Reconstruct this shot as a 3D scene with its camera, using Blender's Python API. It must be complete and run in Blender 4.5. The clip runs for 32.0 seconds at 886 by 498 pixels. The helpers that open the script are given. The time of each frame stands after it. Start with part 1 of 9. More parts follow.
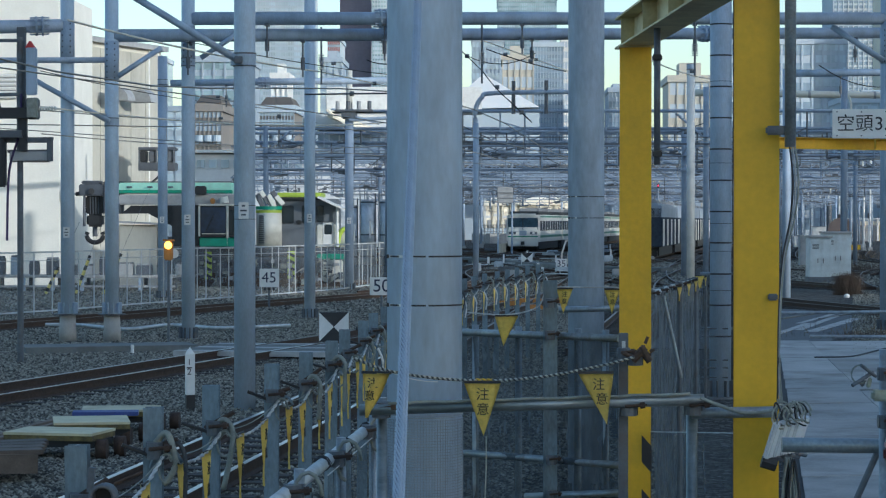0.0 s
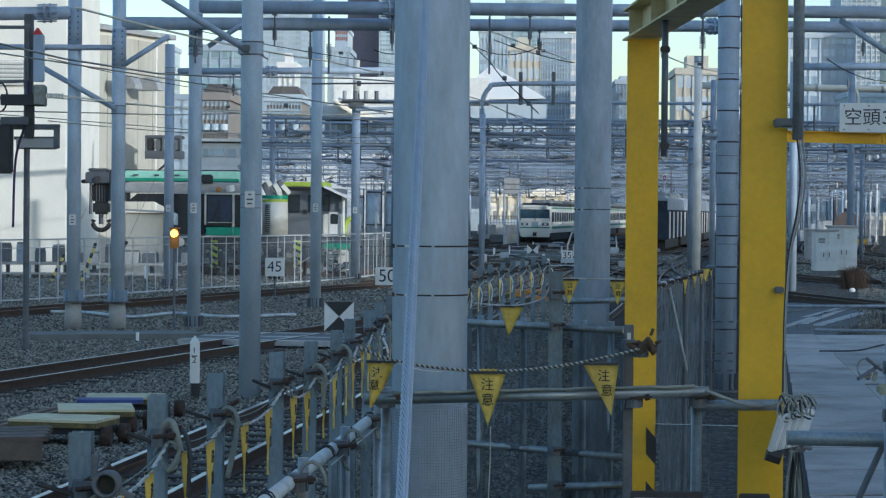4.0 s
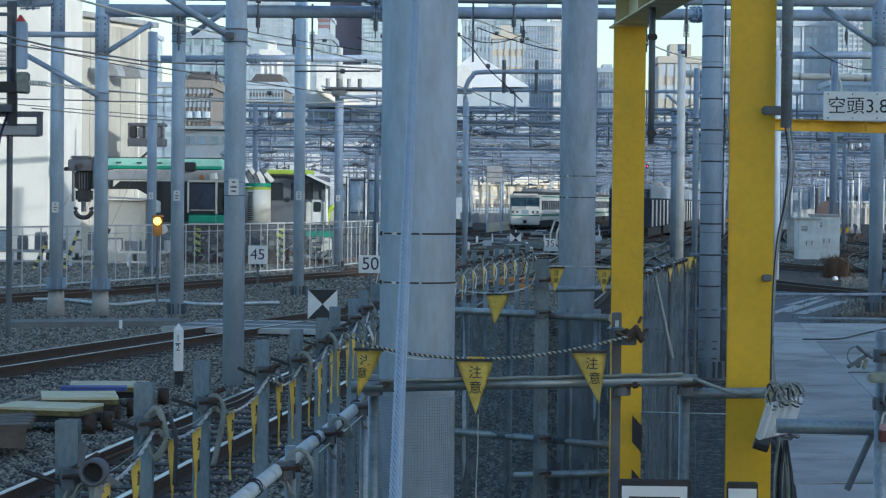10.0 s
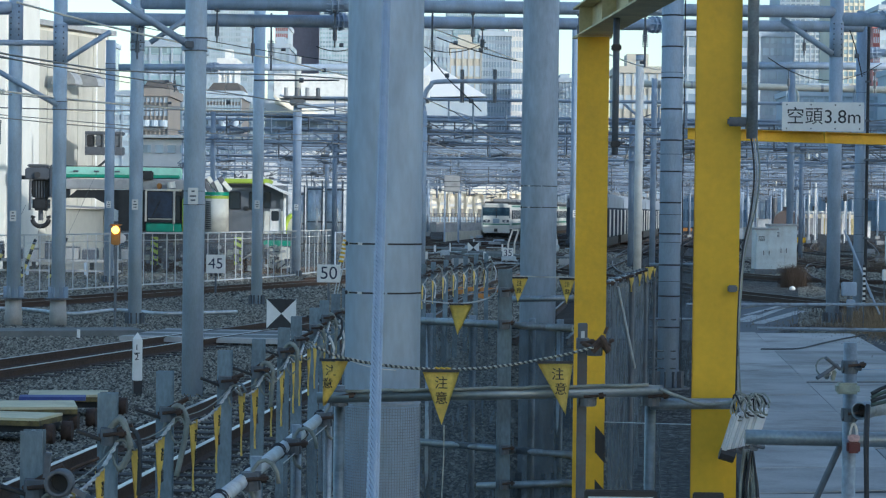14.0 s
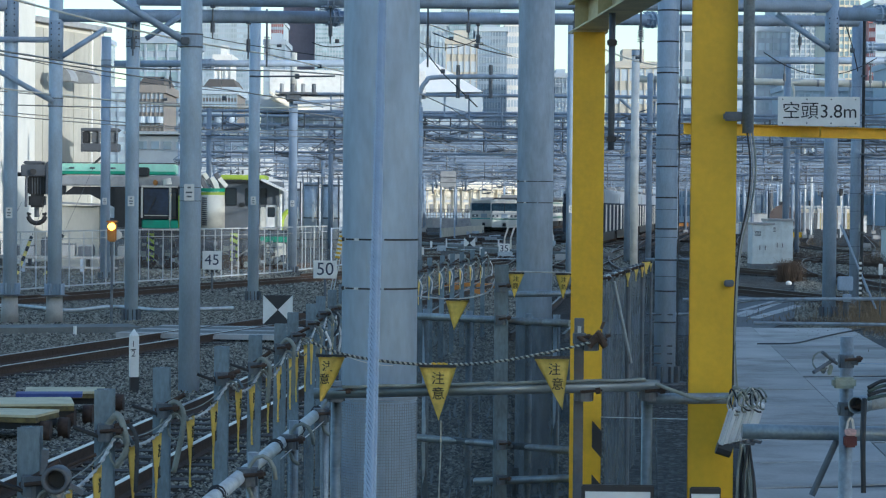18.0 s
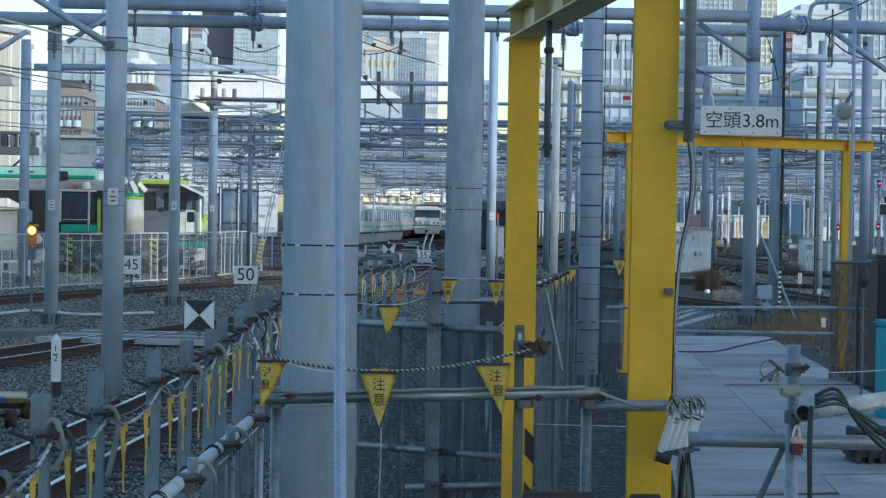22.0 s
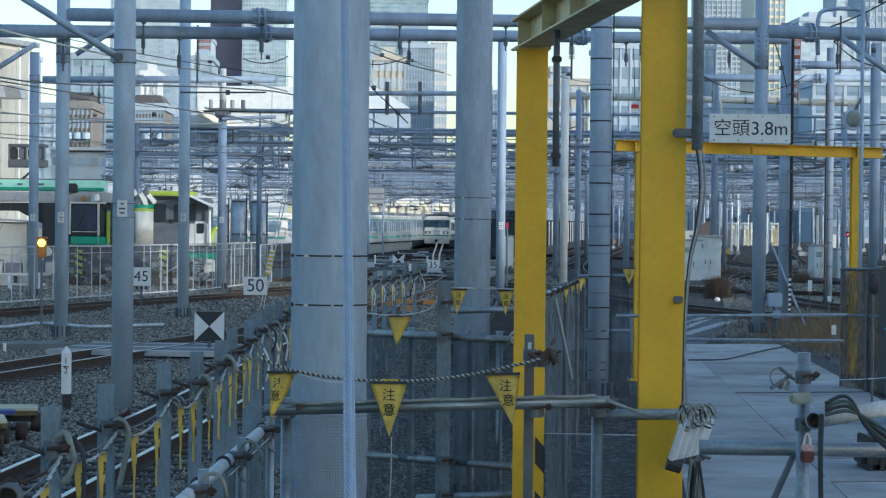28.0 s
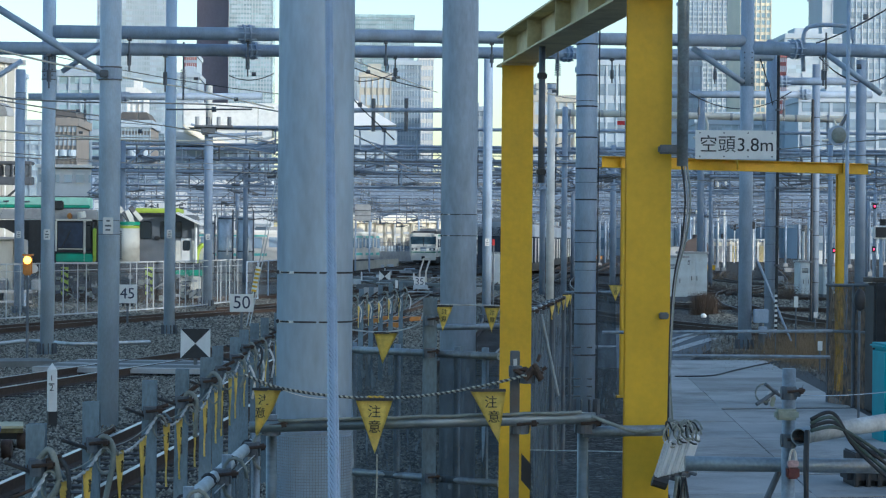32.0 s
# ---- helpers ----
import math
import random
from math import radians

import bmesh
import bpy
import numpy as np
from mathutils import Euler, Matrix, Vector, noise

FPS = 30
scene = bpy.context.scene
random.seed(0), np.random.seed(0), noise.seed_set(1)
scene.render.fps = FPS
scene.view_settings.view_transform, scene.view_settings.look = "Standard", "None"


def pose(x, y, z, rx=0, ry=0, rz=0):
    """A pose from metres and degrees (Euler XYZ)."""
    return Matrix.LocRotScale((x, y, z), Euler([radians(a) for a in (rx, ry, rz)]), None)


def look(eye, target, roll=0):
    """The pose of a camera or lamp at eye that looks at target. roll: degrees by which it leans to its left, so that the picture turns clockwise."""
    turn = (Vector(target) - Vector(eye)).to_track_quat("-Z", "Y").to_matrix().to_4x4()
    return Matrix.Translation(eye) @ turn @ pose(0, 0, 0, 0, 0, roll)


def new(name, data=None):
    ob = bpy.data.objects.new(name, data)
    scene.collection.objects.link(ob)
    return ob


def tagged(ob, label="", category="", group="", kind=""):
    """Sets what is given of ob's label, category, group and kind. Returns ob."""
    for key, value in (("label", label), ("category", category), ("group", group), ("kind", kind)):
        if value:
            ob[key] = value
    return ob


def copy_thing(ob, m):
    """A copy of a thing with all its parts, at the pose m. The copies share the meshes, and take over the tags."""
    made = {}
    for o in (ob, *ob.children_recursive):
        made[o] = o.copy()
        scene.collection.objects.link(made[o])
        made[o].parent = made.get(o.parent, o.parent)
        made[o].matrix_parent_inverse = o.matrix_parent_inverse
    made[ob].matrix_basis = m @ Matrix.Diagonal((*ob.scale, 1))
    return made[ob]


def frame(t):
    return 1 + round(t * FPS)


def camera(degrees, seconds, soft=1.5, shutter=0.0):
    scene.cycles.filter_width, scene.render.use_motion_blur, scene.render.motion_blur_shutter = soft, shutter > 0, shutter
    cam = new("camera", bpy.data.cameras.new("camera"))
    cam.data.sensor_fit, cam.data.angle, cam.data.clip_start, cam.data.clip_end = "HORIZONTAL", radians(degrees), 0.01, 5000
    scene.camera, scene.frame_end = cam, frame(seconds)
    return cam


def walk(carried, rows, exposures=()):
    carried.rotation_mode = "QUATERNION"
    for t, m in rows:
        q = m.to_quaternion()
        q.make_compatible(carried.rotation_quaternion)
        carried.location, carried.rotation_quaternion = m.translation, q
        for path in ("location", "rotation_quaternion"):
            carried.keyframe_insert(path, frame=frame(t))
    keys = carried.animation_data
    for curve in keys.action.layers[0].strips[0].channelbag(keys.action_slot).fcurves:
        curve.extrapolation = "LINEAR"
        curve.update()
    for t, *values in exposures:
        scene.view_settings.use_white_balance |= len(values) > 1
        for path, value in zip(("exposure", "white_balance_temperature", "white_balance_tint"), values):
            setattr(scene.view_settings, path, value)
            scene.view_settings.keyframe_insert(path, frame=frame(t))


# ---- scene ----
cam = camera(21.15, 32.0, 1.2)
PATH = [
    (0, (0.0756, 0.1120, 2.7552), (0.0297, 2.1113, 2.7317), 0.03),
    (0.5, (0.0749, 0.1130, 2.7496), (0.0277, 2.1123, 2.7280), 0.15),
    (1, (0.0792, 0.1320, 2.7521), (0.0297, 2.1312, 2.7275), 0.14),
    (1.5, (0.0776, 0.1220, 2.7498), (0.0280, 2.1212, 2.7245), 0.09),
    (2, (0.0780, 0.1310, 2.7528), (0.0287, 2.1302, 2.7249), 0.29),
    (2.5, (0.0755, 0.1640, 2.7508), (0.0261, 2.1632, 2.7200), 0.27),
    (3, (0.0733, 0.1230, 2.7514), (0.0238, 2.1222, 2.7208), 0.42),
    (3.5, (0.0750, 0.1230, 2.7519), (0.0234, 2.1221, 2.7205), 0.52),
    (5.5, (0.0723, 0.1330, 2.7511), (0.0258, 2.1322, 2.7206), 0.51),
    (6, (0.0719, 0.1240, 2.7516), (0.0261, 2.1233, 2.7226), 0.49),
    (6.5, (0.0722, 0.1180, 2.7533), (0.0282, 2.1173, 2.7260), 0.37),
    (7, (0.0723, 0.1330, 2.7506), (0.0293, 2.1324, 2.7244), 0.41),
    (7.5, (0.0701, 0.1300, 2.7509), (0.0271, 2.1293, 2.7220), 0.52),
    (8, (0.0699, 0.1380, 2.7494), (0.0256, 2.1372, 2.7157), 0.61),
    (8.5, (0.0702, 0.1220, 2.7494), (0.0259, 2.1212, 2.7120), 0.65),
    (9, (0.0699, 0.1230, 2.7483), (0.0249, 2.1221, 2.7081), 0.60),
    (9.5, (0.0687, 0.1330, 2.7474), (0.0263, 2.1321, 2.7047), 0.72),
    (10, (0.0513, 0.1490, 2.7487), (0.0154, 2.1482, 2.7074), 0.59),
    (10.5, (0.0298, 0.1570, 2.7499), (0.0003, 2.1563, 2.7080), 0.57),
    (11, (0.0162, 0.1850, 2.7532), (-0.0029, 2.1846, 2.7157), 0.41),
    (11.5, (0.0107, 0.1550, 2.7534), (-0.0030, 2.1546, 2.7139), 0.54),
    (12, (0.0106, 0.1610, 2.7526), (0.0042, 2.1605, 2.7103), 0.61),
    (12.5, (0.0115, 0.1650, 2.7523), (0.0084, 2.1646, 2.7114), 0.64),
    (13, (0.0126, 0.1620, 2.7526), (0.0129, 2.1616, 2.7141), 0.64),
    (13.5, (0.0134, 0.1610, 2.7527), (0.0136, 2.1607, 2.7168), 0.71),
    (14, (0.0124, 0.1610, 2.7528), (0.0125, 2.1607, 2.7197), 0.70),
    (14.5, (0.0131, 0.1560, 2.7537), (0.0134, 2.1558, 2.7232), 0.63),
    (16.5, (0.0114, 0.1720, 2.7519), (0.0157, 2.1717, 2.7181), 0.61),
    (17, (0.0140, 0.1650, 2.7551), (0.0195, 2.1647, 2.7206), 0.54),
    (17.5, (0.0123, 0.1620, 2.7515), (0.0176, 2.1617, 2.7160), 0.62),
    (18, (0.0117, 0.1590, 2.7519), (0.0150, 2.1587, 2.7152), 0.54),
    (18.5, (0.0114, 0.1600, 2.7516), (0.0146, 2.1597, 2.7154), 0.61),
    (19, (0.0099, 0.1580, 2.7531), (0.0153, 2.1577, 2.7170), 0.50),
    (19.5, (-0.0068, 0.1700, 2.7549), (0.0159, 2.1696, 2.7205), 0.76),
    (20, (-0.0414, 0.1710, 2.7520), (0.0118, 2.1700, 2.7178), 0.81),
    (20.5, (-0.0740, 0.1650, 2.7538), (-0.0012, 2.1634, 2.7211), 0.68),
    (21, (-0.0881, 0.1640, 2.7506), (-0.0105, 2.1622, 2.7183), 0.75),
    (21.5, (-0.0934, 0.1540, 2.7502), (-0.0180, 2.1523, 2.7194), 0.73),
    (22, (-0.0934, 0.1580, 2.7500), (-0.0205, 2.1564, 2.7197), 0.97),
    (22.5, (-0.0975, 0.1550, 2.7491), (-0.0259, 2.1535, 2.7212), 1.03),
    (23, (-0.0967, 0.1640, 2.7494), (-0.0213, 2.1624, 2.7254), 0.99),
    (23.5, (-0.0911, 0.1540, 2.7508), (-0.0179, 2.1525, 2.7284), 0.93),
    (24, (-0.0903, 0.1670, 2.7512), (-0.0164, 2.1655, 2.7303), 0.80),
    (24.5, (-0.0918, 0.1670, 2.7511), (-0.0222, 2.1657, 2.7302), 0.80),
    (25, (-0.0946, 0.1630, 2.7501), (-0.0247, 2.1616, 2.7260), 0.88),
    (25.5, (-0.0954, 0.1570, 2.7494), (-0.0257, 2.1557, 2.7280), 0.89),
    (27.5, (-0.0909, 0.1580, 2.7498), (-0.0240, 2.1568, 2.7273), 0.58),
    (28, (-0.0909, 0.1620, 2.7501), (-0.0262, 2.1608, 2.7279), 0.58),
    (28.5, (-0.0916, 0.1540, 2.7493), (-0.0246, 2.1528, 2.7304), 0.64),
    (29, (-0.0925, 0.1580, 2.7504), (-0.0244, 2.1568, 2.7348), 0.85),
    (29.5, (-0.0922, 0.1550, 2.7514), (-0.0216, 2.1537, 2.7370), 0.77),
    (30, (-0.0901, 0.1630, 2.7533), (-0.0154, 2.1615, 2.7383), 0.63),
    (30.5, (-0.0897, 0.1560, 2.7513), (-0.0175, 2.1547, 2.7389), 0.43),
    (31, (-0.0893, 0.1650, 2.7504), (-0.0131, 2.1635, 2.7360), 0.44),
    (31.5, (-0.0858, 0.1720, 2.7504), (-0.0059, 2.1704, 2.7377), 0.43),
    (32, (-0.0854, 0.1700, 2.7492), (-0.0095, 2.1685, 2.7412), 0.50),
]
walk(cam, [(t, look(eye, target, roll)) for t, eye, target, roll in PATH], [(0, 0.13, 5350, 6), (8, 0.2, 5330, 6), (12, 0.31, 5330, 6), (20, 0.34, 5330, 6), (32, 0.31, 5330, 6)])

# ---- daylight ----
SUN = Vector((0.76, -0.64, 0.19)).normalized()
world = bpy.data.worlds.new("world")
scene.world = world
world.use_nodes = True
wn = world.node_tree.nodes
sky = wn.new("ShaderNodeTexSky")
sky.sky_type = "NISHITA"
sky.sun_disc = False
sky.sun_elevation = math.asin(SUN.z)
sky.sun_rotation = math.atan2(SUN.x, SUN.y)
sky.air_density = 1.0
sky.dust_density = 1.0
sky.ozone_density = 1.1
wn["Background"].inputs["Strength"].default_value = 0.21
world.node_tree.links.new(sky.outputs["Color"], wn["Background"].inputs["Color"])
sun_data = bpy.data.lights.new("sun", "SUN")
sun_data.energy = 2.45
sun_data.angle = radians(0.5)
sun_data.color = (1.0, 0.88, 0.72)
sun = new("sun", sun_data)
sun.matrix_world = look(SUN * 50, (0, 0, 0))



# ---- materials ----
def mat(name, col, rough=0.6, metal=0.0, var=0.25, scale=6.0, fine=60.0, bump=0.15, dirt=None, dirt_amount=0.35, per=0.0, stretch=(1, 1, 1)):
    """A surface with large stains, fine grain and relief, in metres; per: how much whole pieces differ."""
    m = bpy.data.materials.new(name)
    m.use_nodes = True
    n, l = m.node_tree.nodes, m.node_tree.links
    b = n["Principled BSDF"]
    tc = n.new("ShaderNodeTexCoord")
    mp = n.new("ShaderNodeMapping")
    mp.inputs["Scale"].default_value = stretch
    l.new(tc.outputs["Object"], mp.inputs["Vector"])
    big, small = n.new("ShaderNodeTexNoise"), n.new("ShaderNodeTexNoise")
    big.inputs["Scale"].default_value, big.inputs["Detail"].default_value = scale, 6
    small.inputs["Scale"].default_value, small.inputs["Detail"].default_value = fine, 4
    for t in (big, small):
        l.new(mp.outputs["Vector"], t.inputs["Vector"])
    ramp = n.new("ShaderNodeValToRGB")
    ramp.color_ramp.elements[0].position, ramp.color_ramp.elements[1].position = 0.3, 0.7
    lo = [c * (1 - var) for c in col]
    hi = [min(1, c * (1 + var * 0.6)) for c in col]
    ramp.color_ramp.elements[0].color, ramp.color_ramp.elements[1].color = (*lo, 1), (*hi, 1)
    add = n.new("ShaderNodeMath")
    add.operation = "MULTIPLY_ADD"
    l.new(small.outputs["Fac"], add.inputs[0])
    add.inputs[1].default_value = 0.45
    half = n.new("ShaderNodeMath")
    half.operation = "MULTIPLY_ADD"
    l.new(big.outputs["Fac"], half.inputs[0])
    half.inputs[1].default_value, half.inputs[2].default_value = 0.9, -0.17
    l.new(half.outputs[0], add.inputs[2])
    l.new(add.outputs[0], ramp.inputs["Fac"])
    out = ramp.outputs["Color"]
    if dirt:
        dn = n.new("ShaderNodeTexNoise")
        dn.inputs["Scale"].default_value, dn.inputs["Detail"].default_value = scale * 0.6, 8
        dn.inputs["Roughness"].default_value = 0.7
        l.new(mp.outputs["Vector"], dn.inputs["Vector"])
        dr = n.new("ShaderNodeValToRGB")
        dr.color_ramp.elements[0].position, dr.color_ramp.elements[1].position = 0.5, 0.72
        dr.color_ramp.elements[1].color = (dirt_amount * 2, dirt_amount * 2, dirt_amount * 2, 1)
        l.new(dn.outputs["Fac"], dr.inputs["Fac"])
        mx = n.new("ShaderNodeMix")
        mx.data_type = "RGBA"
        l.new(dr.outputs["Color"], mx.inputs["Factor"])
        l.new(out, mx.inputs["A"])
        mx.inputs["B"].default_value = (*dirt, 1)
        out = mx.outputs["Result"]
    if per:
        info = n.new("ShaderNodeObjectInfo")
        hs = n.new("ShaderNodeHueSaturation")
        rng = n.new("ShaderNodeMath")
        rng.operation = "MULTIPLY_ADD"
        rng.inputs[1].default_value, rng.inputs[2].default_value = per * 2, 1 - per
        l.new(info.outputs["Random"], rng.inputs[0])
        l.new(rng.outputs[0], hs.inputs["Value"])
        l.new(out, hs.inputs["Color"])
        out = hs.outputs["Color"]
    l.new(out, b.inputs["Base Color"])
    b.inputs["Roughness"].default_value, b.inputs["Metallic"].default_value = rough, metal
    if bump:
        bp = n.new("ShaderNodeBump")
        bp.inputs["Strength"].default_value, bp.inputs["Distance"].default_value = bump, 0.01
        l.new(add.outputs[0], bp.inputs["Height"])
        l.new(bp.outputs["Normal"], b.inputs["Normal"])
    return m


def glow(name, col, strength):
    m = bpy.data.materials.new(name)
    m.use_nodes = True
    b = m.node_tree.nodes["Principled BSDF"]
    b.inputs["Base Color"].default_value = (*col, 1)
    b.inputs["Emission Color"].default_value = (*col, 1)
    b.inputs["Emission Strength"].default_value = strength
    return m


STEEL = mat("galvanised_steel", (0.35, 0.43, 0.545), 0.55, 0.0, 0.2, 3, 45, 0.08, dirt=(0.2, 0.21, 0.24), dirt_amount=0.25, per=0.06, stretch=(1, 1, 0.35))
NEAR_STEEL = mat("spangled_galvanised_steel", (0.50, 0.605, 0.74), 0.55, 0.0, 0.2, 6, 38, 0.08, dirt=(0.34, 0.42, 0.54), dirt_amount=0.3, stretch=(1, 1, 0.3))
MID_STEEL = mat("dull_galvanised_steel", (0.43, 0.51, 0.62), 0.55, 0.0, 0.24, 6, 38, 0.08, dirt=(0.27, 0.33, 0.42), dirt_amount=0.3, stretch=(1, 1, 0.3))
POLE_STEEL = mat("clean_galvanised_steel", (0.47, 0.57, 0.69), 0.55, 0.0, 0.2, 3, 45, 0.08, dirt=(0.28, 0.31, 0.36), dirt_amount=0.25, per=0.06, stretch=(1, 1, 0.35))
# darker, bluer steel: shade put into the colour of gantries and some poles
LATTICE = mat("dimmed_galvanised_steel", (0.26, 0.32, 0.41), 0.6, 0.0, 0.2, 2, 30, 0.0, per=0.15)
STEEL_DARK = mat("weathered_steel", (0.13, 0.145, 0.165), 0.6, 0.2, 0.25, 8, 60, 0.15, dirt=(0.12, 0.09, 0.07), per=0.08)
PIPE = mat("scaffold_pipe", (0.30, 0.335, 0.36), 0.45, 0.5, 0.3, 10, 80, 0.12, dirt=(0.16, 0.13, 0.1), per=0.06)
YELLOW = mat("yellow_paint", (0.74, 0.44, 0.01), 0.5, 0, 0.14, 3, 30, 0.12, dirt=(0.36, 0.24, 0.03), dirt_amount=0.2)
YELLOW_PALE = mat("faded_yellow_paint", (0.62, 0.52, 0.27), 0.6, 0, 0.2, 5, 50, 0.1, dirt=(0.3, 0.2, 0.1))
WHITE = mat("white_paint", (0.78, 0.78, 0.76), 0.5, 0, 0.08, 3, 40, 0.05, dirt=(0.5, 0.49, 0.46), dirt_amount=0.2)
BLACK = mat("black_paint", (0.025, 0.026, 0.03), 0.5, 0, 0.3, 6, 60, 0.1)
RUBBER = mat("black_rubber", (0.03, 0.032, 0.036), 0.65, 0, 0.3, 12, 80, 0.1)
RUST = mat("rusted_steel", (0.066, 0.042, 0.030), 0.8, 0.1, 0.4, 14, 90, 0.3)
WORN_RAIL = mat("worn_rail", (0.17, 0.16, 0.145), 0.5, 0.5, 0.25, 10, 80, 0.05)
USED_RAIL = mat("used_rail", (0.48, 0.47, 0.45), 0.35, 0.7, 0.2, 10, 80, 0.05)
RAIL_TOP = mat("polished_rail", (0.5, 0.5, 0.5), 0.28, 0.9, 0.15, 10, 80, 0.05)
BALLAST = mat("ballast", (0.09, 0.087, 0.08), 0.95, 0, 0.5, 1.2, 30, 0.6, dirt=(0.075, 0.06, 0.048), dirt_amount=0.35)
nt, lk = BALLAST.node_tree.nodes, BALLAST.node_tree.links
stones = nt.new("ShaderNodeTexVoronoi")
stones.inputs["Scale"].default_value = 10.0
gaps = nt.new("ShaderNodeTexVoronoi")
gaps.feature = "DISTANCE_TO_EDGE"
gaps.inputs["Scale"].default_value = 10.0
where = nt.new("ShaderNodeTexCoord")
for v in (stones, gaps):
    lk.new(where.outputs["Object"], v.inputs["Vector"])
bs = nt["Principled BSDF"]
base = bs.inputs["Base Color"].links[0].from_socket
grey = nt.new("ShaderNodeSeparateColor")
lk.new(stones.outputs["Color"], grey.inputs["Color"])
lift = nt.new("ShaderNodeMath")
lift.operation = "MULTIPLY_ADD"
lift.inputs[1].default_value, lift.inputs[2].default_value = 2.0, 0.2
lk.new(grey.outputs["Red"], lift.inputs[0])
# stones darken towards their edges: shade between them put into the colour
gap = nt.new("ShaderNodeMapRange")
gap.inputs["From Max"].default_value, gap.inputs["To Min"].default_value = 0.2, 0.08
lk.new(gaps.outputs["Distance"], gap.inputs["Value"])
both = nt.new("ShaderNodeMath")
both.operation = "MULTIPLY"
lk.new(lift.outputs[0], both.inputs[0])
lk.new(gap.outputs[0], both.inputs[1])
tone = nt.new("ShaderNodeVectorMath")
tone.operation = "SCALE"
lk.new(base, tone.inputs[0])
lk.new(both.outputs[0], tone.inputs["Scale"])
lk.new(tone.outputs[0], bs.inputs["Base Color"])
lump = nt.new("ShaderNodeBump")
lump.inputs["Strength"].default_value, lump.inputs["Distance"].default_value = 1.0, 0.04
lk.new(gap.outputs[0], lump.inputs["Height"])
lk.new(lump.outputs["Normal"], bs.inputs["Normal"])
SLEEPER = mat("sleeper", (0.06, 0.055, 0.05), 0.9, 0, 0.35, 8, 60, 0.3, per=0.2)
CONCRETE = mat("concrete", (0.42, 0.42, 0.41), 0.85, 0, 0.18, 2.5, 40, 0.2, dirt=(0.2, 0.2, 0.19), dirt_amount=0.3, per=0.06)
CREAM = mat("cream_panel", (0.70, 0.68, 0.60), 0.75, 0, 0.08, 0.7, 12, 0.05, dirt=(0.45, 0.42, 0.37), dirt_amount=0.25)
GREEN = mat("green_paint", (0.03, 0.36, 0.22), 0.4, 0, 0.15, 3, 30, 0.05, dirt=(0.05, 0.2, 0.14))
TANK_GREY = mat("blue_grey_case", (0.3, 0.36, 0.42), 0.5, 0, 0.2, 3, 30, 0.05)
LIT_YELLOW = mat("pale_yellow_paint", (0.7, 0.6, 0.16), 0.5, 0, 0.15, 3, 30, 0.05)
LIME = mat("lime_paint", (0.42, 0.55, 0.06), 0.45, 0, 0.15, 3, 30, 0.05)
ORANGE = mat("orange_paint", (0.46, 0.2, 0.04), 0.5, 0, 0.2, 6, 40, 0.1)
GREY_PAINT = mat("grey_paint", (0.38, 0.39, 0.40), 0.5, 0, 0.12, 3, 40, 0.05, dirt=(0.2, 0.2, 0.2))
GLASS_DARK = mat("dark_window_glass", (0.014, 0.024, 0.036), 0.25, 0, 0.2, 1, 5, 0.0)
HOSE = mat("grey_green_hose", (0.27, 0.29, 0.26), 0.7, 0, 0.25, 12, 90, 0.2, dirt=(0.14, 0.13, 0.1))
BLUE = mat("blue_tarpaulin", (0.05, 0.075, 0.26), 0.6, 0, 0.2, 6, 40, 0.2)
TEAL = mat("teal_paint", (0.02, 0.36, 0.42), 0.5, 0, 0.15, 4, 40, 0.08)


# ---- building blocks ----
def tube(bm, p, q, r, n=10, r2=None, caps=True):
    p, q = Vector(p), Vector(q)
    d = q - p
    if d.length < 1e-6:
        return
    m = Matrix.Translation((p + q) / 2) @ d.to_track_quat("Z", "Y").to_matrix().to_4x4()
    bmesh.ops.create_cone(bm, cap_ends=caps, segments=n, radius1=r, radius2=r if r2 is None else r2, depth=d.length, matrix=m)


def path_tube(bm, pts, r, n=6):
    """A bent tube of one skin through the points."""
    pts = [Vector(p) for p in pts]
    rings = []
    for i, p in enumerate(pts):
        d = (pts[min(i + 1, len(pts) - 1)] - pts[max(i - 1, 0)]).normalized()
        q = d.to_track_quat("Z", "Y")
        rings.append([bm.verts.new(p + q @ Vector((r * math.cos(2 * math.pi * k / n), r * math.sin(2 * math.pi * k / n), 0))) for k in range(n)])
    for a, b in zip(rings, rings[1:]):
        for k in range(n):
            bm.faces.new((a[k], a[(k + 1) % n], b[(k + 1) % n], b[k]))
    bm.faces.new(rings[0][::-1])
    bm.faces.new(rings[-1])


def sag(p, q, drop, n=10):
    p, q = Vector(p), Vector(q)
    return [p.lerp(q, i / n) - Vector((0, 0, drop * 4 * (i / n) * (1 - i / n))) for i in range(n + 1)]


def box(bm, c, s, rz=0.0, rx=0.0, ry=0.0, bevel=0.0):
    m = pose(*c, rx, ry, rz) @ Matrix.Diagonal((*s, 1))
    made = bmesh.ops.create_cube(bm, size=1, matrix=m)["verts"]
    if bevel:
        edges = list({e for v in made for e in v.link_edges})
        bmesh.ops.bevel(bm, geom=edges, offset=bevel, segments=2, affect="EDGES", clamp_overlap=True)


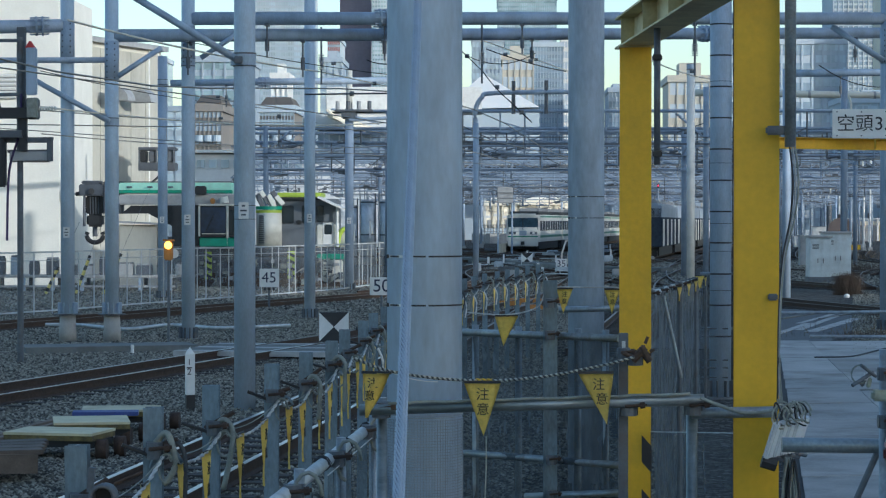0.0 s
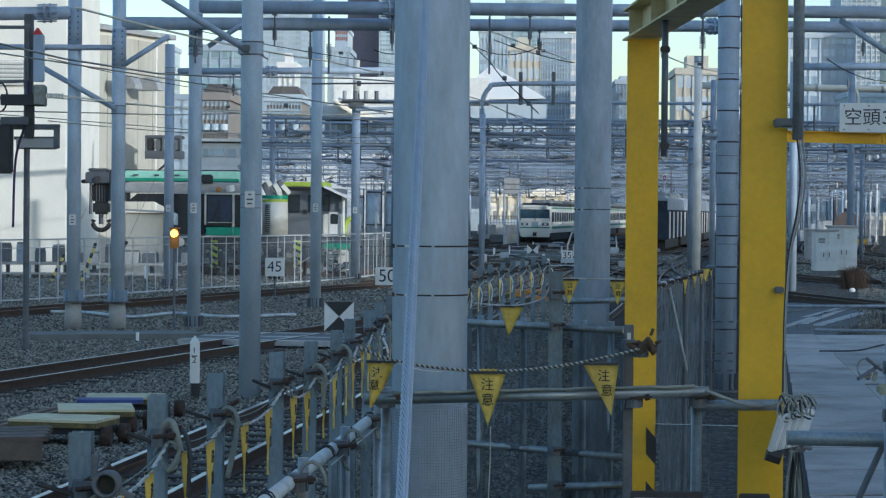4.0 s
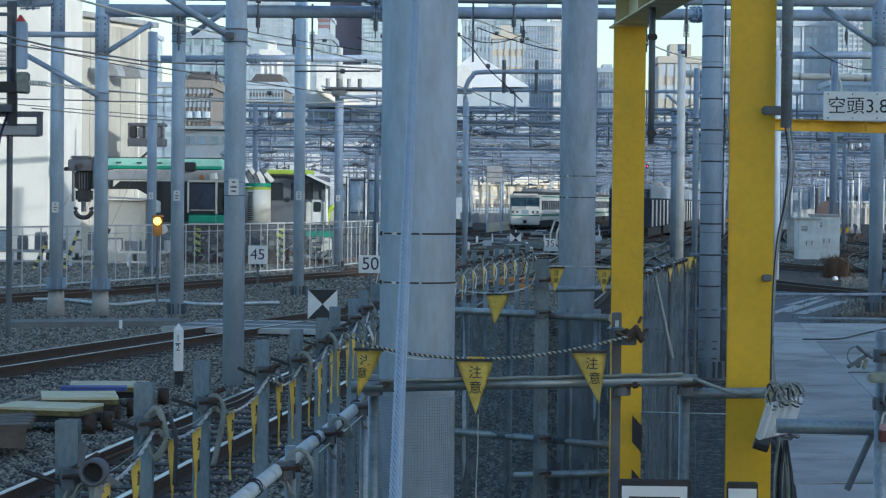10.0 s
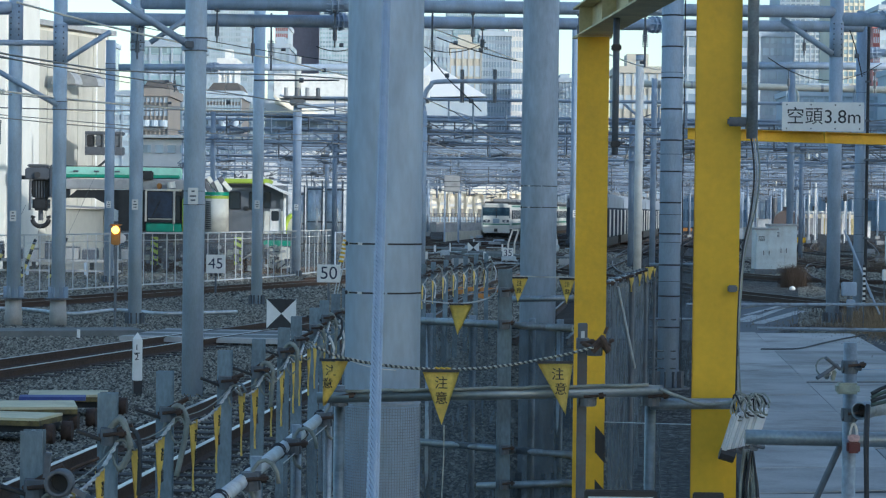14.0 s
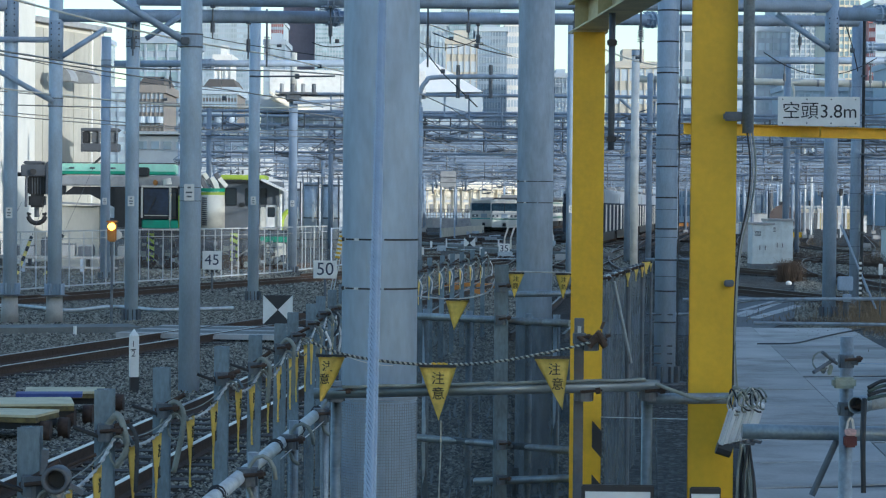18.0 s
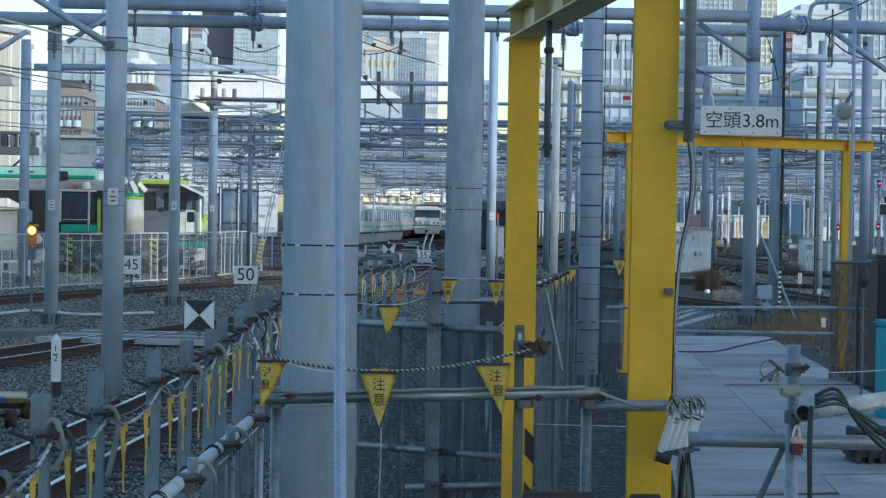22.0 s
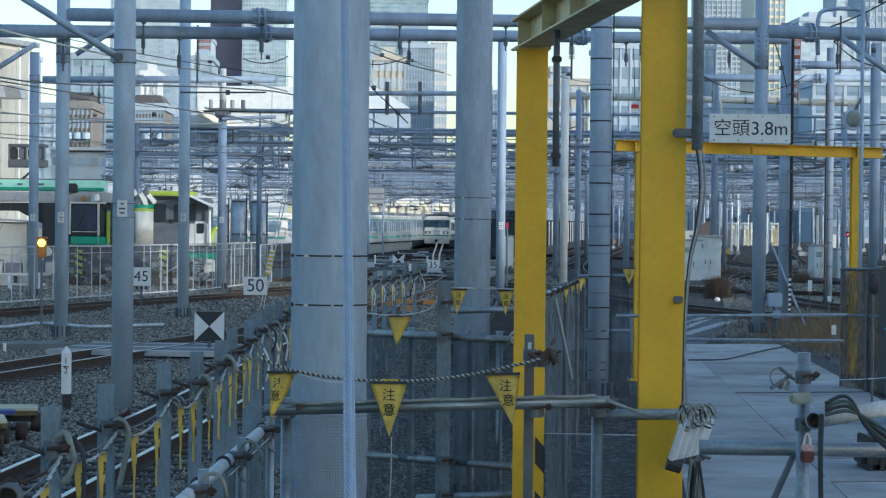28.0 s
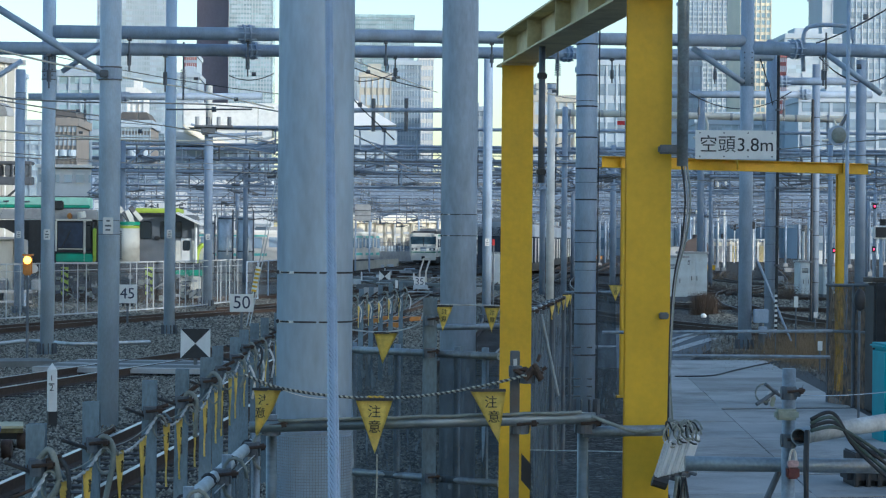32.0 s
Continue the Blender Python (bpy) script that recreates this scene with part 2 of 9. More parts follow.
def bar(bm, p, q, w, h):
    """A bar of rectangular section from p to q; w across, h upright."""
    p, q = Vector(p), Vector(q)
    d = q - p
    x = d.normalized()
    up = Vector((0, 0, 1)) if abs(x.z) < 0.99 else Vector((1, 0, 0))
    y = up.cross(x).normalized()
    z = x.cross(y)
    m = Matrix.Translation((p + q) / 2) @ Matrix((x, y, z)).transposed().to_4x4() @ Matrix.Diagonal((d.length, w, h, 1))
    bmesh.ops.create_cube(bm, size=1, matrix=m)


def smooth3(pts, n=6):
    out = []
    for i in range(len(pts) - 1):
        a, b, c, e = pts[max(i - 1, 0)], pts[i], pts[i + 1], pts[min(i + 2, len(pts) - 1)]
        for k in range(n):
            u = k / n
            out.append(0.5 * ((2 * b) + (c - a) * u + (2 * a - 5 * b + 4 * c - e) * u * u + (3 * b - a - 3 * c + e) * u ** 3))
    out.append(pts[-1])
    return out


def h_beam(bm, p, q, size, t=0.012, side=(0, 1, 0)):
    """A rolled H section from p to q in one skin; side: the way its flanges face."""
    p, q = Vector(p), Vector(q)
    x = (q - p).normalized()
    f = Vector(side)
    f = (f - x * f.dot(x)).normalized()
    g = x.cross(f)
    h, w = size / 2, t * 0.4
    outline = [(-h, h), (h, h), (h, h - t), (w, h - t), (w, t - h), (h, t - h), (h, -h), (-h, -h), (-h, t - h), (-w, t - h), (-w, h - t), (-h, h - t)]
    ends = [[bm.verts.new(e + g * u + f * v) for u, v in outline] for e in (p, q)]
    n = len(outline)
    for k in range(n):
        bm.faces.new((ends[0][k], ends[0][(k + 1) % n], ends[1][(k + 1) % n], ends[1][k]))
    bm.faces.new(ends[0][::-1])
    bm.faces.new(ends[1])
    bmesh.ops.recalc_face_normals(bm, faces=bm.faces)


def thing(name, at, label, category, group="", kind=""):
    ob = new(name)
    ob.location = at
    ob.empty_display_size = 0.2
    return tagged(ob, label, category, group, kind)


def origin(ob):
    v = Vector((0, 0, 0))
    while ob:
        v += ob.location
        ob = ob.parent
    return v


def part(name, bm, material, parent=None, label="", smooth=False):
    """Links bm, drawn in world coordinates, as one mesh under parent."""
    if parent:
        bmesh.ops.translate(bm, verts=bm.verts, vec=-origin(parent))
    me = bpy.data.meshes.new(name)
    bm.to_mesh(me)
    bm.free()
    me.materials.append(material)
    if smooth:
        for p in me.polygons:
            p.use_smooth = len(p.vertices) == 4
    ob = new(name, me)
    ob.parent = parent
    if label:
        ob["label"] = label
    return ob


def made(draw, *args, **kw):
    bm = bmesh.new()
    draw(bm, *args, **kw)
    return bm


# ---- ground ----
def sheet(x0, y0, x1, y1, z):
    bm = bmesh.new()
    bm.faces.new([bm.verts.new(v) for v in ((x0, y0, z), (x1, y0, z), (x1, y1, z), (x0, y1, z))])
    return bm


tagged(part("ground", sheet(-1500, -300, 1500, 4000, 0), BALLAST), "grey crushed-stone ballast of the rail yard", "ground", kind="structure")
# two unseen blocks added behind the camera to shade the yard; a gap between them lets sun through to the depot
bm = bmesh.new()
box(bm, (184, -140, 46), (128, 20, 92))
tagged(part("wall_south", bm, CONCRETE), "plain unseen concrete block that shades the yard", "wall", kind="structure")
bm = bmesh.new()
box(bm, (460, -140, 48), (320, 20, 96))
tagged(part("wall_south_east", bm, CONCRETE), "plain unseen concrete block that shades the yard", "wall", kind="structure")


# unseen narrow slab added in the gap to keep sun off the crane
bm = bmesh.new()
box(bm, (270.0, -140, 37.4), (4.8, 1, 74.8))
tagged(part("wall_south_middle", bm, CONCRETE), "narrow unseen concrete slab that shades the crane", "wall", kind="structure")
# unseen low slab added to hold back sun from the nearer poles
bm = bmesh.new()
box(bm, (274, -142, 33.2), (52, 1, 66.4))
tagged(part("wall_south_low", bm, CONCRETE), "lower unseen concrete slab that shades the nearer poles", "wall", kind="structure")
# loose stones of the ballast, finer near the camera
import numpy as np
STONE = mat("ballast_stone", (0.20, 0.205, 0.215), 0.9, 0, 0.25, 20, 120, 0.0)
sn, sl = STONE.node_tree.nodes, STONE.node_tree.links
geo = sn.new("ShaderNodeNewGeometry")
shade = sn.new("ShaderNodeValToRGB")
shade.color_ramp.elements[0].color, shade.color_ramp.elements[1].color = (0.016, 0.015, 0.012, 1), (0.42, 0.39, 0.31, 1)
rust_mid = shade.color_ramp.elements.new(0.45)
rust_mid.color = (0.175, 0.158, 0.12, 1)
sl.new(geo.outputs["Random Per Island"], shade.inputs["Fac"])
sl.new(shade.outputs["Color"], sn["Principled BSDF"].inputs["Base Color"])


def gravel(y0, y1, left, right, size, seed):
    """Angular stones strewn between y0 and y1, from left * y to right * y."""
    g = np.random.default_rng(seed)
    area = (y1 - y0) * (right - left) * (y0 + y1) / 2
    n = int(area / (size * size) * 0.8)
    y = np.sqrt(g.uniform(y0 * y0, y1 * y1, n))
    x = y * g.uniform(left, right, n)
    s = size * g.uniform(0.35, 0.75, n)
    turn = g.uniform(0, 6.28, n)
    corner = np.array([(1, 0, 0.1), (0.2, 1, -0.1), (-1, 0.1, 0.15), (-0.1, -1, -0.05), (0.1, 0.1, 0.75)])
    v = corner[None] * s[:, None, None] * g.uniform(0.65, 1.25, (n, 5, 1))
    ca, sa = np.cos(turn)[:, None], np.sin(turn)[:, None]
    out = np.empty_like(v)
    out[:, :, 0] = v[:, :, 0] * ca - v[:, :, 1] * sa + x[:, None]
    out[:, :, 1] = v[:, :, 0] * sa + v[:, :, 1] * ca + y[:, None]
    out[:, :, 2] = v[:, :, 2] + g.uniform(0.0, 0.45, n)[:, None] * size
    tri = np.array([(0, 1, 4), (1, 2, 4), (2, 3, 4), (3, 0, 4)])
    faces = (tri[None] + 5 * np.arange(n)[:, None, None]).reshape(-1)
    me = bpy.data.meshes.new("ballast_stones")
    me.vertices.add(5 * n)
    me.vertices.foreach_set("co", out.reshape(-1))
    me.loops.add(12 * n)
    me.loops.foreach_set("vertex_index", faces.astype(np.int32))
    me.polygons.add(4 * n)
    me.polygons.foreach_set("loop_start", np.arange(0, 12 * n, 3, dtype=np.int32))
    me.update(calc_edges=True)
    me.materials.append(STONE)
    tagged(new("ballast_stones", me), "loose grey crushed stones of the track bed", "gravel", kind="stuff")


gravel(17, 30, -0.22, 0.08, 0.042, 1)
gravel(30, 48, -0.22, 0.05, 0.05, 2)
gravel(48, 72, -0.22, 0.04, 0.06, 3)
gravel(72, 106, -0.21, 0.09, 0.1, 4)
gravel(50, 76, 0.15, 0.25, 0.052, 5)
gravel(76, 100, 0.15, 0.27, 0.07, 6)
gravel(100, 165, 0.12, 0.3, 0.13, 7)
gravel(106, 170, -0.01, 0.08, 0.12, 8)


# ---- tracks ----
def smooth_line(pts, step=2.5):
    """Points every step metres along a rounded line through pts."""
    pts = [Vector((*p, 0)) for p in pts]
    out = []
    for i in range(len(pts) - 1):
        a, b = pts[max(i - 1, 0)], pts[i]
        c, d = pts[i + 1], pts[min(i + 2, len(pts) - 1)]
        n = max(2, int((c - b).length / step))
        for k in range(n):
            u = k / n
            out.append(0.5 * ((2 * b) + (c - a) * u + (2 * a - 5 * b + 4 * c - d) * u * u + (3 * b - a - 3 * c + d) * u ** 3))
    out.append(pts[-1])
    return out


def sweep(bm, line, outline, off):
    """Draws the closed outline (across, up) along the line, off metres to its right."""
    rings = []
    for i, p in enumerate(line):
        d = (line[min(i + 1, len(line) - 1)] - line[max(i - 1, 0)]).normalized()
        r = Vector((d.y, -d.x, 0))
        rings.append([bm.verts.new(p + r * (off + a) + Vector((0, 0, b))) for a, b in outline])
    n = len(outline)
    for a, b in zip(rings, rings[1:]):
        for k in range(n):
            bm.faces.new((a[k], a[(k + 1) % n], b[(k + 1) % n], b[k]))
    bm.faces.new(rings[0])
    bm.faces.new(rings[-1][::-1])


RAIL = [(-0.06, 0.03), (0.06, 0.03), (0.06, 0.042), (0.01, 0.06), (0.01, 0.14), (0.034, 0.15), (0.034, 0.182), (-0.034, 0.182), (-0.034, 0.15), (-0.01, 0.14), (-0.01, 0.06), (-0.06, 0.042)]
HEAD = [(-0.03, 0.18), (0.03, 0.18), (0.03, 0.187), (-0.03, 0.187)]


def track(pts, head=None, label="pair of rusty rails on dark sleepers in the ballast"):
    line = smooth_line(pts)
    t = thing("railway_track", (*line[0].xy, 0), label, "railway track", "tracks", "structure")
    for off in (-0.5335, 0.5335):
        part("rail", made(sweep, line, RAIL, off), RUST, t)
        bright = [p for p in line if p.y < 52] if head else []
        dull = line[max(0, len(bright) - 1):]
        if len(bright) > 1:
            part("running_surface", made(sweep, bright, HEAD, off), head, t, "bright polished rail top")
        if len(dull) > 1:
            part("running_surface", made(sweep, dull, HEAD, off), WORN_RAIL, t, "dull worn rail top")
    bm = bmesh.new()
    dist = 0.0
    for p, q in zip(line, line[1:]):
        d = q - p
        while dist < d.length and len(bm.verts) < 2400:
            c = p + d * (dist / d.length)
            box(bm, (c.x, c.y, -0.012), (2.0, 0.2, 0.1), rz=math.degrees(math.atan2(d.y, d.x)) - 90)
            dist += 0.65
        dist -= d.length
    tagged(part("sleepers", bm, SLEEPER, t), kind="stuff")


track([(-4.6, 8), (-3.35, 23), (-2.3, 35), (-0.9, 55), (1.5, 90), (5, 140), (10, 200), (24, 330)], RAIL_TOP)
track([(-12, 18), (-7.05, 38.3), (-5.4, 45.3), (-2.4, 57.6), (0.3, 72), (3.4, 95), (6.5, 125), (10, 165), (17, 240)], USED_RAIL)
track([(-22, 34), (-11.6, 62.5), (-8.3, 73), (-4.5, 84), (-0.6, 97), (3.5, 115), (8, 145), (13, 190), (20, 260)])
track([(-4.6, 87.5), (-2.8, 93), (-1.6, 104), (-2.0, 125), (0.5, 155), (6, 200), (20, 300)])
track([(2, 48), (4.2, 70), (6.2, 100), (9.6, 130), (18.4, 200), (34, 330)])
track([(-5, 140), (-1.5, 170), (2.3, 205), (7.2, 245), (20, 350)])
track([(-220, 160), (-60, 172), (-28, 177), (-8, 187), (-0.8, 205), (6.35, 262), (14, 325), (24, 404), (60, 690), (96, 880)])
track([(26, 58), (14, 66), (10.2, 75), (8.2, 92), (9.5, 125), (16, 190), (28, 300)])
track([(34, 84), (19, 92), (13, 100), (12.5, 130), (20, 200), (36, 320)])
track([(40, 100), (26, 106), (19.5, 120), (22, 170), (34, 260)])

# the ladder of points further down
track([(-14, 150), (-4, 156), (4, 168), (12, 190), (24, 240)])
track([(-16, 196), (-4, 190), (4, 180), (10, 166), (13, 150), (16, 128)])
track([(-12, 226), (0, 222), (10, 210), (18, 192), (24, 168)])
track([(34, 160), (24.1, 138), (21.8, 131), (19.7, 123.7), (17.6, 111.6), (16.0, 99.3), (15.4, 91.7), (15.0, 84.6), (15.4, 76), (18, 66)])
track([(18, 118), (22, 128), (27, 150), (34, 190), (44, 250)])
track([(48, 128), (34, 132), (26, 146), (26, 170), (34, 220)])
track([(-8, 96), (-1, 116), (5, 135), (13, 170), (24, 240)])
track([(9, 84), (4.5, 110), (1.5, 140), (1, 170), (6, 225)])

WALKWAY = mat("dark_walkway", (0.17, 0.18, 0.175), 0.85, 0, 0.2, 2, 40, 0.2, dirt=(0.1, 0.1, 0.1))
# concrete cable trough and crossing boards by the tracks
bm = bmesh.new()
bar(bm, (-9.842, 49.274, 0.000), (-6.430, 50.501, 0.000), 1.3, 0.3)
tagged(part("cable_trough", bm, WALKWAY), "long low dark concrete cable trough in the ballast", "trough", kind="structure")
cross = thing("track_crossing", (-4.679, 49.144, 0.000), "grey plank crossing laid over the rails", "crossing")
for k in range(7):
    bm = bmesh.new()
    a = Vector((-6.099, 48.829, 0.000)) + Vector((0.14, 0.75, 0)) * (k - 3) * 0.62
    bar(bm, a + Vector((0, 0, 0.12)), a + Vector((3.9, -0.6, 0.12)), 0.4, 0.1)
    part("plank", bm, WALKWAY if k % 3 else CONCRETE, cross)

# ---- service road of concrete slabs ----
TAR = mat("dark_joint_filler", (0.05, 0.05, 0.05), 0.95, 0, 0.3, 4, 50, 0.2)
SLAB = mat("slab_concrete", (0.42, 0.41, 0.39), 0.95, 0, 0.2, 0.8, 26, 0.25, dirt=(0.2, 0.185, 0.165), dirt_amount=0.45, per=0.16)
SLAB.node_tree.nodes["Principled BSDF"].inputs["Specular IOR Level"].default_value = 0.15


def road_right(y):
    """The road's right edge: wide near the gate, narrowing towards the crossing."""
    return 8.06 + 0.11 * (y - 37) if y > 37 else 8.06 + 0.36 * (37 - y)


def slab_corner(col, y):
    """A corner of the skewed slabs: column border col at the row line y."""
    x = 0.35 + 2.25 * col + 0.08 * (y - 25) + (0 if col else -0.2)
    x = max(0.45 + 0.111 * y, min(x, road_right(y)))
    return Vector((x, y + 0.19 * (x - 5.5), 0))


bm = bmesh.new()
edge = [(0.8, 4.0)] + [(0.35 + 0.111 * y, y) for y in (10, 25, 40, 54)] + [(road_right(y) + 0.1, y + 0.5) for y in (54, 46, 37, 30)] + [(12.0, 4.0)]
bottom, top = [[bm.verts.new((x, y, z)) for x, y in edge] for z in (-0.2, 0.030)]
bm.faces.new(top[::-1])
for k in range(len(edge)):
    n = (k + 1) % len(edge)
    bm.faces.new((bottom[k], bottom[n], top[n], top[k]))
bmesh.ops.recalc_face_normals(bm, faces=bm.faces)
road = tagged(part("road", bm, TAR), "worn grey concrete slab service road", "road", kind="structure")
rng = random.Random(4)
row_lines = (5.0, 7.1, 9.2, 11.5, 13.8, 16.1, 18.4, 20.7, 23.0, 25.3, 27.7, 30.0, 32.3, 35.2, 38.3, 40.6, 42.7, 46.9, 50.6, 53.6)
for r in range(len(row_lines) - 1):
    for col in range(5):
        y0, y1 = row_lines[r] + (0, 0.5, 0, -0.7, 0.3)[col], row_lines[r + 1] + (0, 0.5, 0, -0.7, 0.3)[col]
        q = [slab_corner(col, y0), slab_corner(col + 1, y0), slab_corner(col + 1, y1), slab_corner(col, y1)]
        if (q[1] - q[0]).length < 0.5 or (q[2] - q[3]).length < 0.3:
            continue
        gap = [0.01 + (0.34 if r % 2 == 0 else 0.12) * rng.random() ** 2 for _ in range(2)]
        side = 0.002 + 0.005 * rng.random() ** 2
        q[0] += Vector((side, gap[0], 0))
        q[1] += Vector((-side, gap[1], 0))
        q[2] += Vector((-side, -0.006, 0))
        q[3] += Vector((side, -0.006, 0))
        lift = 0.035 + rng.uniform(0, 0.007)
        b2 = bmesh.new()
        tops = [b2.verts.new(v + Vector((0, 0, lift + rng.uniform(-0.002, 0.003)))) for v in q]
        lows = [b2.verts.new(v) for v in q]
        b2.faces.new(tops)
        for k in range(4):
            b2.faces.new((lows[k], lows[(k + 1) % 4], tops[(k + 1) % 4], tops[k]))
        bmesh.ops.bevel(b2, geom=[e for e in b2.edges if e.verts[0] in tops and e.verts[1] in tops], offset=0.003, segments=1, affect="EDGES")
        part("slab", b2, SLAB, road)
DIRT = mat("brown_dirt", (0.15, 0.12, 0.09), 0.95, 0, 0.4, 1.5, 30, 0.5, dirt=(0.08, 0.07, 0.06), dirt_amount=0.5)
bm = bmesh.new()
outer, inner = [], []
for k in range(25):
    y = 30 + 27 * k / 24
    inner.append(bm.verts.new((road_right(y) + 0.12 + 0.08 * math.sin(k * 1.9), y, 0.016)))
    outer.append(bm.verts.new((road_right(y) + 2.6 + 0.5 * math.sin(k * 1.3) + 0.3 * math.cos(k * 2.9), y, 0.012)))
for k in range(24):
    bm.faces.new((inner[k], outer[k], outer[k + 1], inner[k + 1]))
tagged(part("dirt_verge", bm, DIRT), "brown trodden dirt along the slab road", "ground", kind="structure")
lying = thing("loose_cable", (7.136, 47.640, 0.000), "black cable lying across the slab road", "cable")
part("cable", made(path_tube, smooth3([Vector(v) + Vector((0, 0, 0.06)) for v in ((6.362, 47.320, 0.000), (7.136, 47.640, 0.000), (7.903, 49.563, 0.000), (8.839, 51.895, 0.000), (10.721, 56.162, 0.000))]), 0.016, 6), RUBBER, lying)
# white hatching on the tarmac beyond the slabs
TARMAC = mat("tarmac", (0.11, 0.115, 0.12), 0.85, 0, 0.3, 4, 70, 0.3)
bm = bmesh.new()
sweep(bm, [Vector((5.0, 51, 0)), Vector((7.6, 62, 0)), Vector((10.2, 74, 0))], [(-2.2, -0.1), (1.8, -0.1), (1.8, 0.02), (-2.2, 0.02)], 0)
tagged(part("pavement", bm, TARMAC), "dark tarmac apron crossing the tracks", "pavement", kind="structure")
WORN_WHITE = mat("worn_road_paint", (0.45, 0.45, 0.44), 0.8, 0, 0.3, 3, 40, 0.1, dirt=(0.16, 0.16, 0.16), dirt_amount=0.45)
marks = thing("road_marking", (8, 60, 0), "white painted hatching on the tarmac", "road marking")
for a, b, w in (((7.62, 59.75), (9.88, 68.88), 0.2), ((7.82, 58.91), (10.18, 67.05), 0.32), ((8.12, 63.68), (10.71, 72.85), 0.16), ((6.3, 55.6), (8.4, 63.8), 0.2)):
    bm = bmesh.new()
    bar(bm, (*a, 0.028), (*b, 0.028), w, 0.008)
    part("stripe", bm, WORN_WHITE, marks)
flush = thing("crossing_rail", (10.7, 73.6, 0), "worn rails set flush in the tarmac", "rail")
for x in (0.0, 1.07):
    part("rail", made(bar, (8.0 + x, 66.6, 0.03), (13.2 + x, 79.9, 0.05), 0.07, 0.04), WORN_RAIL, flush)


# ---- round steel poles ----
def band(bm, x, y, z, r, h=0.03, n=24):
    tube(bm, (x, y, z - h / 2), (x, y, z + h / 2), r, n, caps=True)


def steel_pole(x, y, top, r, label, base=0.0, flange=True, bands=(), tag=None, material=None, group="catenary poles", footing=0.0, joints=()):
    t = thing("catenary_pole", (x, y, 0), label, "utility pole", group)
    part("shaft", made(tube, (x, y, base), (x, y, top), r, 32), material or STEEL, t, smooth=True)
    if footing:
        bm = bmesh.new()
        tube(bm, (x, y, 0), (x, y, base), footing * 1.08, 24, footing * 0.95)
        part("footing", bm, CONCRETE, t, "weathered concrete footing", smooth=True)
    if flange:
        bm = bmesh.new()
        tube(bm, (x, y, base), (x, y, base + 0.03), r * 2.0, 24)
        fl = part("base_flange", bm, STEEL_DARK, t)
        for k in range(10):
            a = k * math.pi / 5
            part("rib", made(box, (x + r * 1.22 * math.cos(a), y + r * 1.22 * math.sin(a), base + 0.15), (r * 0.5, 0.014, 0.26), rz=math.degrees(a)), STEEL if footing else STEEL_DARK, fl)
    for z, dark in bands:
        part("strap", made(band, x, y, z, r + (0.003 if dark else 0.01), 0.024 if dark == 2 else 0.0075 if dark else 0.16), RUBBER if dark else STEEL, t)
        if not dark:
            for k in range(2):
                part("strap_edge", made(band, x, y, z + (k - 0.5) * 0.18, r + 0.016, 0.022), STEEL_DARK, t)
        elif y < 30:
            tie = part("cable_tie", made(bar, (x - r * 0.92, y - r * 0.42, z), (x - r * 0.55, y - r * 0.87, z), 0.006, 0.011), WHITE, t, "pale plastic tie")
            part("tie_head", made(box, (x - r * 0.96, y - r * 0.4, z), (0.014, 0.02, 0.018), bevel=0.003), BLACK, tie)
            part("tie_gap", made(box, (x + r * 0.1, y - r - 0.004, z), (0.012, 0.004, 0.008)), NEAR_STEEL, t)
    for z in joints:
        sleeve = part("joint_sleeve", made(tube, (x, y, z - 0.45), (x, y, z + 0.45), r + 0.008, 24), STEEL, t, smooth=True)
        for k in range(7):
            for a in (-2.1, -1.0):
                q = Vector((x + (r + 0.012) * math.cos(a), y + (r + 0.012) * math.sin(a), z - 0.39 + 0.13 * k))
                part("bolt", made(box, q, (0.026, 0.03, 0.034)), STEEL_DARK, sleeve)
    if tag:
        bm = bmesh.new()
        box(bm, (x, y - r - 0.008, tag), (r * 0.95, 0.012, 0.24), bevel=0.004)
        p = part("number_tag", bm, WHITE, t, "small white number plate")
        for k, w in ((0.07, 0.3), (0.0, 0.6), (-0.06, 0.45)):
            part("mark", made(box, (x, y - r - 0.018, tag + k), (r * w, 0.006, 0.024)), STEEL_DARK, p)
    return t



steel_pole(-0.256, 10.912, 9, 0.171, "thick galvanised steel pole with black straps beside the pipe barrier", material=NEAR_STEEL, bands=((2.596, 1), (2.376, 1)))
steel_pole(0.917, 22.662, 11, 0.171, "thick galvanised steel pole behind the netting", material=MID_STEEL, bands=((2.987, 1), (2.786, 1)))
steel_pole(-3.611, 34.662, 11, 0.155, "galvanised steel pole standing in the ballast", flange=False, material=POLE_STEEL, bands=((5.105, 0), (2.783, 1), (2.980, 1)), tag=2.906)
steel_pole(-7.115, 55.162, 10.5, 0.155, "galvanised steel pole with a flanged foot", material=POLE_STEEL, bands=((6.445, 0),), joints=(6.837,), tag=2.785)
steel_pole(-8.686, 53.862, 9.5, 0.155, "galvanised steel pole on a pale concrete footing", 0.62, footing=0.19, material=POLE_STEEL, bands=((4.998, 0),), joints=(6.388,))
steel_pole(-9.696, 53.862, 9.5, 0.155, "galvanised steel pole on a pale concrete footing", 0.62, footing=0.19, material=POLE_STEEL, tag=2.494, joints=(6.834,))
steel_pole(-11.814, 84.162, 8.6, 0.17, "galvanised steel pole beyond the white fence", bands=((7.683, 0),), tag=2.790)
steel_pole(-5.233, 67.162, 10.5, 0.155, "galvanised steel pole with a flanged foot", material=POLE_STEEL, tag=2.834)
